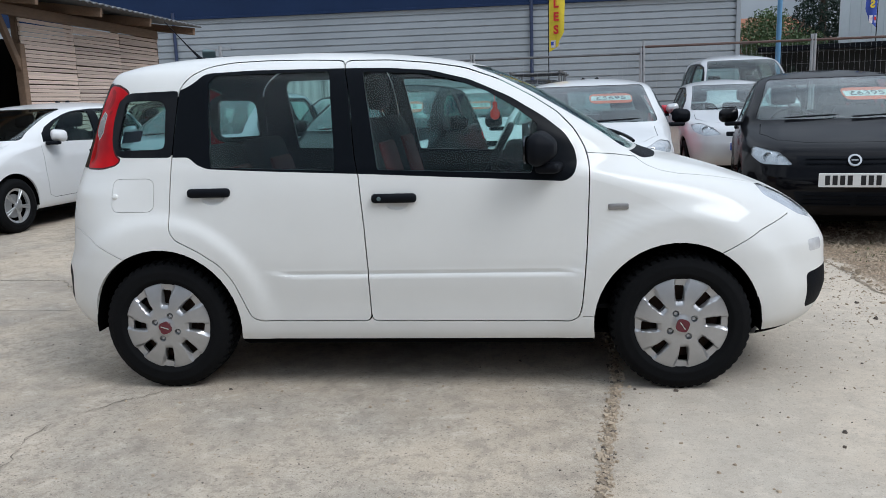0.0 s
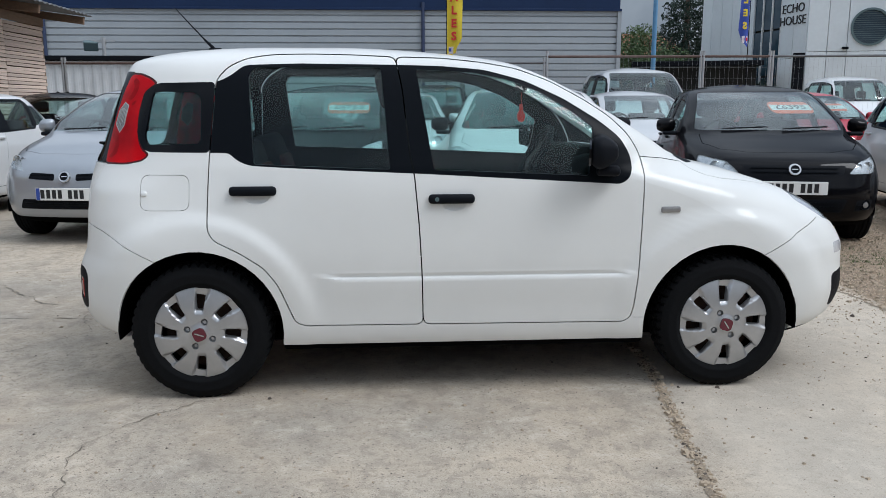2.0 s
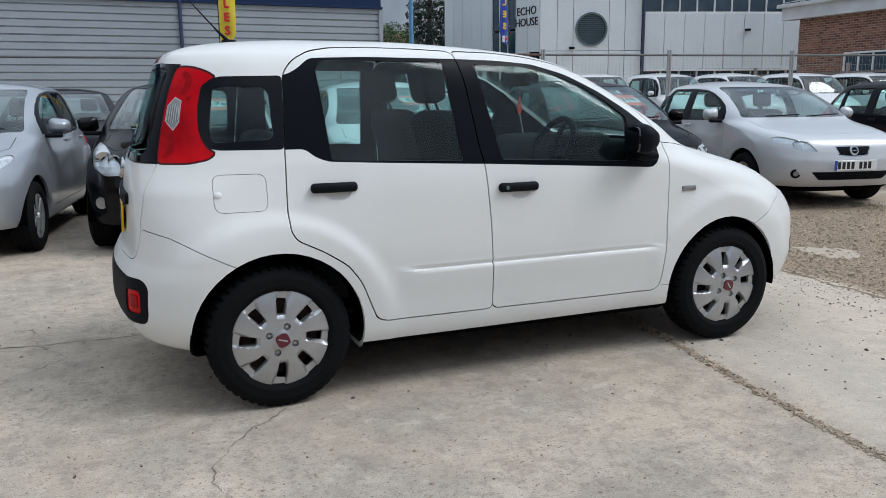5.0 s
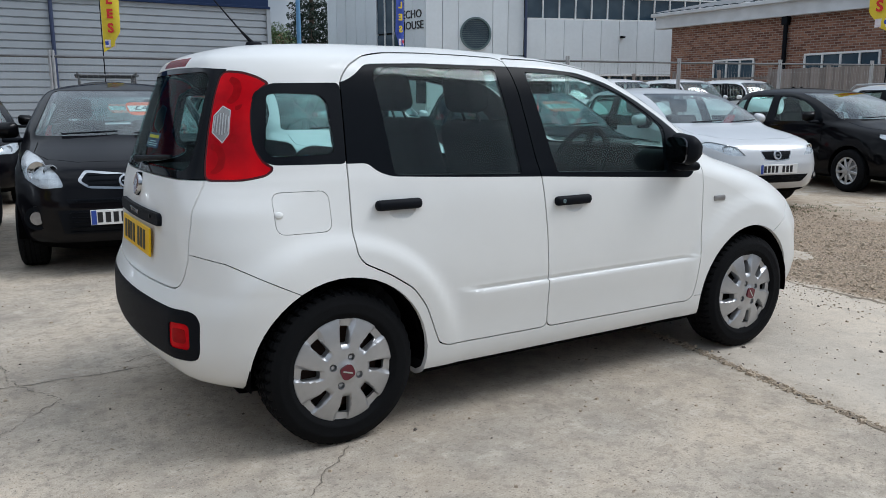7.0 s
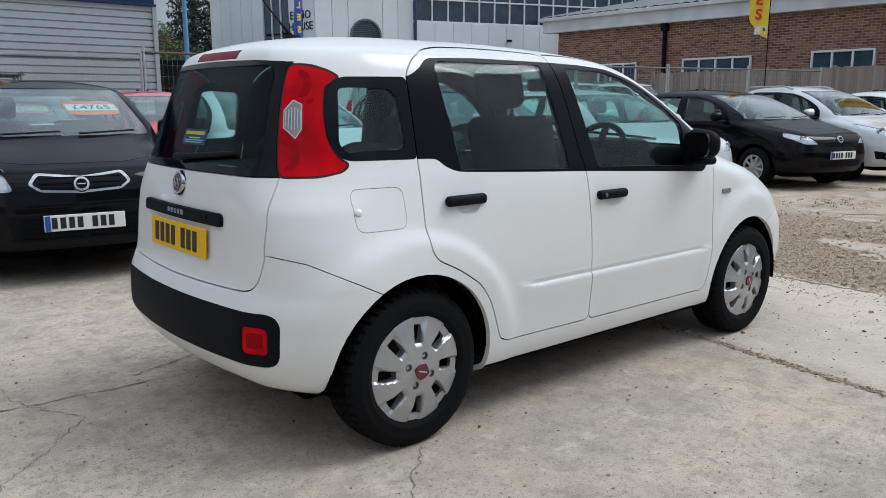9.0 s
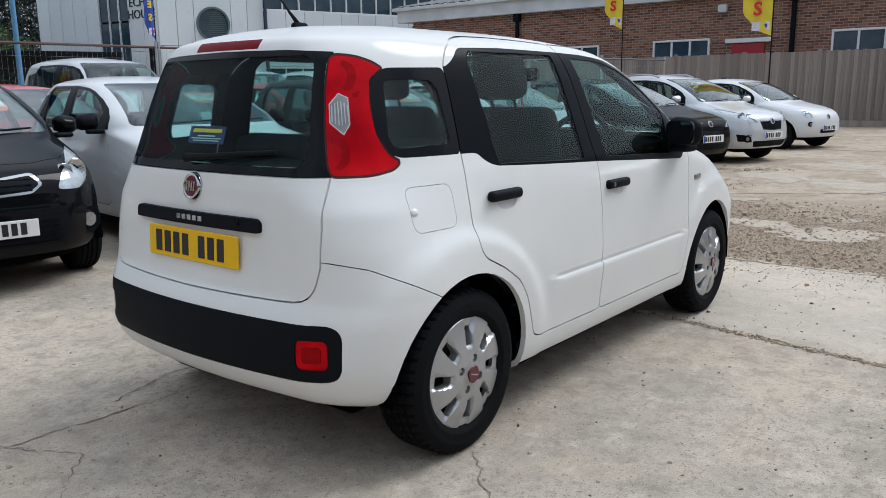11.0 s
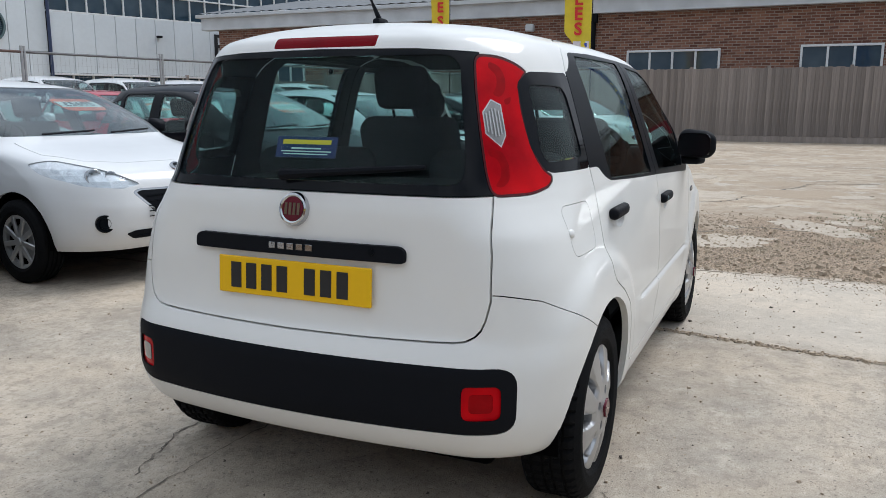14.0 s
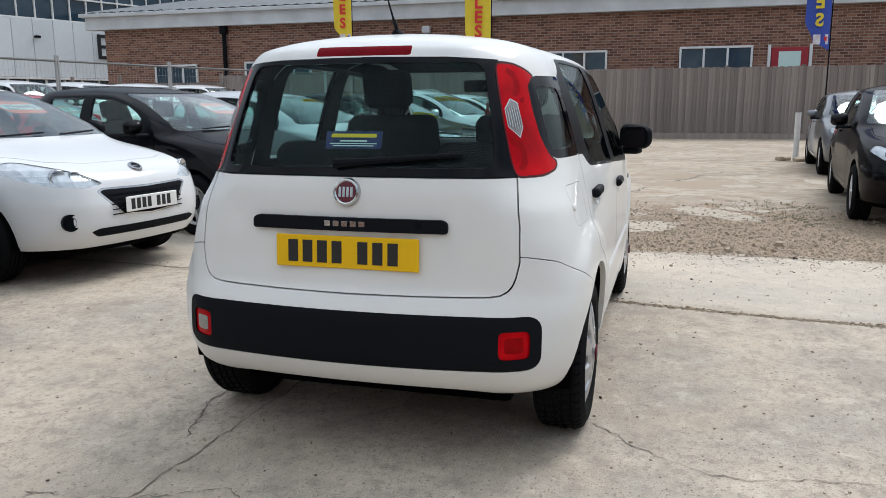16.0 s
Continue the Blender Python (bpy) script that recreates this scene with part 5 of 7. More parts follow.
def parked_car(name, label, spec, mat, m, style="five", grille=(), chrome=(), lamps=(), fogs=(), badge_z=0.70, plate_z=0.52, price="", price_at=(0.15, 0.6), mirror=None, plate_mat=None, group="cars for sale", rails=False, doors=2, kind_cat="car", fog_glass=True, band=True):
    """A parked car: body with real openings, panes, lamps, wheels and a simple cabin."""
    car = thing(name, label, kind_cat, group, m=m)
    B = Body(spec, 44, 6, 7, 30)
    fx, fz, W, base = spec["fx"], spec["fz"], spec["width"], spec["base"]
    r, arches = spec["arch"], []
    for x in (0.0, base):
        a = prism(arch_outline(x, 0.30, r), "y", -1.3, -W + 0.36)
        arches += [a, mirrored(a)]
    B.remove(*arches)
    mp = lambda poly: [(fx(x), fz(z)) for x, z in poly]
    fd, rd, ql = mp(FD_GLASS), mp(RD_GLASS), mp([(-0.10, 1.30), (0.17, 1.34), (0.20, 1.03), (-0.12, 1.06)])
    black = mp([(0.17, 1.36), (0.24, 1.425), (0.866, 1.425), (1.239, 1.40), (1.411, 1.356), (1.581, 1.28), (1.74, 1.187), (1.83, 1.10), (1.86, 0.985), (0.934, 0.96), (0.25, 0.985), (0.17, 1.05)])
    for s in (-1, 1):
        flip = (lambda t: t) if s < 0 else mirrored
        got = B.take(flip(prism(black, "y", -1.4, -0.25)))
        fr = B.finish(cut(cut(got, flip(prism(fd, "y", -1.4, -0.25))), flip(prism(rd, "y", -1.4, -0.25))), "window_frame", M_GLOSSTRIM, car)
        B.finish(B.pane(flip(prism(grown(black, -0.006), "y", -1.4, -0.25))), "side_window", M_GLASS, fr)
        ql_t = flip(prism(rounded(ql, 0.03), "y", -1.4, -0.25))
        B.finish(B.pane(ql_t), "quarter_window", M_GLASS, car)
        B.later(ql_t)
        lines = [mp([(0.93, 0.955), (0.95, 0.745), (0.963, 0.33), (1.80, 0.325), (1.87, 0.36), (1.898, 0.632), (1.905, 0.95)])]
        if doors == 2:
            lines.append(mp([(0.09, 1.04), (0.07, 0.80), (0.10, 0.70), (0.30, 0.60), (0.40, 0.40), (0.47, 0.325), (0.95, 0.325)]))
        for ln in lines:
            B.later(flip(prism(ribbon(ln, 0.006), "y", -1.4, -0.4)))
        for hx in ((1.06, 0.25)[:doors]):
            loc, nrm = B.side(fx(hx), fz(0.90), s)
            o = part("door_handle", box((0.17, 0.03, 0.028), (0, 0, 0), 0.01), mat, car)
            o.location = loc + nrm * 0.012
        wing_mirror(car, fx(1.78), s * (W + 0.09), fz(1.06), mirror or mat, s)
    for poly, lo, hi, nm in ((rounded([(-0.665 * W / 0.8, fz(1.02)), (0.665 * W / 0.8, fz(1.02)), (0.535 * W / 0.8, fz(1.436)), (-0.535 * W / 0.8, fz(1.436))], 0.045), fx(0.9), 5.0, "windscreen"), (rounded([(-0.52 * W / 0.8, fz(1.04)), (0.52 * W / 0.8, fz(1.04)), (0.42 * W / 0.8, fz(1.38)), (-0.42 * W / 0.8, fz(1.38))], 0.06), -2.0, fx(0.1), "rear_window")):
        B.finish(B.pane(prism(grown(poly, 0.012), "x", lo, hi)), nm, M_SCREEN if nm == "windscreen" else M_GLASS, car)
        B.later(prism(poly, "x", lo, hi))
    front = lambda poly: prism(poly, "x", spec["cowl"] - 0.4, 5.0)
    for poly in chrome:
        B.finish(B.take(front(rounded(poly, 0.025))), "grille_surround", M_CHROME, car, "chrome grille surround")
    for poly in grille:
        q = rounded(poly, 0.02)
        if chrome:
            B.finish(cut(B.hollow(-0.003, 0.01), front(q), "INTERSECT"), "grille", M_TRIM, car)
        else:
            B.finish(B.take(front(q)), "grille", M_TRIM, car)
        ys, zs = [p[0] for p in poly], [p[1] for p in poly]
        for k in range(max(1, int((max(zs) - min(zs)) / 0.035))):
            zz = min(zs) + 0.018 + 0.035 * k
            for side in (-1, 1):
                y0 = side * (max(ys) - min(ys)) * 0.22 + (max(ys) + min(ys)) / 2
                loc, nrm = B.front(y0, zz)
                if loc is not None:
                    o = part("grille_bar", box(((max(ys) - min(ys)) * 0.40, 0.007, 0.006)), M_GLOSSTRIM, car)
                    o.matrix_basis = facing(loc, nrm, lift=0.004)
    for s in (-1, 1):
        for poly in lamps:
            q = rounded([(y * s, z) for y, z in poly], 0.03)
            lens = B.take(front(q))
            head = B.finish(B.pane(front(q)), "headlamp", M_LENS, car, "clear headlamp")
            lens.transform(Matrix.Translation((-0.016, -0.004 * s, 0)))
            part("reflector", lens, M_REFLECT, head)
            cy, cz = sum(p[0] for p in poly) / len(poly) * s, sum(p[1] for p in poly) / len(poly)
            loc, nrm = B.front(cy, cz)
            size = 0.27 * (max(p[1] for p in poly) - min(p[1] for p in poly))
            for dy, k in ((0.0, 1.0), (-0.09 * s, 0.7)):
                loc, nrm = B.front(cy + dy, cz)
                o = part("lamp_bowl", lathe([(0.0001, -0.02), (size * k * 0.5, -0.015), (size * k, 0.012), (size * k * 1.06, 0.01), (size * k * 1.06, -0.025), (0.0001, -0.025)], 20, "z"), M_CHROME, head, smooth=True)
                o.matrix_basis = facing(loc, Vector((1, 0.25 * s, 0.1)), lift=-0.026)
                part("lamp_bulb", lathe([(0.0001, -0.005), (size * k * 0.42, -0.008), (size * k * 0.42, -0.018), (0.0001, -0.018)], 14, "z"), M_GLOSSTRIM, o)
        for fy, fz0, fr in fogs:
            loc, nrm = B.front(fy * s, fz0)
            o = part("fog_lamp", lathe([(0.0001, 0.004), (fr * 0.6, 0.006), (fr * 0.62, 0.012), (fr * 0.7, 0.004), (fr, 0.008), (fr, -0.02), (0.0001, -0.02)], 20, "z"), M_GLOSSTRIM, car, smooth=True)
            o.matrix_basis = facing(loc, Vector((1, 0.35 * s, 0)), lift=0.002)
            if fog_glass:
                part("fog_lens", lathe([(0.0001, 0.0), (fr * 0.55, 0.0), (fr * 0.55, 0.003), (0.0001, 0.006)], 16, "z"), M_CLEARLENS, o).location = (0, 0, 0.009)
        tl = [(s * 0.80 * W, fz(0.80)), (s * 0.80 * W, fz(1.05)), (s * 1.1 * W, fz(1.05)), (s * 1.1 * W, fz(0.80))]
        B.finish(B.take(prism(tl, "x", -2, 0.02)), "tail_lamp", M_REDLENS, car)
    B.later(prism(ribbon([(fx(2.16), -0.78 * W), (fx(2.45), -0.80 * W), (fx(2.70), -0.66 * W), (fx(2.80), -0.4 * W), (fx(2.82), 0), (fx(2.80), 0.4 * W), (fx(2.70), 0.66 * W), (fx(2.45), 0.80 * W), (fx(2.16), 0.78 * W)], 0.006), "z", 0.62, 1.3))
    B.remove(*B.waiting)
    B.finish(B.mesh, "body", mat, car, inner=M_CABIN, under=M_WELL)
    for x in (0.0, base):
        for s in (-1, 1):
            wheel(car, x, s * (W - 0.012), 0.295, style)
        liner(car, x, 0.30, r, W)
    loc, nrm = B.front(0, badge_z)
    bd = part("badge", lathe([(0.0001, 0.006), (0.036, 0.006), (0.036, 0.014), (0.050, 0.013), (0.055, 0.006), (0.056, 0.0), (0.0001, 0.0)], 28, "z"), M_CHROME, car, "round chrome badge", smooth=True)
    bd.matrix_basis = facing(loc, nrm, lift=0.002)
    part("badge_face", lathe([(0.0001, 0.0), (0.037, 0.0), (0.037, 0.003), (0.0001, 0.003)], 24, "z"), M_GLOSSTRIM, bd).location = (0, 0, 0.006)
    part("badge_bar", box((0.05, 0.008, 0.003), (0, 0, 0.010)), M_CHROME, bd)
    loc, nrm = B.front(0, plate_z)
    plate(car, loc, Vector((1, 0, 0)), plate_mat or M_PLATE, band=band, lift=0.02)
    if price:
        price_card(car, B, price_at[0] * W, spec["belt"] + (spec["roof"] - spec["belt"]) * price_at[1], price)
    for x, y in ((fx(1.02), -0.36), (fx(1.02), 0.36), (fx(0.25), -0.36), (fx(0.25), 0.36)):
        part("seat", SEAT if x > fx(0.6) else SEAT_LOW, M_FABRIC, car).location = (x, y, 0.36 + (spec["belt"] - 0.99))
    dash = box((0.36, 2 * W - 0.34, 0.26), (fx(1.95), 0, spec["belt"] - 0.13), 0.08, seg=2)
    part("dashboard", dash, M_CABIN, car, smooth=True)
    steering_wheel(car, pose(fx(1.60), -0.36, spec["belt"] - 0.04, 0, -62, 0) @ pose(0, 0, 0, 0, 0, 90))
    part("cabin_floor", box((base - 0.1, 1.2, 0.03), (base / 2, 0, 0.30)), M_CABIN, car)
    for y0, dy in ((-0.45, 0.085), (0.10, 0.085)):
        line = [B.front(y0 + dy * k, fz(1.022 + 0.004 * k)) for k in range(6)]
        bm = sweep([p + q * 0.015 for p, q in line], 0.008, 6)
        part("front_wiper", bm, M_TRIM, car)
    if rails:
        for s in (-1, 1):
            bm = bmesh.new()
            pts = [(fx(-0.1), s * W * 0.62, spec["roof"] - 0.09), (fx(0.05), s * W * 0.64, spec["roof"] - 0.015), (fx(0.9), s * W * 0.64, spec["roof"] - 0.01), (fx(1.1), s * W * 0.63, spec["roof"] - 0.06)]
            for a, b in zip(pts, pts[1:]):
                tube(bm, a, b, 0.016, 8)
            part("roof_rail", bm, M_STEEL, car, smooth=True)
    return car


# ---- ground and buildings ----
def sheet(name, verts, faces, mat, parent=None, kind="structure", label=""):
    me = bpy.data.meshes.new(name)
    me.from_pydata(verts, [], faces)
    me.materials.append(mat)
    ob = new(name, me)
    ob.parent = parent
    tagged(ob, label, kind=kind)
    return ob


def structure(name, label, mat=None, bm=None, m=None, category=""):
    ob = part(name, bm, mat) if bm is not None else new(name)
    tagged(ob, label, category, kind="structure")
    if m is not None:
        ob.matrix_world = m
    return ob


sheet("ground", [(-400, -400, 0), (400, -400, 0), (400, 400, 0), (-400, 400, 0)], [(0, 1, 2, 3)], M_GROUND, label="worn pale concrete yard with a strip of brown gravel")


def crack(name, pts, width, mat, label, jitter=0.02, step=0.03, z=0.003, wobble=0.5):
    """A dirt-filled joint or a wandering crack lying in the concrete."""
    rnd = random.Random(name)
    line = []
    for (x0, y0), (x1, y1) in zip(pts, pts[1:]):
        n = max(2, int(math.hypot(x1 - x0, y1 - y0) / step))
        line += [(x0 + (x1 - x0) * k / n, y0 + (y1 - y0) * k / n) for k in range(n)]
    line.append(pts[-1])
    verts, faces = [], []
    a = b = 0.0
    for k, (x, y) in enumerate(line):
        p, q = line[max(k - 1, 0)], line[min(k + 1, len(line) - 1)]
        d = math.hypot(q[0] - p[0], q[1] - p[1]) or 1
        nx, ny = -(q[1] - p[1]) / d, (q[0] - p[0]) / d
        a, b = a * 0.72 + rnd.uniform(-jitter, jitter) * 0.75, b * 0.6 + rnd.uniform(-1, 1) * wobble * 0.4
        w = width * (1 + b) * 0.5
        verts += [(x + nx * (a + w), y + ny * (a + w), z), (x + nx * (a - w), y + ny * (a - w), z)]
        if k:
            i = 2 * k
            faces.append((i - 2, i - 1, i + 1, i))
    sheet(name, verts, faces, mat, label=label)


crack("joint_1", [(2.45, 6.0), (2.10, 0.2), (2.05, -0.64), (1.93, -1.32), (1.86, -1.85), (1.60, -5.0), (1.2, -12)], 0.026, M_JOINT, "dirt-filled joint between concrete slabs", 0.012, 0.02, wobble=1.2)
crack("joint_2", [(-9, 0.95), (-1.06, 0.60), (-0.37, 0.55), (0.6, 0.50), (2.09, 0.42)], 0.007, M_CRACK, "thin dark joint between concrete slabs", 0.012, 0.03, wobble=1.4)
crack("crack_1", [(0.02, -0.80), (-0.05, -0.86), (-0.20, -1.02), (-0.31, -1.20), (-0.33, -1.36), (-0.27, -1.55), (-0.26, -1.9), (-0.34, -2.6), (-0.2, -4)], 0.0032, M_CRACK, "wandering crack in the concrete", 0.012, 0.014, wobble=1.6)
crack("crack_2", [(-1.06, 0.94), (-1.04, 0.75), (-1.0, 0.58), (-0.86, 0.3), (-1.3, -0.2)], 0.0036, M_CRACK, "short crack in the concrete", 0.014, 0.014, wobble=1.8)
crack("crack_3", [(-1.05, 0.92), (-1.4, 1.0), (-1.9, 1.5), (-3.2, 1.6)], 0.006, M_CRACK, "crack in the concrete", 0.02, 0.02, wobble=1.8)
crack("crack_4", [(-0.52, 0.68), (-0.2, 0.8), (0.2, 0.78), (0.7, 1.0)], 0.005, M_CRACK, "crack in the concrete under the car", 0.015, 0.02, wobble=1.6)
crack("joint_3", [(3.92, 9), (3.86, 1.0), (3.80, -0.8), (3.86, -2.6), (3.9, -9)], 0.022, M_JOINT, "ragged edge of the concrete slab", 0.03, 0.04, wobble=1.2)
crack("joint_4", [(15.6, 4), (15.2, -1.5), (15.0, -9)], 0.04, M_CRACK, "joint in old concrete", 0.03, 0.1, wobble=1.0)
crack("joint_5", [(20.5, 6), (20.2, -9)], 0.04, M_CRACK, "joint in old concrete", 0.03, 0.1, wobble=1.0)
crack("crack_5", [(7.5, 1.0), (8.4, -0.4), (9.6, -0.9), (11.5, -1.6), (12, -3)], 0.03, M_CRACK, "broken edge of old concrete", 0.06, 0.06, wobble=1.4)
crack("crack_6", [(5.2, 0.2), (6.2, -0.9), (6.0, -2.0), (6.8, -2.6)], 0.03, M_CRACK, "broken edge of old concrete", 0.06, 0.06, wobble=1.4)

# warehouse
WX, WY = 9.65, 27.0
ware = structure("warehouse", "long grey and navy metal-clad warehouse", category="building")
prof, z = [], 0.0
while z < 4.72:
    prof += [(WY, z), (WY - 0.045, z + 0.012), (WY - 0.040, z + 0.212), (WY, z + 0.220)]
    z += 0.252
prof.append((WY, z))
verts = [(x, y, zz) for y, zz in prof for x in (-40, WX)]
o = sheet("clad_wall", verts, [(2 * i, 2 * i + 1, 2 * i + 3, 2 * i + 2) for i in range(len(prof) - 1)], M_CLAD, ware, label="grey horizontal profiled cladding")
part("side_wall", box((0.2, 40, 5.6), (WX - 0.12, WY + 20, 2.8)), M_CLAD, ware)
part("navy_band", box((49.7, 0.35, 1.15), (WX - 24.85, WY + 0.10, 5.35), 0.02), M_NAVY, ware, "navy top band")
part("corner_trim", box((0.16, 0.16, 4.8), (WX - 0.02, WY - 0.03, 2.4), 0.01), M_CLAD, ware)
part("band_trim", box((49.8, 0.10, 0.09), (WX - 24.85, WY - 0.09, 4.76), 0.01), M_NAVY, ware)
for x in (2.07, -11.9, -26):
    bm = tube(bmesh.new(), (x, WY - 0.10, 0), (x, WY - 0.10, 5.0), 0.065, 12)
    part("downpipe", bm, M_PIPE, ware, smooth=True)
part("low_roof", box((49, 30, 0.2), (WX - 24.6, WY + 15.5, 5.6)), M_ROOF, ware)

# panelled office
ED, EN = Vector((math.cos(radians(-17)), math.sin(radians(-17)), 0)), Vector((-math.sin(radians(-17)), math.cos(radians(-17)), 0))
EO = EN * 40.0
office = structure("office_building", "pale grey panelled office block with a round window and window bands", category="building")
EM = Matrix((ED, EN, Vector((0, 0, 1)))).transposed().to_4x4()
EM.translation = EO
office.matrix_world = EM


def office_box(name, s0, s1, z0, z1, mat, out=0.0, thick=0.2, label=""):
    return part(name, box((s1 - s0, thick, z1 - z0), ((s0 + s1) / 2, thick / 2 - out, (z0 + z1) / 2), 0.012, seg=1), mat, office, label)


hole = [(13.1 + 0.86 * math.cos(a), 4.9 + 0.86 * math.sin(a)) for a in np.linspace(0, 2 * math.pi, 40, endpoint=False)]
edge = 10.25
cols = [edge, 11.2, 12.1, 14.1, 15.0, 15.95]
for a, b in zip(cols, cols[1:]):
    for z0, z1 in ((0.0, 3.75), (3.75, 8.2)):
        bm = box((b - a - 0.025, 0.2, z1 - z0 - 0.025), ((a + b) / 2, 0.1, (z0 + z1) / 2), 0.01, seg=1)
        if a < 13 < b and z1 > 4:
            bmesh.ops.triangulate(bm, faces=[f for f in bm.faces if len(f.verts) > 4])
            me = cut(mesh_of(bm), prism(hole, "y", -1, 1))
            part("wall_panel", me, M_PANEL, office)
        else:
            part("wall_panel", bm, M_PANEL, office)
rw = part("round_window", lathe([(0.80, -0.03), (0.80, -0.08), (0.90, -0.08), (0.90, 0.10), (0.80, 0.10), (0.80, -0.03)], 48), M_LOUVRE, office, "round louvred window", smooth=True)
rw.location = (13.1, 0, 4.9)
part("round_pane", lathe([(0.0001, 0.06), (0.81, 0.06), (0.81, 0.09), (0.0001, 0.09)], 40), M_WINDOW, rw)
for k in range(15):
    zz = -0.72 + 0.103 * k
    w = 2 * math.sqrt(max(0.80**2 - zz**2, 0.01)) - 0.04
    part("louvre", box((w, 0.02, 0.022), (0, 0.03, zz), m=None), M_LOUVRE, rw)
# black core: the shade behind the panel joints is in its colour
part("wall_core", box((60, 0.3, 8.2), (edge + 30, 0.45, 4.1)), M_SHADE, office)
for k in range(19):
    a = 16.1 + 1.15 * k
    part("wall_panel", box((1.125, 0.2, 3.0), (a + 0.575, 0.1, 4.25), 0.01, seg=1), M_PANEL, office)
for k in range(22):
    for z0 in (5.85, 7.05):
        a = 16.1 + 1.0 * k
        part("window_pane", box((0.92, 0.06, 1.12), (a + 0.5, 0.16, z0 + 0.58)), M_WINDOW, office)
    part("mullion", box((0.07, 0.14, 2.5), (16.1 + 1.0 * k, 0.10, 7.05), 0.01, seg=1), M_FRAME, office)
for zz in (5.80, 7.02, 8.24):
    part("transom", box((22.2, 0.15, 0.08), (27.1, 0.10, zz), 0.01, seg=1), M_FRAME, office)
for k in range(20):
    part("low_window", box((0.95, 0.06, 1.3), (16.6 + 1.05 * k, 0.16, 1.95)), M_WINDOW, office)
    part("mullion", box((0.07, 0.14, 1.5), (16.1 + 1.05 * k, 0.10, 1.95), 0.01, seg=1), M_FRAME, office)
part("transom", box((22.2, 0.25, 0.10), (27.1, 0.06, 2.68), 0.01, seg=1), M_FRAME, office)
part("low_wall", box((30, 0.2, 1.2), (31, 0.1, 0.6)), M_PANEL, office)
part("parapet", box((34, 0.4, 0.5), (edge + 17, 0.2, 8.55), 0.02), M_PANEL, office)
part("office_downpipe", tube(bmesh.new(), (16.02, -0.10, 0), (16.02, -0.10, 8.6), 0.08, 12), M_PIPE, office, smooth=True)
for s, zz in ((12.0, 3.9), (22.0, 4.85)):
    part("wall_lamp", box((0.28, 0.22, 0.12), (s, -0.14, zz), 0.03), M_TRIM, office)
# the wing that turns back from the corner
wing = new("office_wing")
wing.parent = office
wing.matrix_basis = pose(edge, 0, 0, 0, 0, 118)
for k in range(7):
    a = 0.08 + 1.0 * k + (2.3 if k >= 2 else 0)
    for z0, z1 in ((0.0, 3.5), (3.5, 8.2)):
        part("wall_panel", box((0.975, 0.2, z1 - z0 - 0.02), (a + 0.49, -0.1, (z0 + z1) / 2), 0.01, seg=1), M_PANEL, wing)
for k in range(3):
    for z0, z1 in ((0.1, 2.6), (2.7, 5.0), (5.1, 7.9)):
        part("tall_window", box((0.70, 0.05, z1 - z0), (2.5 + 0.76 * k, -0.12, (z0 + z1) / 2)), M_WINDOW, wing)
    part("mullion", box((0.06, 0.14, 8.0), (2.12 + 0.76 * k, -0.08, 4.0), 0.01, seg=1), M_FRAME, wing)
part("wing_core", box((9.4, 0.3, 8.2), (4.7, -0.4, 4.1)), M_SHADE, wing)
part("wing_parapet", box((9.6, 0.4, 0.5), (4.7, -0.15, 8.55), 0.02), M_PANEL, wing)
for txt, zz in (("ECHO", 5.95), ("HOUSE", 5.35)):
    lettering(txt, 0.62, M_INK, wing, pose(1.15, 0.02, zz, 90, 0, 180), "sign_lettering", 0.02)
lettering("ECHO", 2.0, M_INK, office, pose(28.2, -0.03, 4.45, 90, 0, 0), "sign_lettering", 0.03)
part("dark_sign", box((0.55, 0.08, 2.6), (edge - 0.35, -0.25, 2.4), 0.02), M_TRIM, office)
part("porch", box((6.5, 3.0, 0.25), (edge - 5.2, 1.2, 3.25), 0.03), M_TRIM, office)
part("porch_wall", box((6.0, 0.2, 3.1), (edge - 5.2, 0.6, 1.55)), M_SHADE, office)

# brick workshop behind the fence
brick = structure("brick_workshop", "long low brown brick workshop with a white fascia", category="building")
brick.matrix_world = pose(29.0, 0, 0)
part("brick_wall", box((0.3, 60, 4.65), (0.15, -5.5, 2.325)), M_BRICK, brick)
part("end_wall", box((14, 0.3, 4.65), (7.1, 24.4, 2.325)), M_BRICK, brick)
part("fascia", box((0.5, 61, 0.62), (-0.05, -5.2, 4.95), 0.02), M_FASCIA, brick, "white fascia board")
part("fascia_lip", box((0.7, 61.4, 0.16), (-0.12, -5.2, 5.28), 0.02), M_FASCIA, brick)
part("end_fascia", box((14, 0.5, 0.62), (6.9, 24.6, 4.95), 0.02), M_FASCIA, brick)
bm = bmesh.new()
n = 240
rv = []
for k in range(n + 1):
    y = -36 + 61.5 * k / n
    lift = 0.05 * (k % 2)
    rv.append((bm.verts.new((-0.4, y, 5.38 + lift)), bm.verts.new((8.0, y, 6.9 + lift)), bm.verts.new((16, y, 5.38 + lift))))
for a, b in zip(rv, rv[1:]):
    bm.faces.new((a[0], a[1], b[1], b[0]))
    bm.faces.new((a[1], a[2], b[2], b[1]))
part("roof", bm, M_ROOF, brick, "grey corrugated roof")


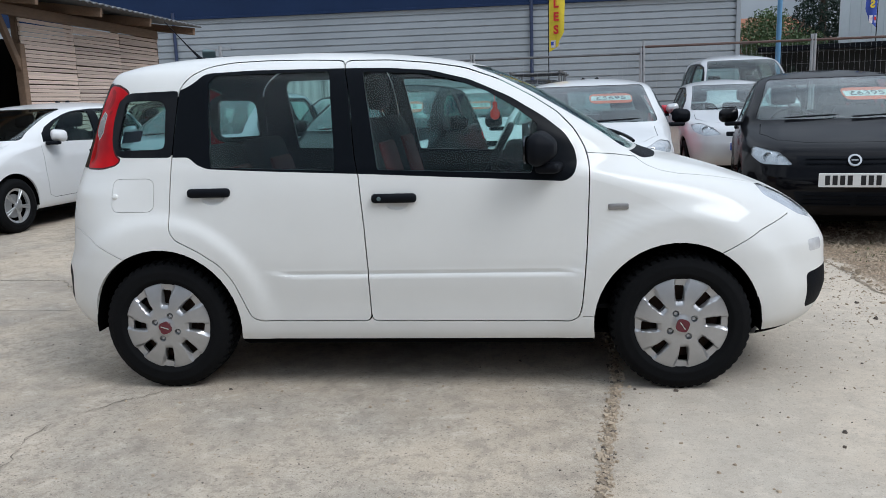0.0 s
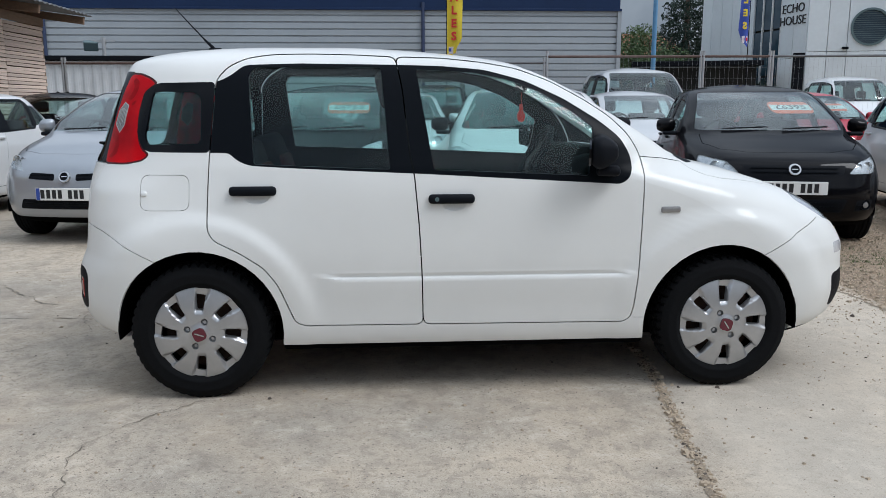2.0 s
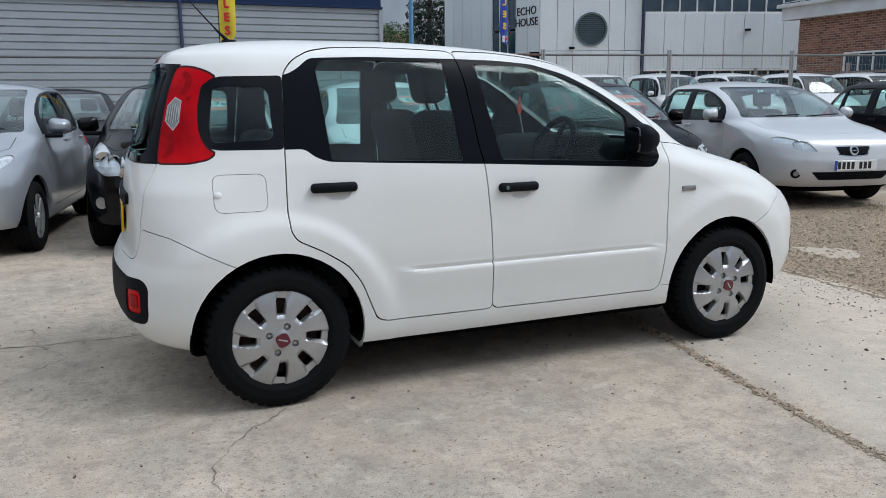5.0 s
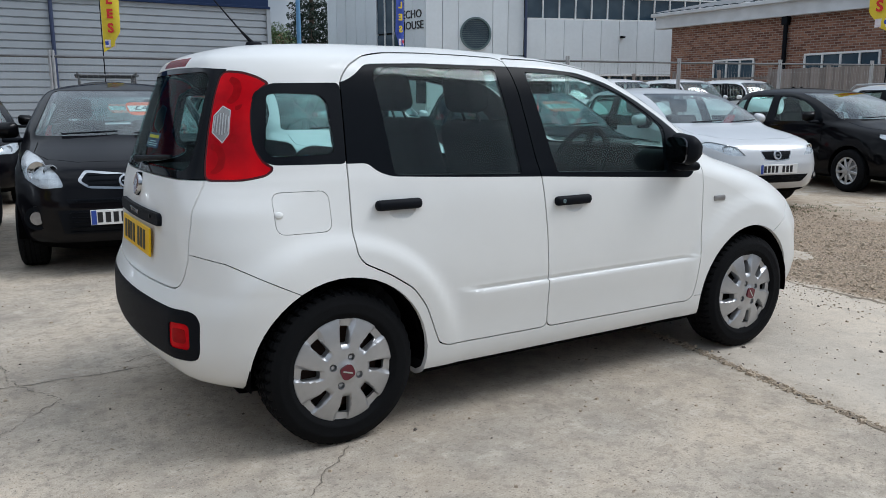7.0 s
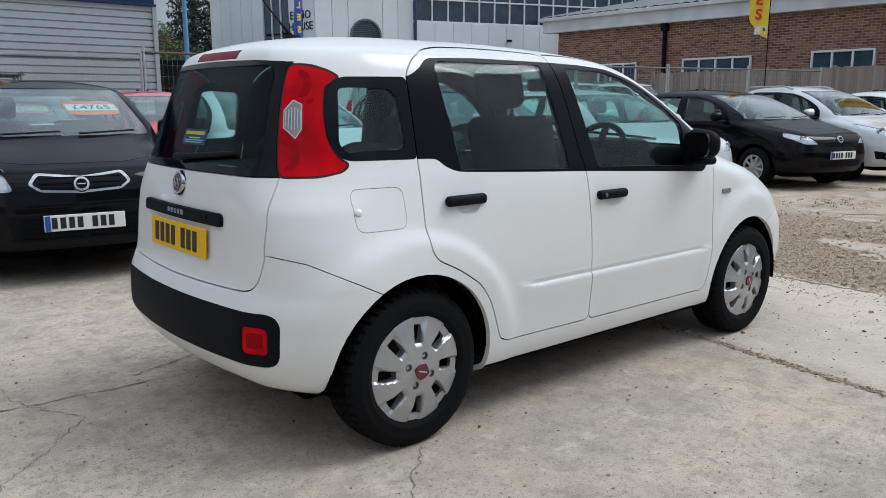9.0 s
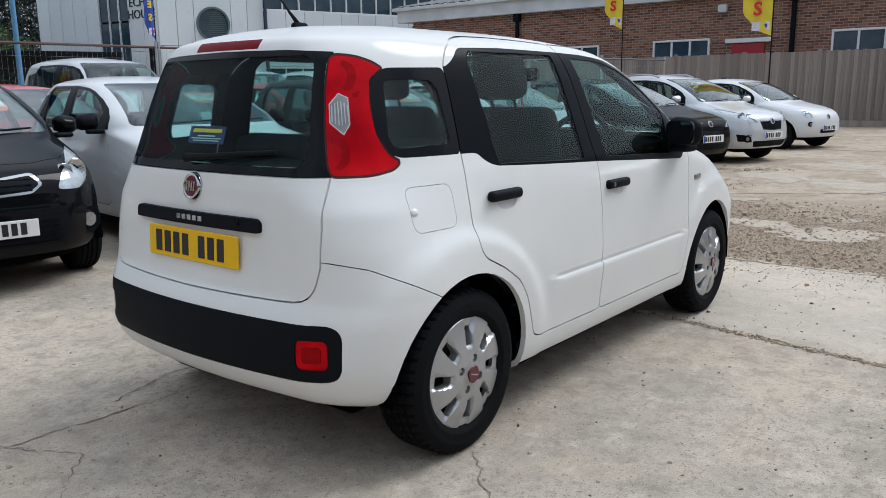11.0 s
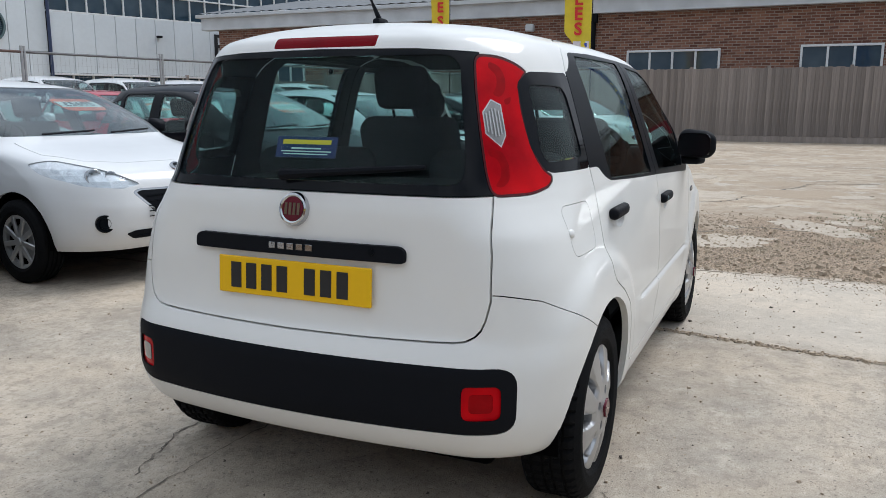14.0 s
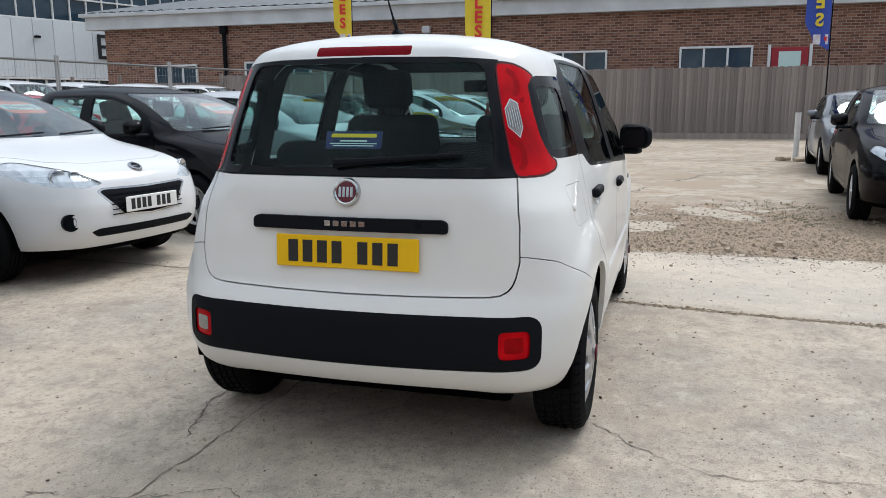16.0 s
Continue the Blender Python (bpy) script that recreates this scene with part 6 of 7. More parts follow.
def brick_window(y0, y1, z0, z1, lights):
    w = part("window", box((0.06, y1 - y0, z1 - z0), (-0.02, (y0 + y1) / 2, (z0 + z1) / 2)), M_WINDOW, brick, "white-framed window")
    for k in range(lights + 1):
        y = y0 + (y1 - y0) * k / lights
        part("window_bar", box((0.10, 0.08, z1 - z0 + 0.08), (-0.06, y, (z0 + z1) / 2), 0.01, seg=1), M_FRAME, w)
    for z in (z0, z1):
        part("window_rail", box((0.10, y1 - y0 + 0.08, 0.08), (-0.065, (y0 + y1) / 2, z), 0.01, seg=1), M_FRAME, w)


for y0, y1, nl in ((-3.65, -1.13, 3), (1.62, 4.95, 4), (9.37, 11.62, 3), (14.12, 17.24, 4), (19.7, 21.84, 3)):
    brick_window(y0, y1, 2.05, 3.25 - 0.011 * (y0 + 3.6), nl)
red = part("workshop_door", box((0.08, 1.25, 3.2), (-0.03, -4.95, 1.6), 0.02), M_DOORRED, brick, "dark red door")
part("door_frame", box((0.12, 0.10, 3.3), (-0.04, -4.25, 1.65)), M_FRAME, red)
part("door_frame", box((0.12, 0.10, 3.3), (-0.04, -5.65, 1.65)), M_FRAME, red)
part("door_pane", box((0.02, 0.75, 0.6), (-0.08, -4.95, 2.75)), M_TEAL, red)
r2 = part("workshop_door", box((0.08, 1.25, 2.9), (-0.03, 7.9, 1.45), 0.02), M_DOORRED, brick)
part("door_lintel", box((0.12, 1.7, 0.16), (-0.05, 7.9, 3.0), 0.02), M_FRAME, r2)
for y in (6.3, -8.6, 18.2):
    part("brick_downpipe", tube(bmesh.new(), (-0.12, y, 0), (-0.12, y, 4.7), 0.09, 12), M_TRIM, brick, smooth=True)
    part("hopper", box((0.25, 0.3, 0.4), (-0.14, y, 4.5), 0.04), M_TRIM, brick)
for y in (8.85,):
    part("wall_lamp", box((0.25, 0.35, 0.30), (-0.2, y, 4.2), 0.06), M_FASCIA, brick)

# timber shed with slatted walls
shed = structure("slatted_shed", "open-sided shed of pale weathered timber slats under a sheet roof", category="shed")
SX, SY0, SY1, SZ = -6.0, 7.7, 12.4, 2.84
shed.matrix_world = pose(SX, 0, 0)
for y in (SY0 + 0.05, 9.2, 10.8, SY1 - 0.05):
    part("post", box((0.10, 0.10, SZ), (-0.07, y, SZ / 2), 0.008, seg=1), M_BEAM, shed)
part("top_beam", box((0.06, SY1 - 4.4, 0.16), (0.035, (SY1 + 4.4) / 2, SZ - 0.02), 0.01, seg=1), M_BEAM, shed)
part("door_brace", box((0.08, 0.10, 1.1), (0, 0, 0), 0.01, m=pose(0.0, SY0 - 0.22, SZ - 0.55, 28, 0, 0), seg=1), M_BEAM, shed)
part("door_post", box((0.12, 0.12, SZ - 0.5), (0.0, SY0 - 0.02, (SZ - 0.5) / 2), 0.01, seg=1), M_BEAM, shed)
part("door_post", box((0.12, 0.12, SZ), (0.0, 4.5, SZ / 2), 0.01, seg=1), M_BEAM, shed)
# shade inside the open shed is painted as this wall's black
part("back_wall", box((0.1, SY1 - 4.4, SZ), (-3.2, (SY1 + 4.4) / 2, SZ / 2)), M_SHADE, shed)
part("end_wall", box((3.2, 0.06, SZ), (-1.6, SY1 + 0.04, SZ / 2)), M_BEAM, shed)
part("near_wall", box((3.2, 0.06, SZ), (-1.6, 4.4, SZ / 2)), M_BEAM, shed)
bm = bmesh.new()
rv = []
for k in range(91):
    y = 4.0 + (SY1 + 0.7 - 4.0) * k / 90
    lift = 0.012 * (1 if k % 2 else -1)
    rv.append((bm.verts.new((0.75, y, SZ + 0.17 + lift)), bm.verts.new((-3.6, y, SZ + 0.75 + lift))))
for a, b in zip(rv, rv[1:]):
    bm.faces.new((a[0], b[0], b[1], a[1]))
ex = bmesh.ops.extrude_face_region(bm, geom=list(bm.faces))
bmesh.ops.translate(bm, verts=[v for v in ex["geom"] if isinstance(v, bmesh.types.BMVert)], vec=(0, 0, 0.02))
bmesh.ops.recalc_face_normals(bm, faces=bm.faces)
part("sheet_roof", bm, M_ROOF, shed, "grey corrugated sheet roof")
for y in (5.4, 7.2, 9.0, 10.8, SY1 + 0.45):
    part("rafter", box((4.2, 0.07, 0.15), (0, 0, 0), 0.008, m=pose(-1.4, y, SZ + 0.34, 0, 7.6, 0), seg=1), M_BEAM, shed)

# steel mesh fence along the back of the yard
fence = structure("mesh_fence", "steel mesh fence panels with a rusty top rail", category="fence")


def mesh_panel(x0, y0, x1, y1, h=2.2):
    p = new("fence_panel")
    p.parent = fence
    L = math.hypot(x1 - x0, y1 - y0)
    p.matrix_basis = pose(x0, y0, 0, 0, 0, math.degrees(math.atan2(y1 - y0, x1 - x0)))
    for x in (0.03, L - 0.03):
        part("post", tube(bmesh.new(), (x, 0, 0), (x, 0, h + 0.12), 0.03, 8), M_STEEL, p, smooth=True)
    part("top_rail", tube(bmesh.new(), (0, 0, h), (L, 0, h), 0.026, 8), M_RUSTRAIL if 4 < x0 < 9 or x0 < -6 else M_POLE, p, smooth=True)
    part("bottom_rail", tube(bmesh.new(), (0, 0, 0.15), (L, 0, 0.15), 0.02, 8), M_STEEL, p, smooth=True)
    bm = bmesh.new()
    for k in range(1, int(L / 0.10)):
        rbox(bm, (k * 0.10, 0, h / 2 + 0.07), (0.0022, 0.0022, h - 0.15))
    for k in range(1, 9):
        rbox(bm, (L / 2, 0.004, 0.15 + k * (h - 0.15) / 9), (L, 0.0022, 0.0022))
    tagged(part("mesh_wires", bm, M_STEEL, p), kind="stuff")


fpts = [(-9.6, 14.0), (-6.2, 13.9), (-2.8, 13.8), (0.6, 13.6), (4.2, 13.4), (7.6, 13.2), (9.1, 13.1), (12.4, 12.6), (15.8, 12.0), (19.0, 11.2), (22.0, 10.3), (25.2, 9.5)]
for a, b in zip(fpts, fpts[1:]):
    mesh_panel(*a, *b, h=2.12 if a[0] < 4 else 2.25)

# closeboard fence in front of the workshop
board_fence = structure("board_fence", "tall grey weathered closeboard fence", category="fence")
board_fence.matrix_world = pose(26.0, 0, 0)
for k in range(20):
    y = -22.0 + 2.42 * k
    part("fence_post", box((0.12, 0.11, 2.46), (0.06, y, 1.23), 0.01, seg=1), M_FENCE, board_fence)
for z in (0.5, 1.3, 2.1):
    part("fence_rail", box((0.06, 47, 0.09), (0.09, 1, z)), M_FENCE, board_fence)
part("gravel_board", box((0.05, 47, 0.20), (-0.005, 1, 0.10), 0.005, seg=1), M_FENCE, board_fence)


# ---- cars ----
hero_car()


def at_nose(spec, x, y, heading):
    h = radians(heading)
    return pose(x - math.cos(h) * spec["nose"], y - math.sin(h) * spec["nose"], 0, 0, 0, heading)


def mir(poly):
    return poly + [(-y, z) for y, z in poly[::-1]]


HATCH_I = variant(blunt=0.35, rear=-0.50, top=1.30, cowl=2.22, nose=3.02, belt=0.97, roof=1.46, width=0.80, slant=0.14, base=2.34)
parked_car("hatchback_car", "pale silver small hatchback with a split slim grille", HATCH_I, M_SILVER, at_nose(HATCH_I, -2.06, 3.10, -99), "seven", grille=[mir([(0.10, 0.585), (0.36, 0.60), (0.33, 0.655), (0.10, 0.645)])[:4], [(-0.10, 0.585), (-0.36, 0.60), (-0.33, 0.655), (-0.10, 0.645)], mir([(0.46, 0.33), (0.42, 0.42)])], lamps=[[(0.40, 0.66), (0.60, 0.69), (0.70, 0.80), (0.66, 0.84), (0.48, 0.75)]], badge_z=0.62, plate_z=0.47)
HATCH_A = variant(rear=-0.52, top=1.28, cowl=2.26, nose=3.08, belt=0.98, roof=1.465, width=0.80, slant=0.12, base=2.385)
parked_car("hatchback_car", "black small hatchback with a chrome-rimmed mesh grille", HATCH_A, M_GREYBLACK, at_nose(HATCH_A, -0.08, 2.84, -99), "seven", chrome=[mir([(0.0, 0.640), (0.26, 0.655), (0.335, 0.71), (0.28, 0.785), (0.0, 0.755)])], grille=[mir([(0.0, 0.658), (0.25, 0.672), (0.31, 0.71), (0.265, 0.768), (0.0, 0.738)]), mir([(0.40, 0.55), (0.42, 0.58)]), mir([(0.44, 0.32), (0.48, 0.50)])], lamps=[[(0.42, 0.665), (0.58, 0.655), (0.70, 0.72), (0.745, 0.84), (0.71, 0.915), (0.60, 0.875), (0.46, 0.76)]], fogs=[(0.62, 0.44, 0.088)], badge_z=0.70, plate_z=0.445, price="£4765", price_at=(0.35, 0.55), mirror=M_BLACKP)
HATCH_B = variant(rear=-0.62, top=1.35, cowl=2.36, nose=3.34, belt=0.98, roof=1.46, width=0.86, slant=0.16, base=2.54)
parked_car("hatchback_car", "white hatchback with slanted clear headlamps and a low dark grille", HATCH_B, M_WHITE2, at_nose(HATCH_B, 2.10, 2.72, -97), "nine", chrome=[mir([(0.0, 0.445), (0.27, 0.465), (0.45, 0.65), (0.40, 0.672), (0.0, 0.665)])], grille=[mir([(0.0, 0.46), (0.255, 0.48), (0.42, 0.648), (0.38, 0.658), (0.0, 0.65)]), mir([(0.46, 0.33), (0.52, 0.37), (0.46, 0.39)])], lamps=[[(0.37, 0.70), (0.50, 0.675), (0.70, 0.70), (0.80, 0.76), (0.80, 0.84), (0.70, 0.865), (0.52, 0.785)]], fogs=[(0.64, 0.45, 0.06)], fog_glass=False, band=False, badge_z=0.79, plate_z=0.54, price="£5695", price_at=(0.30, 0.6), mirror=M_TRIM)
HATCH_C = variant(rear=-0.62, top=1.35, cowl=2.32, nose=3.28, belt=0.97, roof=1.46, width=0.84, slant=0.14, base=2.47)
parked_car("hatchback_car", "black hatchback with a slim grille and a round chrome badge", HATCH_C, M_GREYBLACK, at_nose(HATCH_C, 4.24, 2.40, -103), "five", grille=[mir([(0.40, 0.655), (0.42, 0.73)]), mir([(0.40, 0.33), (0.44, 0.45)]), [(0.50, 0.34), (0.68, 0.36), (0.68, 0.44), (0.52, 0.44)], [(-0.50, 0.34), (-0.68, 0.36), (-0.68, 0.44), (-0.52, 0.44)]], lamps=[[(0.44, 0.66), (0.68, 0.66), (0.76, 0.72), (0.74, 0.80), (0.54, 0.76)]], fogs=[(0.60, 0.40, 0.045)], badge_z=0.695, plate_z=0.545, band=False, price="£6395", price_at=(0.35, 0.55), mirror=M_BLACKP)
HATCH_D = variant(rear=-0.64, top=1.36, cowl=2.34, nose=3.32, belt=0.96, roof=1.445, width=0.845, slant=0.18, base=2.47)
parked_car("hatchback_car", "pale silver hatchback with a small black mesh grille", HATCH_D, M_SILVER2, at_nose(HATCH_D, 6.90, 2.38, -103), "five", chrome=[mir([(0.0, 0.575), (0.17, 0.585), (0.225, 0.70), (0.0, 0.705)])], grille=[mir([(0.0, 0.59), (0.155, 0.60), (0.205, 0.69), (0.0, 0.69)]), mir([(0.38, 0.33), (0.48, 0.42)])], lamps=[[(0.40, 0.64), (0.60, 0.65), (0.76, 0.76), (0.70, 0.80), (0.50, 0.74)]], fogs=[(0.62, 0.40, 0.05)], badge_z=0.645, plate_z=0.49)
HATCH_E = variant(rear=-0.62, top=1.38, cowl=2.42, nose=3.40, belt=0.97, roof=1.455, width=0.86, slant=0.2, base=2.57)
parked_car("hatchback_car", "glossy black hatchback on silver wheels", HATCH_E, M_BLACKP, at_nose(HATCH_E, 10.02, 2.08, -104), "nine", grille=[mir([(0.34, 0.62), (0.36, 0.70)]), mir([(0.42, 0.33), (0.46, 0.42)])], lamps=[[(0.40, 0.66), (0.62, 0.66), (0.76, 0.76), (0.72, 0.82), (0.52, 0.76)]], badge_z=0.72, plate_z=0.50)
HATCH_F = variant(rear=-0.50, top=1.28, cowl=2.24, nose=3.10, belt=1.0, roof=1.53, width=0.80, slant=0.16, base=2.375)
parked_car("hatchback_car", "silver small hatchback with roof rails and long headlamps", HATCH_F, M_SILVER2, at_nose(HATCH_F, 12.02, 1.78, -105), "five", chrome=[mir([(0.0, 0.55), (0.27, 0.56), (0.33, 0.72), (0.0, 0.73)])], grille=[mir([(0.0, 0.565), (0.255, 0.575), (0.31, 0.70), (0.0, 0.71)]), mir([(0.44, 0.28), (0.48, 0.38)]), [(0.50, 0.36), (0.68, 0.38), (0.70, 0.50), (0.54, 0.46)], [(-0.50, 0.36), (-0.68, 0.38), (-0.70, 0.50), (-0.54, 0.46)]], lamps=[[(0.36, 0.68), (0.56, 0.68), (0.72, 0.84), (0.70, 0.92), (0.56, 0.84)]], fogs=[(0.58, 0.42, 0.06)], badge_z=0.70, plate_z=0.47, rails=True)
HATCH_G = variant(blunt=0.6, rear=-0.52, top=1.15, cowl=2.05, nose=2.95, belt=0.96, roof=1.47, width=0.80, slant=0.22, base=2.30)
parked_car("hatchback_car", "white rounded three-door hatchback with round headlamps", HATCH_G, M_WHITE2, at_nose(HATCH_G, 15.72, 1.76, -105), "five", grille=[mir([(0.28, 0.33), (0.30, 0.41)])], lamps=[[(0.50, 0.64), (0.60, 0.64), (0.64, 0.70), (0.62, 0.77), (0.54, 0.78), (0.49, 0.72)]], fogs=[(0.56, 0.52, 0.05)], badge_z=0.66, plate_z=0.44, doors=1)
HATCH_H = variant(rear=-0.64, top=1.32, cowl=2.34, nose=3.32, belt=0.96, roof=1.41, width=0.845, slant=0.2, base=2.47)
parked_car("hatchback_car", "glossy white three-door hatchback on silver alloy wheels", HATCH_H, M_WHITE2, at_nose(HATCH_H, -4.75, 3.20, -97), "five", grille=[mir([(0.28, 0.40), (0.36, 0.70)])], lamps=[[(0.42, 0.64), (0.62, 0.64), (0.74, 0.72), (0.70, 0.76), (0.50, 0.74)]], badge_z=0.66, plate_z=0.48, doors=1)
# second row
VAN_LOW = variant(rear=-0.8, top=1.7, cowl=2.45, nose=3.25, belt=1.12, roof=1.74, width=0.88, slant=0.0, base=2.7)
rack_van = parked_car("van", "dark van with a steel roof rack behind the mesh fence", VAN_LOW, M_GREYBLACK, at_nose(VAN_LOW, 1.75, 14.6, -98), "seven", grille=[mir([(0.40, 0.62), (0.44, 0.74)])], lamps=[[(0.52, 0.70), (0.72, 0.72), (0.80, 0.86), (0.62, 0.84)]], kind_cat="van", group="vans behind the fence")
rack = part("roof_rack", sweep([(1.6, -0.62, 1.90), (-0.5, -0.62, 1.90)], 0.025), M_POLE, rack_van, "grey steel roof rack")
part("rack_rail", sweep([(1.6, 0.62, 1.90), (-0.5, 0.62, 1.90)], 0.025), M_POLE, rack)
for x in (1.5, 0.8, 0.1, -0.45):
    part("rack_bar", sweep([(x, -0.68, 1.86), (x, 0.68, 1.86)], 0.022), M_POLE, rack)
    for y in (-0.60, 0.60):
        part("rack_foot", sweep([(x, y, 1.58), (x, y, 1.90)], 0.018), M_POLE, rack)
parked_car("hatchback_car", "silver hatchback parked behind the front row", HATCH_I, M_SILVER2, at_nose(HATCH_I, 0.95, 7.3, -90), "seven", grille=[mir([(0.40, 0.60), (0.40, 0.68)])], lamps=[[(0.40, 0.66), (0.60, 0.69), (0.70, 0.80), (0.66, 0.84), (0.48, 0.75)]], price="£2795", price_at=(0.0, 0.5))
parked_car("hatchback_car", "red hatchback parked behind the front row", HATCH_D, M_RED, at_nose(HATCH_D, 2.95, 7.2, -90), "five", grille=[mir([(0.30, 0.58), (0.34, 0.70)])], lamps=[[(0.40, 0.64), (0.60, 0.65), (0.76, 0.76), (0.70, 0.80), (0.50, 0.74)]])
parked_car("hatchback_car", "grey silver hatchback parked behind the front row", HATCH_A, M_SILVER2, at_nose(HATCH_A, 4.75, 7.2, -94), "seven", grille=[mir([(0.30, 0.66), (0.30, 0.72)])], lamps=[[(0.36, 0.68), (0.56, 0.66), (0.70, 0.72), (0.72, 0.82), (0.60, 0.84), (0.44, 0.76)]])
parked_car("hatchback_car", "red hatchback with a price card in its windscreen", HATCH_I, M_RED, at_nose(HATCH_I, 7.7, 7.4, -95), "seven", grille=[mir([(0.40, 0.60), (0.40, 0.68)])], lamps=[[(0.40, 0.66), (0.60, 0.69), (0.70, 0.80), (0.66, 0.84), (0.48, 0.75)]], price="£57", price_at=(0.3, 0.5))
parked_car("hatchback_car", "dark grey hatchback parked behind the front row", HATCH_C, M_GREYBLACK, at_nose(HATCH_C, -1.2, 7.4, -90), "five", grille=[mir([(0.40, 0.655), (0.42, 0.73)])], lamps=[[(0.44, 0.66), (0.68, 0.66), (0.76, 0.72), (0.74, 0.80), (0.54, 0.76)]])
parked_car("hatchback_car", "dark hatchback parked beside the slatted shed", HATCH_B, M_BLACKP, at_nose(HATCH_B, -4.1, 8.2, -70), "nine", grille=[mir([(0.30, 0.5), (0.38, 0.64)])], lamps=[[(0.34, 0.70), (0.54, 0.69), (0.72, 0.75), (0.76, 0.84), (0.70, 0.86), (0.52, 0.79)]])
SALOON = variant(rear=-0.95, top=1.35, cowl=2.42, nose=3.62, belt=0.98, roof=1.47, width=0.89, slant=0.45, base=2.69)
parked_car("saloon_car", "black saloon parked on broken concrete", SALOON, M_BLACKP, pose(8.95, -4.02, 0, 0, 0, 174.6), "five", grille=[mir([(0.34, 0.60), (0.36, 0.72)])], lamps=[[(0.44, 0.66), (0.68, 0.68), (0.80, 0.76), (0.74, 0.82), (0.54, 0.78)]], mirror=M_BLACKP)
parked_car("hatchback_car", "dark grey hatchback behind the black saloon", HATCH_E, M_GREY, pose(14.6, -4.5, 0, 0, 0, 176), "nine", grille=[mir([(0.34, 0.62), (0.36, 0.70)])], lamps=[[(0.40, 0.66), (0.62, 0.66), (0.76, 0.76), (0.72, 0.82), (0.52, 0.76)]])
VAN = variant(rear=-0.9, top=1.9, cowl=2.60, nose=3.35, belt=1.25, roof=1.98, width=0.92, slant=0.0, base=2.9)
parked_car("van", "grey panel van with a broad windscreen", VAN, M_SILVER2, at_nose(VAN, 5.75, 10.3, -92), "seven", grille=[mir([(0.40, 0.62), (0.44, 0.76)])], lamps=[[(0.52, 0.70), (0.72, 0.72), (0.80, 0.90), (0.62, 0.86)]], kind_cat="van")
for k, (x, y, h) in enumerate(((13.2, 15.6, -100), (15.6, 15.2, -100), (18.0, 14.8, -100), (20.4, 14.2, -100), (22.8, 13.6, -100))):
    v = at_nose(VAN, x, y, h)
    if k == 0:
        first_van = parked_car("van", "white panel van behind the mesh fence", VAN, M_WHITE2, v, "seven", grille=[mir([(0.40, 0.62), (0.44, 0.76)])], lamps=[[(0.52, 0.70), (0.72, 0.72), (0.80, 0.90), (0.62, 0.86)]], kind_cat="van", group="vans behind the fence")
    else:
        copy_thing(first_van, v)


# ---- flags, posts and trees ----
def feather_flag(x, y, mat, ink, text, heading, h=6.0, w=0.50, size=0.36, foot=2.85, through_print=False):
    f = thing("feather_flag", "tall feather flag with SALES lettering on a pole", "flag", "feather flags", m=pose(x, y, 0, 0, 0, heading))
    part("flag_pole", tube(bmesh.new(), (0, 0, 0), (0, 0, h + 0.1), 0.018, 8, 0.008), M_TRIM, f, smooth=True)
    bm = bmesh.new()
    rows = []
    n = 26
    for k in range(n + 1):
        t = k / n
        z = foot + (h - foot) * t
        ww = w * (0.62 + 0.38 * smooth01(0.0, 0.16, t)) * (1 - 0.75 * smooth01(0.72, 1.0, t) ** 1.5)
        rows.append([bm.verts.new((0.02 + ww * j / 8, 0.05 * math.sin(3.1 * t * 2.2 + j * 0.55) * (j / 8), z + (0.16 * (j / 8) * (1 - smooth01(0.0, 0.2, t))) - 0.10 * (j / 8) * smooth01(0.7, 1.0, t))) for j in range(9)])
    for a, b in zip(rows, rows[1:]):
        for j in range(8):
            bm.faces.new((a[j], a[j + 1], b[j + 1], b[j]))
    ex = bmesh.ops.extrude_face_region(bm, geom=list(bm.faces))
    bmesh.ops.translate(bm, verts=[v for v in ex["geom"] if isinstance(v, bmesh.types.BMVert)], vec=(0, 0.006, 0))
    bmesh.ops.recalc_face_normals(bm, faces=bm.faces)
    cloth = part("flag_cloth", bm, mat, f, smooth=True)
    part("flag_print", box((w * 0.60, 0.012, 0.20), (0.02 + w * 0.36, 0.012, foot + 0.22), 0.0), M_FLAGW, cloth)
    part("flag_print", box((0.09, 0.016, 0.10), (0.02 + w * 0.20, 0.012, foot + 0.23), 0.01), M_FLAGB if mat is M_FLAGY else M_FLAGR, cloth)
    for k, ch in enumerate(text[::-1]):
        for turn in (0, 180):
            flip = Matrix.Diagonal((-1 if (turn == 0) == through_print else 1, 1, 1, 1))
            lettering(ch, size, ink, cloth, pose(0.02 + w * 0.48, -0.045 if turn == 0 else 0.055, foot + 0.60 + 0.36 * k, 90, 0, turn) @ flip, "letter", 0.004, bold=0.012)
    return f


feather_flag(2.45, 19.5, M_FLAGY, M_FLAGR, "CAR SALES", -20, w=0.45, size=0.32, foot=2.55)
feather_flag(11.25, 19.1, M_FLAGB, M_FLAGY, "SALES", 180, w=0.28, size=0.26)
feather_flag(18.2, 7.7, M_FLAGY, M_FLAGR, "SALES", 100, through_print=True)
feather_flag(17.6, 3.6, M_FLAGY, M_FLAGR, "SALES", 100, w=0.66, size=0.42, foot=2.45, through_print=True)
feather_flag(15.6, -4.08, M_FLAGB, M_FLAGY, "SALES", 100, foot=2.3)

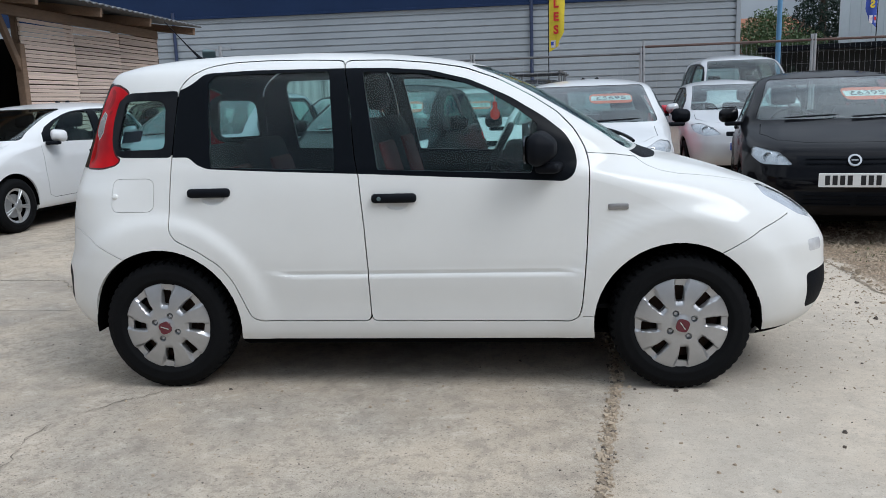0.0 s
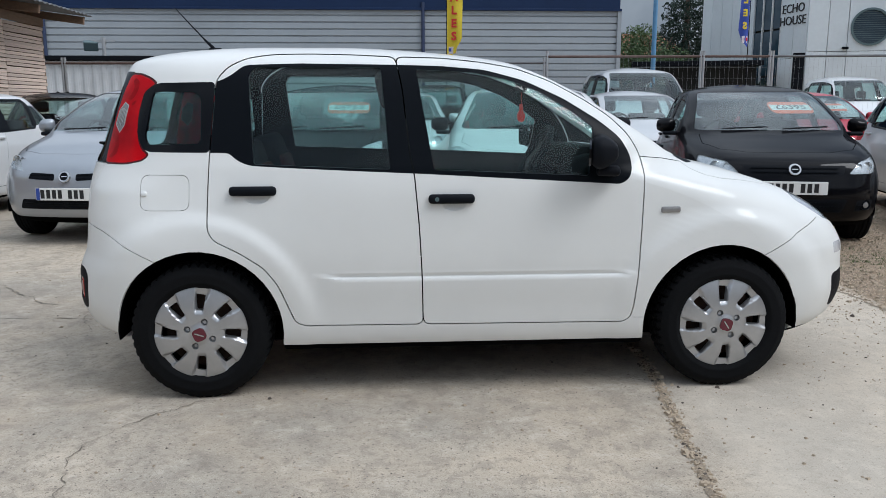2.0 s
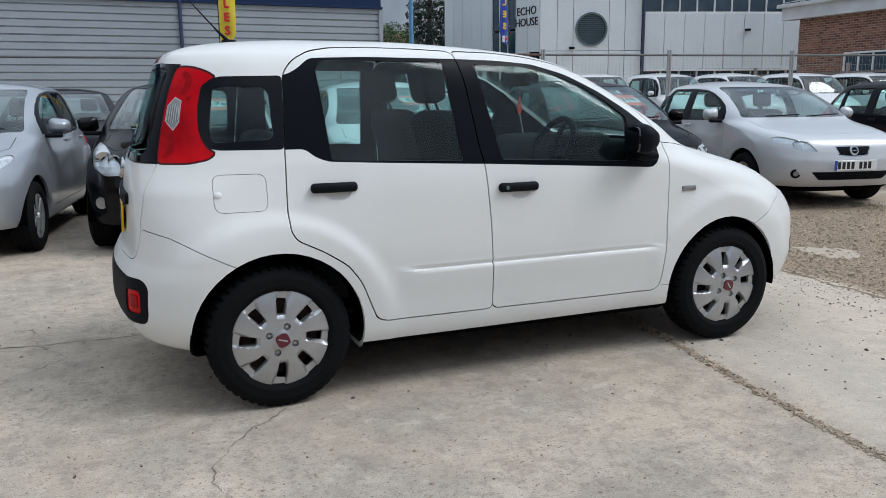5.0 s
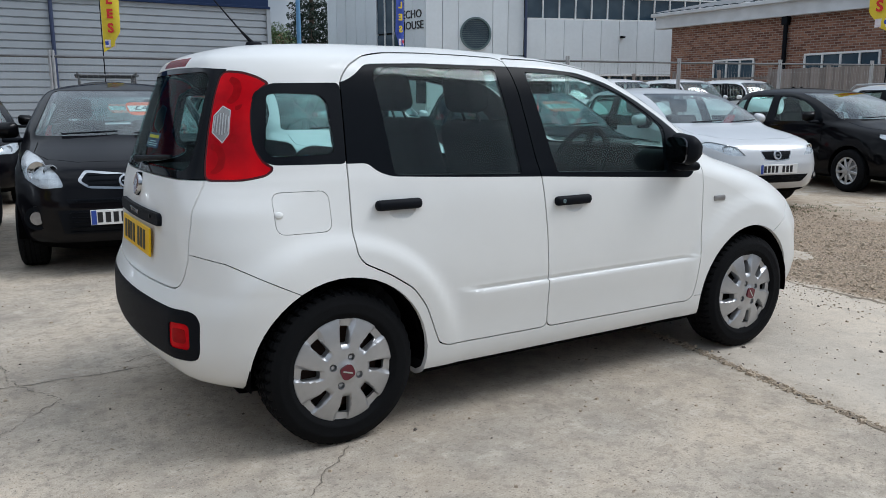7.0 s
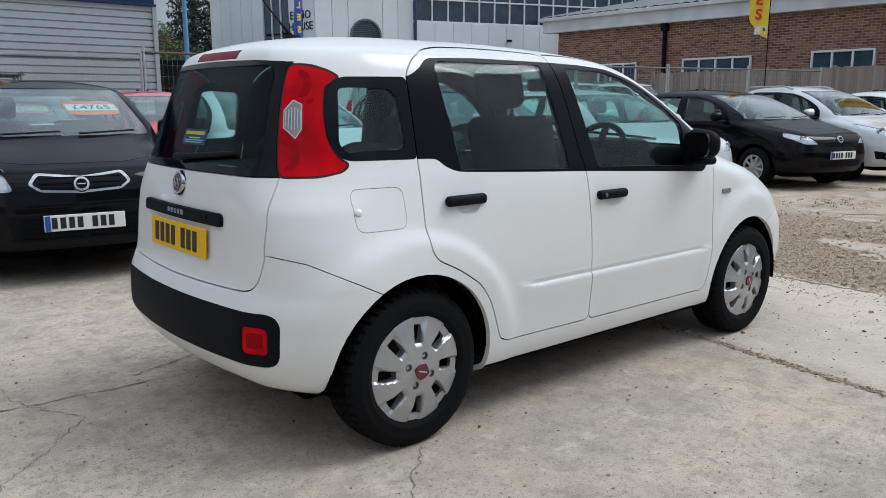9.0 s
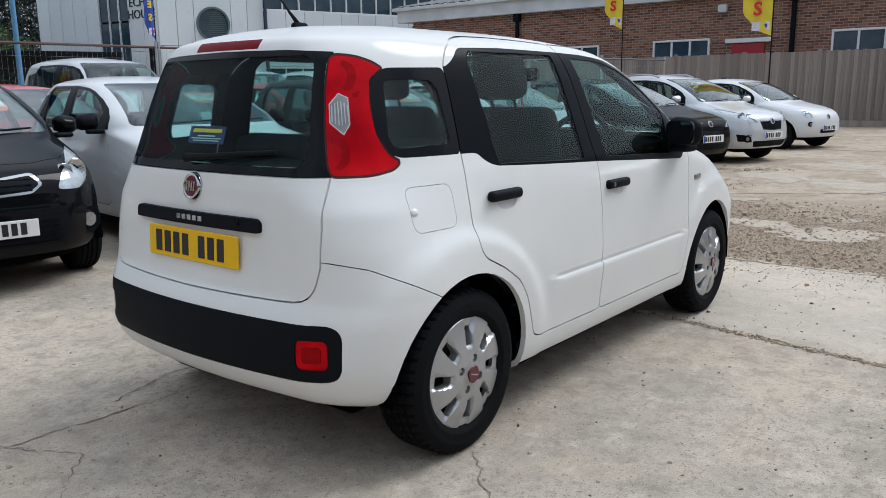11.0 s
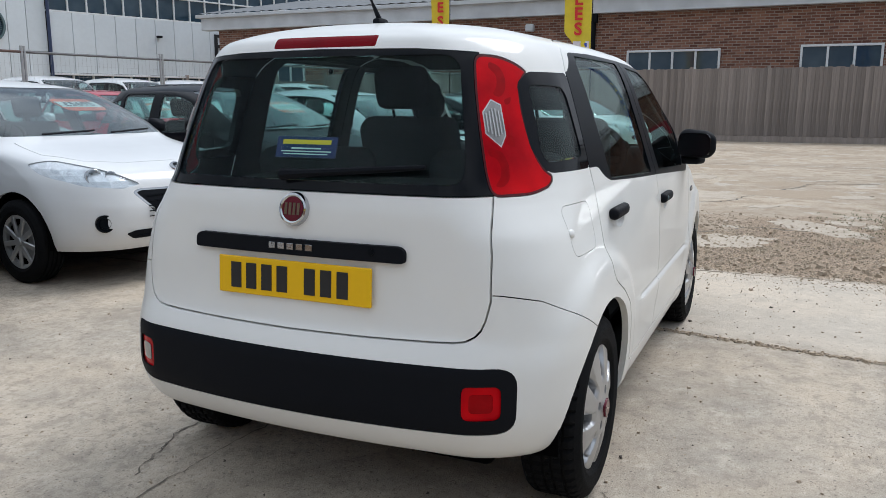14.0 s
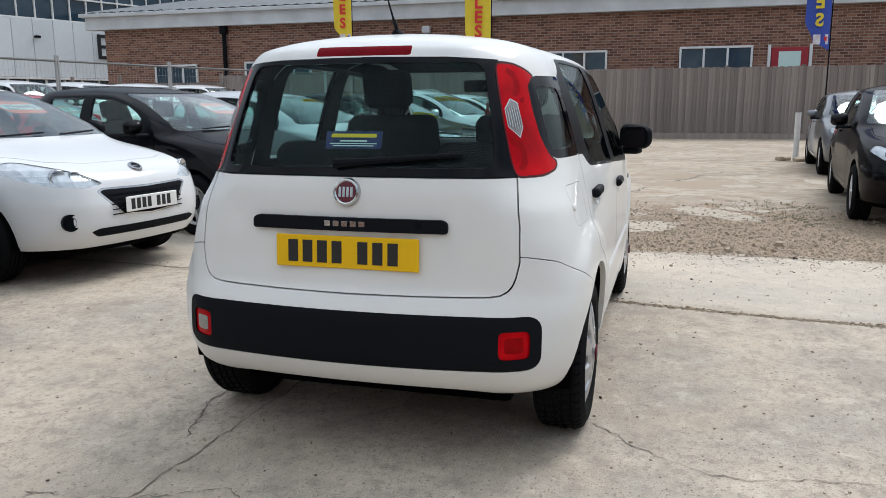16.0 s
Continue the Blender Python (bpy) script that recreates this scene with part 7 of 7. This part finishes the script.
post = thing("bollard", "white painted steel post in a rubble footing", "bollard", m=pose(15.45, -3.56, 0))
part("post", tube(bmesh.new(), (0, 0, 0), (0.02, 0, 1.02), 0.06, 14), M_POSTW, post, smooth=True)
rnd = random.Random(4)
for k in range(14):
    part("rubble", box((rnd.uniform(0.1, 0.28), rnd.uniform(0.1, 0.22), 0.10), (0, 0, 0), 0.03, pose(rnd.uniform(-0.35, 0.35), rnd.uniform(-0.5, 0.35), 0.03, rnd.uniform(-10, 10), rnd.uniform(-10, 10), rnd.uniform(0, 90))), M_STONE, post)
lamp = thing("mast", "pale blue lattice-topped steel mast", "mast", m=pose(11.9, 29.6, 0))
part("pole", tube(bmesh.new(), (0, 0, 0), (0, 0, 9), 0.11, 12, 0.08), M_POSTB, lamp, smooth=True)
part("antenna", box((0.5, 0.3, 0.5), (0.1, 0, 6.2), 0.05), M_STEEL, lamp)
flood = thing("floodlight", "small floodlight on a grey post", "lamp", m=pose(-6.8, 18.2, 0))
part("post", tube(bmesh.new(), (0, 0, 0), (0, 0, 3.0), 0.05, 10), M_STEEL, flood, smooth=True)
part("lamp_head", box((0.36, 0.16, 0.26), (0, 0, 0), 0.03, m=pose(-0.34, 0, 2.78, 25, 0, 20)), M_LOUVRE, flood)
part("cross_arm", box((0.6, 0.05, 0.05), (0.0, 0, 2.9)), M_STEEL, flood)


def leaf_cloud(centres, count, size, seed, tall=1.0):
    """Many small bent leaf clumps scattered in and round the given balls."""
    rnd = np.random.default_rng(seed)
    verts, faces = [], []
    c = np.array([q[:3] for q in centres])
    r = np.array([q[3] for q in centres])
    pick = rnd.choice(len(c), count, p=r**2 / (r**2).sum())
    for i in pick:
        d = rnd.normal(size=3)
        d /= np.linalg.norm(d)
        p = c[i] + d * r[i] * (1 - 0.55 * rnd.random() ** 2) * (1, 1, tall)
        a, b = rnd.normal(size=3), rnd.normal(size=3)
        a = a / np.linalg.norm(a) * size * rnd.uniform(0.6, 1.3)
        b = b / np.linalg.norm(b) * size * rnd.uniform(0.4, 0.9)
        k = len(verts)
        verts += [tuple(p - a), tuple(p + b * 0.6), tuple(p + a), tuple(p - b * 0.6)]
        faces += [(k, k + 1, k + 2), (k, k + 2, k + 3)]
    me = bpy.data.meshes.new("leaves")
    me.from_pydata(verts, [], faces)
    return me


tree = thing("broadleaf_tree", "leafy green tree beyond the yard", "tree", m=pose(15.2, 41.5, -0.95))
bm = tube(bmesh.new(), (0, 0, 0), (0.2, 0, 3.0), 0.25, 10, 0.16)
rnd = random.Random(8)
for k in range(7):
    a = k * 0.9
    tube(bm, (0.2, 0, 2.2 + 0.15 * k), (0.2 + 1.6 * math.cos(a), 1.6 * math.sin(a), 4.0 + 0.3 * k), 0.09, 7, 0.03)
part("trunk", bm, M_BARK, tree, smooth=True)
balls = [(0.2, 0, 4.6, 1.5)] + [(0.2 + 1.5 * math.cos(a), 1.5 * math.sin(a), 4.0 + 1.2 * rnd.random(), 0.8 + 0.4 * rnd.random()) for a in np.linspace(0, 6.28, 9)] + [(rnd.uniform(-0.8, 1), rnd.uniform(-0.8, 0.8), 5.8, 0.8) for _ in range(3)]
part("crown", leaf_cloud(balls, 9000, 0.11, 3), M_LEAF, tree)
tree = thing("conifer_tree", "tall dark cedar tree beyond the yard", "tree", m=pose(19.7, 47.0, 0))
part("trunk", tube(bmesh.new(), (0, 0, 0), (0, 0, 11.6), 0.35, 10, 0.05), M_BARK, tree, smooth=True)
balls = []
for k in range(16):
    z = 2.0 + 0.62 * k
    rad = 2.6 * (1 - k / 18) + 0.2
    for j in range(5):
        a = j * 1.257 + k * 0.7
        balls.append((rad * 0.62 * math.cos(a), rad * 0.62 * math.sin(a), z - 0.15 * rad, rad * 0.42))
part("crown", leaf_cloud(balls, 14000, 0.14, 5, 0.45), M_CONIFER, tree)
hedge = tagged(part("far_hedge", leaf_cloud([(10.5 + 0.7 * k, 38 + 0.4 * (k % 3), 1.2, 1.3) for k in range(16)], 9000, 0.13, 9), M_CONIFER), "dark far hedge behind the yard", "hedge", kind="stuff")
house = thing("house", "far house with an orange tiled roof", "house", m=pose(17.5, 52, 0))
part("wall", box((7, 5, 4.4), (0, 0, 2.2)), M_BRICK, house)
bm = bmesh.new()
v = [bm.verts.new(p) for p in ((-3.8, -2.9, 4.3), (3.8, -2.9, 4.3), (3.8, 2.9, 4.3), (-3.8, 2.9, 4.3), (-2.0, 0, 6.0), (2.0, 0, 6.0))]
for f in ((0, 1, 5, 4), (2, 3, 4, 5), (1, 2, 5), (3, 0, 4), (3, 2, 1, 0)):
    bm.faces.new([v[i] for i in f])
part("roof", bm, M_TILE, house)

# white site cabin and low sheds behind the mesh fence
cabin = thing("site_cabin", "white ribbed site cabin behind the mesh fence", "cabin", m=pose(-6.4, 17.5, 0, 0, 0, 2))
bm = bmesh.new()
prev = None
for k in range(121):
    x = -4.2 + 7.0 * k / 120
    y = -0.03 if k % 4 < 2 else 0.0
    cur = (bm.verts.new((x, y, 0.1)), bm.verts.new((x, y, 2.35)))
    if prev:
        bm.faces.new((prev[0], cur[0], cur[1], prev[1]))
    prev = cur
part("ribbed_wall", bm, M_FASCIA, cabin)
part("cabin_body", box((7.0, 2.4, 2.3), (-0.7, 1.26, 1.2), 0.02), M_FASCIA, cabin)
part("cabin_roof", box((7.2, 2.7, 0.12), (-0.7, 1.2, 2.42), 0.02), M_TRIM, cabin)


# ---- unseen walls, added to close the yard and darken reflections ----
# out of view: keeps low sky off the car's rear paint and glass
sales = structure("wall_west", "unseen brown brick sales building, added to block low sky", M_BRICK, box((0.4, 16, 3.8), (-12.4, -2.5, 1.9)))
board = structure("sign_board", "yellow sign board with unreadable dark lettering", M_FLAGY, box((0.06, 4.0, 0.8), (-12.16, -0.5, 3.2), 0.01))
for k in range(9):
    part("sign_bar", box((0.01, 0.26, 0.34), (-12.125, -2.1 + 0.4 * k, 3.25)), M_INK, board)
# invented wall out of view, blocks low sky from the car's side
structure("wall_south", "unseen grey board wall, added to darken reflections", M_FENCE, box((24, 0.15, 2.4), (3.5, -10.5, 1.2)))


# ---- loose stones and grass ----
def scatter(name, mat, count, area, size, seed, label, flat=0.6):
    rnd = np.random.default_rng(seed)
    base = np.array([(-1, -1, -0.4), (1, -0.9, -0.5), (0.9, 1, -0.4), (-0.8, 0.9, -0.5), (-0.6, -0.7, 0.9), (0.7, -0.5, 1.0), (0.5, 0.7, 0.8), (-0.6, 0.5, 1.0)]) * 0.5
    quads = [(0, 3, 2, 1), (4, 5, 6, 7), (0, 1, 5, 4), (1, 2, 6, 5), (2, 3, 7, 6), (3, 0, 4, 7)]
    verts, faces = [], []
    for k in range(count):
        x, y = area(rnd)
        s = size * rnd.lognormal(0, 0.45)
        a = rnd.uniform(0, 6.28)
        c, d = math.cos(a), math.sin(a)
        q = base * s * (1, rnd.uniform(0.6, 1), flat) + rnd.normal(0, 0.08 * s, base.shape)
        n = len(verts)
        verts += [(x + p[0] * c - p[1] * d, y + p[0] * d + p[1] * c, 0.3 * s * flat + p[2]) for p in q]
        faces += [tuple(n + i for i in f) for f in quads]
    me = bpy.data.meshes.new(name)
    me.from_pydata(verts, [], faces)
    tagged(part(name, me, mat), label, kind="stuff")


scatter("gravel", M_STONE, 17000, lambda r: (3.85 + 3.6 * r.beta(1, 1.6), r.uniform(-4.5, 5.5)), 0.0135, 11, "loose brown gravel beside the concrete")
scatter("grit", M_STONE, 5000, lambda r: (r.uniform(-4, 3.9), r.uniform(-3.6, 3.0)), 0.005, 12, "small grit on the concrete")
scatter("pebbles", M_PEBBLE, 130, lambda r: (3.9 - 2.6 * r.beta(0.9, 1.7), r.uniform(-3.8, 1.5)), 0.0085, 14, "dark pebbles on the pale concrete")
scatter("dark_grit", M_PEBBLE, 550, lambda r: (r.uniform(-4, 3.9), r.uniform(-3.8, 2.5)), 0.0052, 15, "dark grit on the concrete")


def along_joint(r):
    y = r.uniform(-4.5, 1.0)
    x = float(np.interp(y, (-5.0, -1.85, -1.32, -0.64, 0.2, 6.0), (1.60, 1.86, 1.93, 2.05, 2.10, 2.45)))
    return x + r.normal(0, 0.016), y


scatter("joint_stones", M_STONE, 3200, along_joint, 0.0085, 16, "brown stones filling the joint")
scatter("joint_pebbles", M_PEBBLE, 350, along_joint, 0.007, 17, "dark stones in the joint")
scatter("grit_edge", M_STONE, 2500, lambda r: (3.9 - abs(r.normal(0, 0.32)), r.uniform(-4, 3)), 0.0065, 13, "grit spread over the slab edge")


def broken_patches(name, mat, count, area, seed, thick, label):
    """Thin ragged pieces of old surface lying in the gravel and on the old concrete."""
    rnd = np.random.default_rng(seed)
    verts, faces = [], []
    for k in range(count):
        x, y = area(rnd)
        r, turn, slim = rnd.uniform(0.10, 0.55), rnd.uniform(0, 3.14), rnd.uniform(0.35, 0.9)
        n, m = len(verts), 34
        rim = r * np.clip(1 + 0.22 * np.cumsum(rnd.normal(0, 0.9, m)) / 2 + rnd.normal(0, 0.10, m), 0.25, 2.2)
        rim = rim + (rim[0] - rim[-1]) * np.linspace(0, 1, m)
        t = np.linspace(0, 2 * math.pi, m, endpoint=False)
        px, py = rim * np.cos(t), rim * np.sin(t) * slim
        qx, qy = x + px * math.cos(turn) - py * math.sin(turn), y + px * math.sin(turn) + py * math.cos(turn)
        top = thick * rnd.uniform(0.7, 1.3)
        verts += [(qx[i], qy[i], 0.001) for i in range(m)] + [(x + (qx[i] - x) * 0.94, y + (qy[i] - y) * 0.94, top) for i in range(m)] + [(x, y, top)]
        faces += [(n + i, n + (i + 1) % m, n + m + (i + 1) % m, n + m + i) for i in range(m)] + [(n + m + i, n + m + (i + 1) % m, n + 2 * m) for i in range(m)]
    me = bpy.data.meshes.new(name)
    me.from_pydata(verts, [], faces)
    tagged(part(name, me, mat), label, kind="stuff")


broken_patches("concrete_patches", M_PATCH, 22, lambda r: (r.uniform(4.6, 13.0), r.uniform(-3.4, 1.4)), 41, 0.006, "pale pieces of broken concrete in the gravel")
broken_patches("dirt_patches", M_DIRT, 34, lambda r: (r.uniform(6.8, 22.0), r.uniform(-6.0, 2.5)), 42, 0.003, "brown dirt lying on the old concrete")


def tufts(name, count, area, seed, label):
    rnd = np.random.default_rng(seed)
    verts, faces = [], []
    for k in range(count):
        x, y = area(rnd)
        for j in range(7):
            a, h = rnd.uniform(0, 6.28), rnd.uniform(0.008, 0.03)
            bx, by = x + rnd.normal(0, 0.02), y + rnd.normal(0, 0.02)
            n = len(verts)
            verts += [(bx - 0.003 * math.sin(a), by + 0.003 * math.cos(a), 0), (bx + 0.003 * math.sin(a), by - 0.003 * math.cos(a), 0), (bx + h * 0.6 * math.cos(a), by + h * 0.6 * math.sin(a), h)]
            faces.append((n, n + 1, n + 2))
    me = bpy.data.meshes.new(name)
    me.from_pydata(verts, [], faces)
    tagged(part(name, me, M_GRASS), label, kind="stuff")


tufts("grass", 420, lambda r: ((4.6, 2.0), (7.4, 2.3), (8.4, 1.5), (10.6, 1.7), (7.3, -2.2), (6.2, -2.3))[r.integers(6)] + r.normal(0, 0.28, 2), 21, "tufts of weeds in the gravel")

# ---- slats and boards ----
rnd = random.Random(31)
slat = mesh_of(box((0.024, 1.0, 0.0555), (0, 0, 0), 0.003, seg=1))
slat.materials.append(M_SLAT)
k = 0
z = 0.04
while z < SZ - 0.10:
    for y0, y1 in ((SY0, 9.2), (9.2, 10.8), (10.8, SY1 + rnd.uniform(-0.03, 0.05))):
        o = new("slat", slat)
        o.parent = shed
        o.matrix_basis = pose(0.012 + rnd.uniform(-0.006, 0.008), (y0 + y1) / 2, z + rnd.uniform(-0.007, 0.007), rnd.uniform(-0.3, 0.3), rnd.uniform(-4, 4), 0) @ Matrix.Diagonal((1, y1 - y0 - 0.006, 1, 1))
    z += 0.0665
board = mesh_of(box((0.018, 0.125, 2.2), (0, 0, 0), 0.004, seg=1))
board.materials.append(M_FENCE)
for k in range(290):
    y = -17.6 + 0.118 * k
    o = new("fence_board", board)
    o.parent = board_fence
    o.matrix_basis = pose(-0.010 - 0.018 * (k % 2), y, 1.30 + rnd.uniform(-0.015, 0.015), rnd.uniform(-0.3, 0.3), 0, rnd.uniform(3, 6))

bpy.data.scenes.remove(bench)
for q in (bench_a, bench_b):
    bpy.data.objects.remove(q)
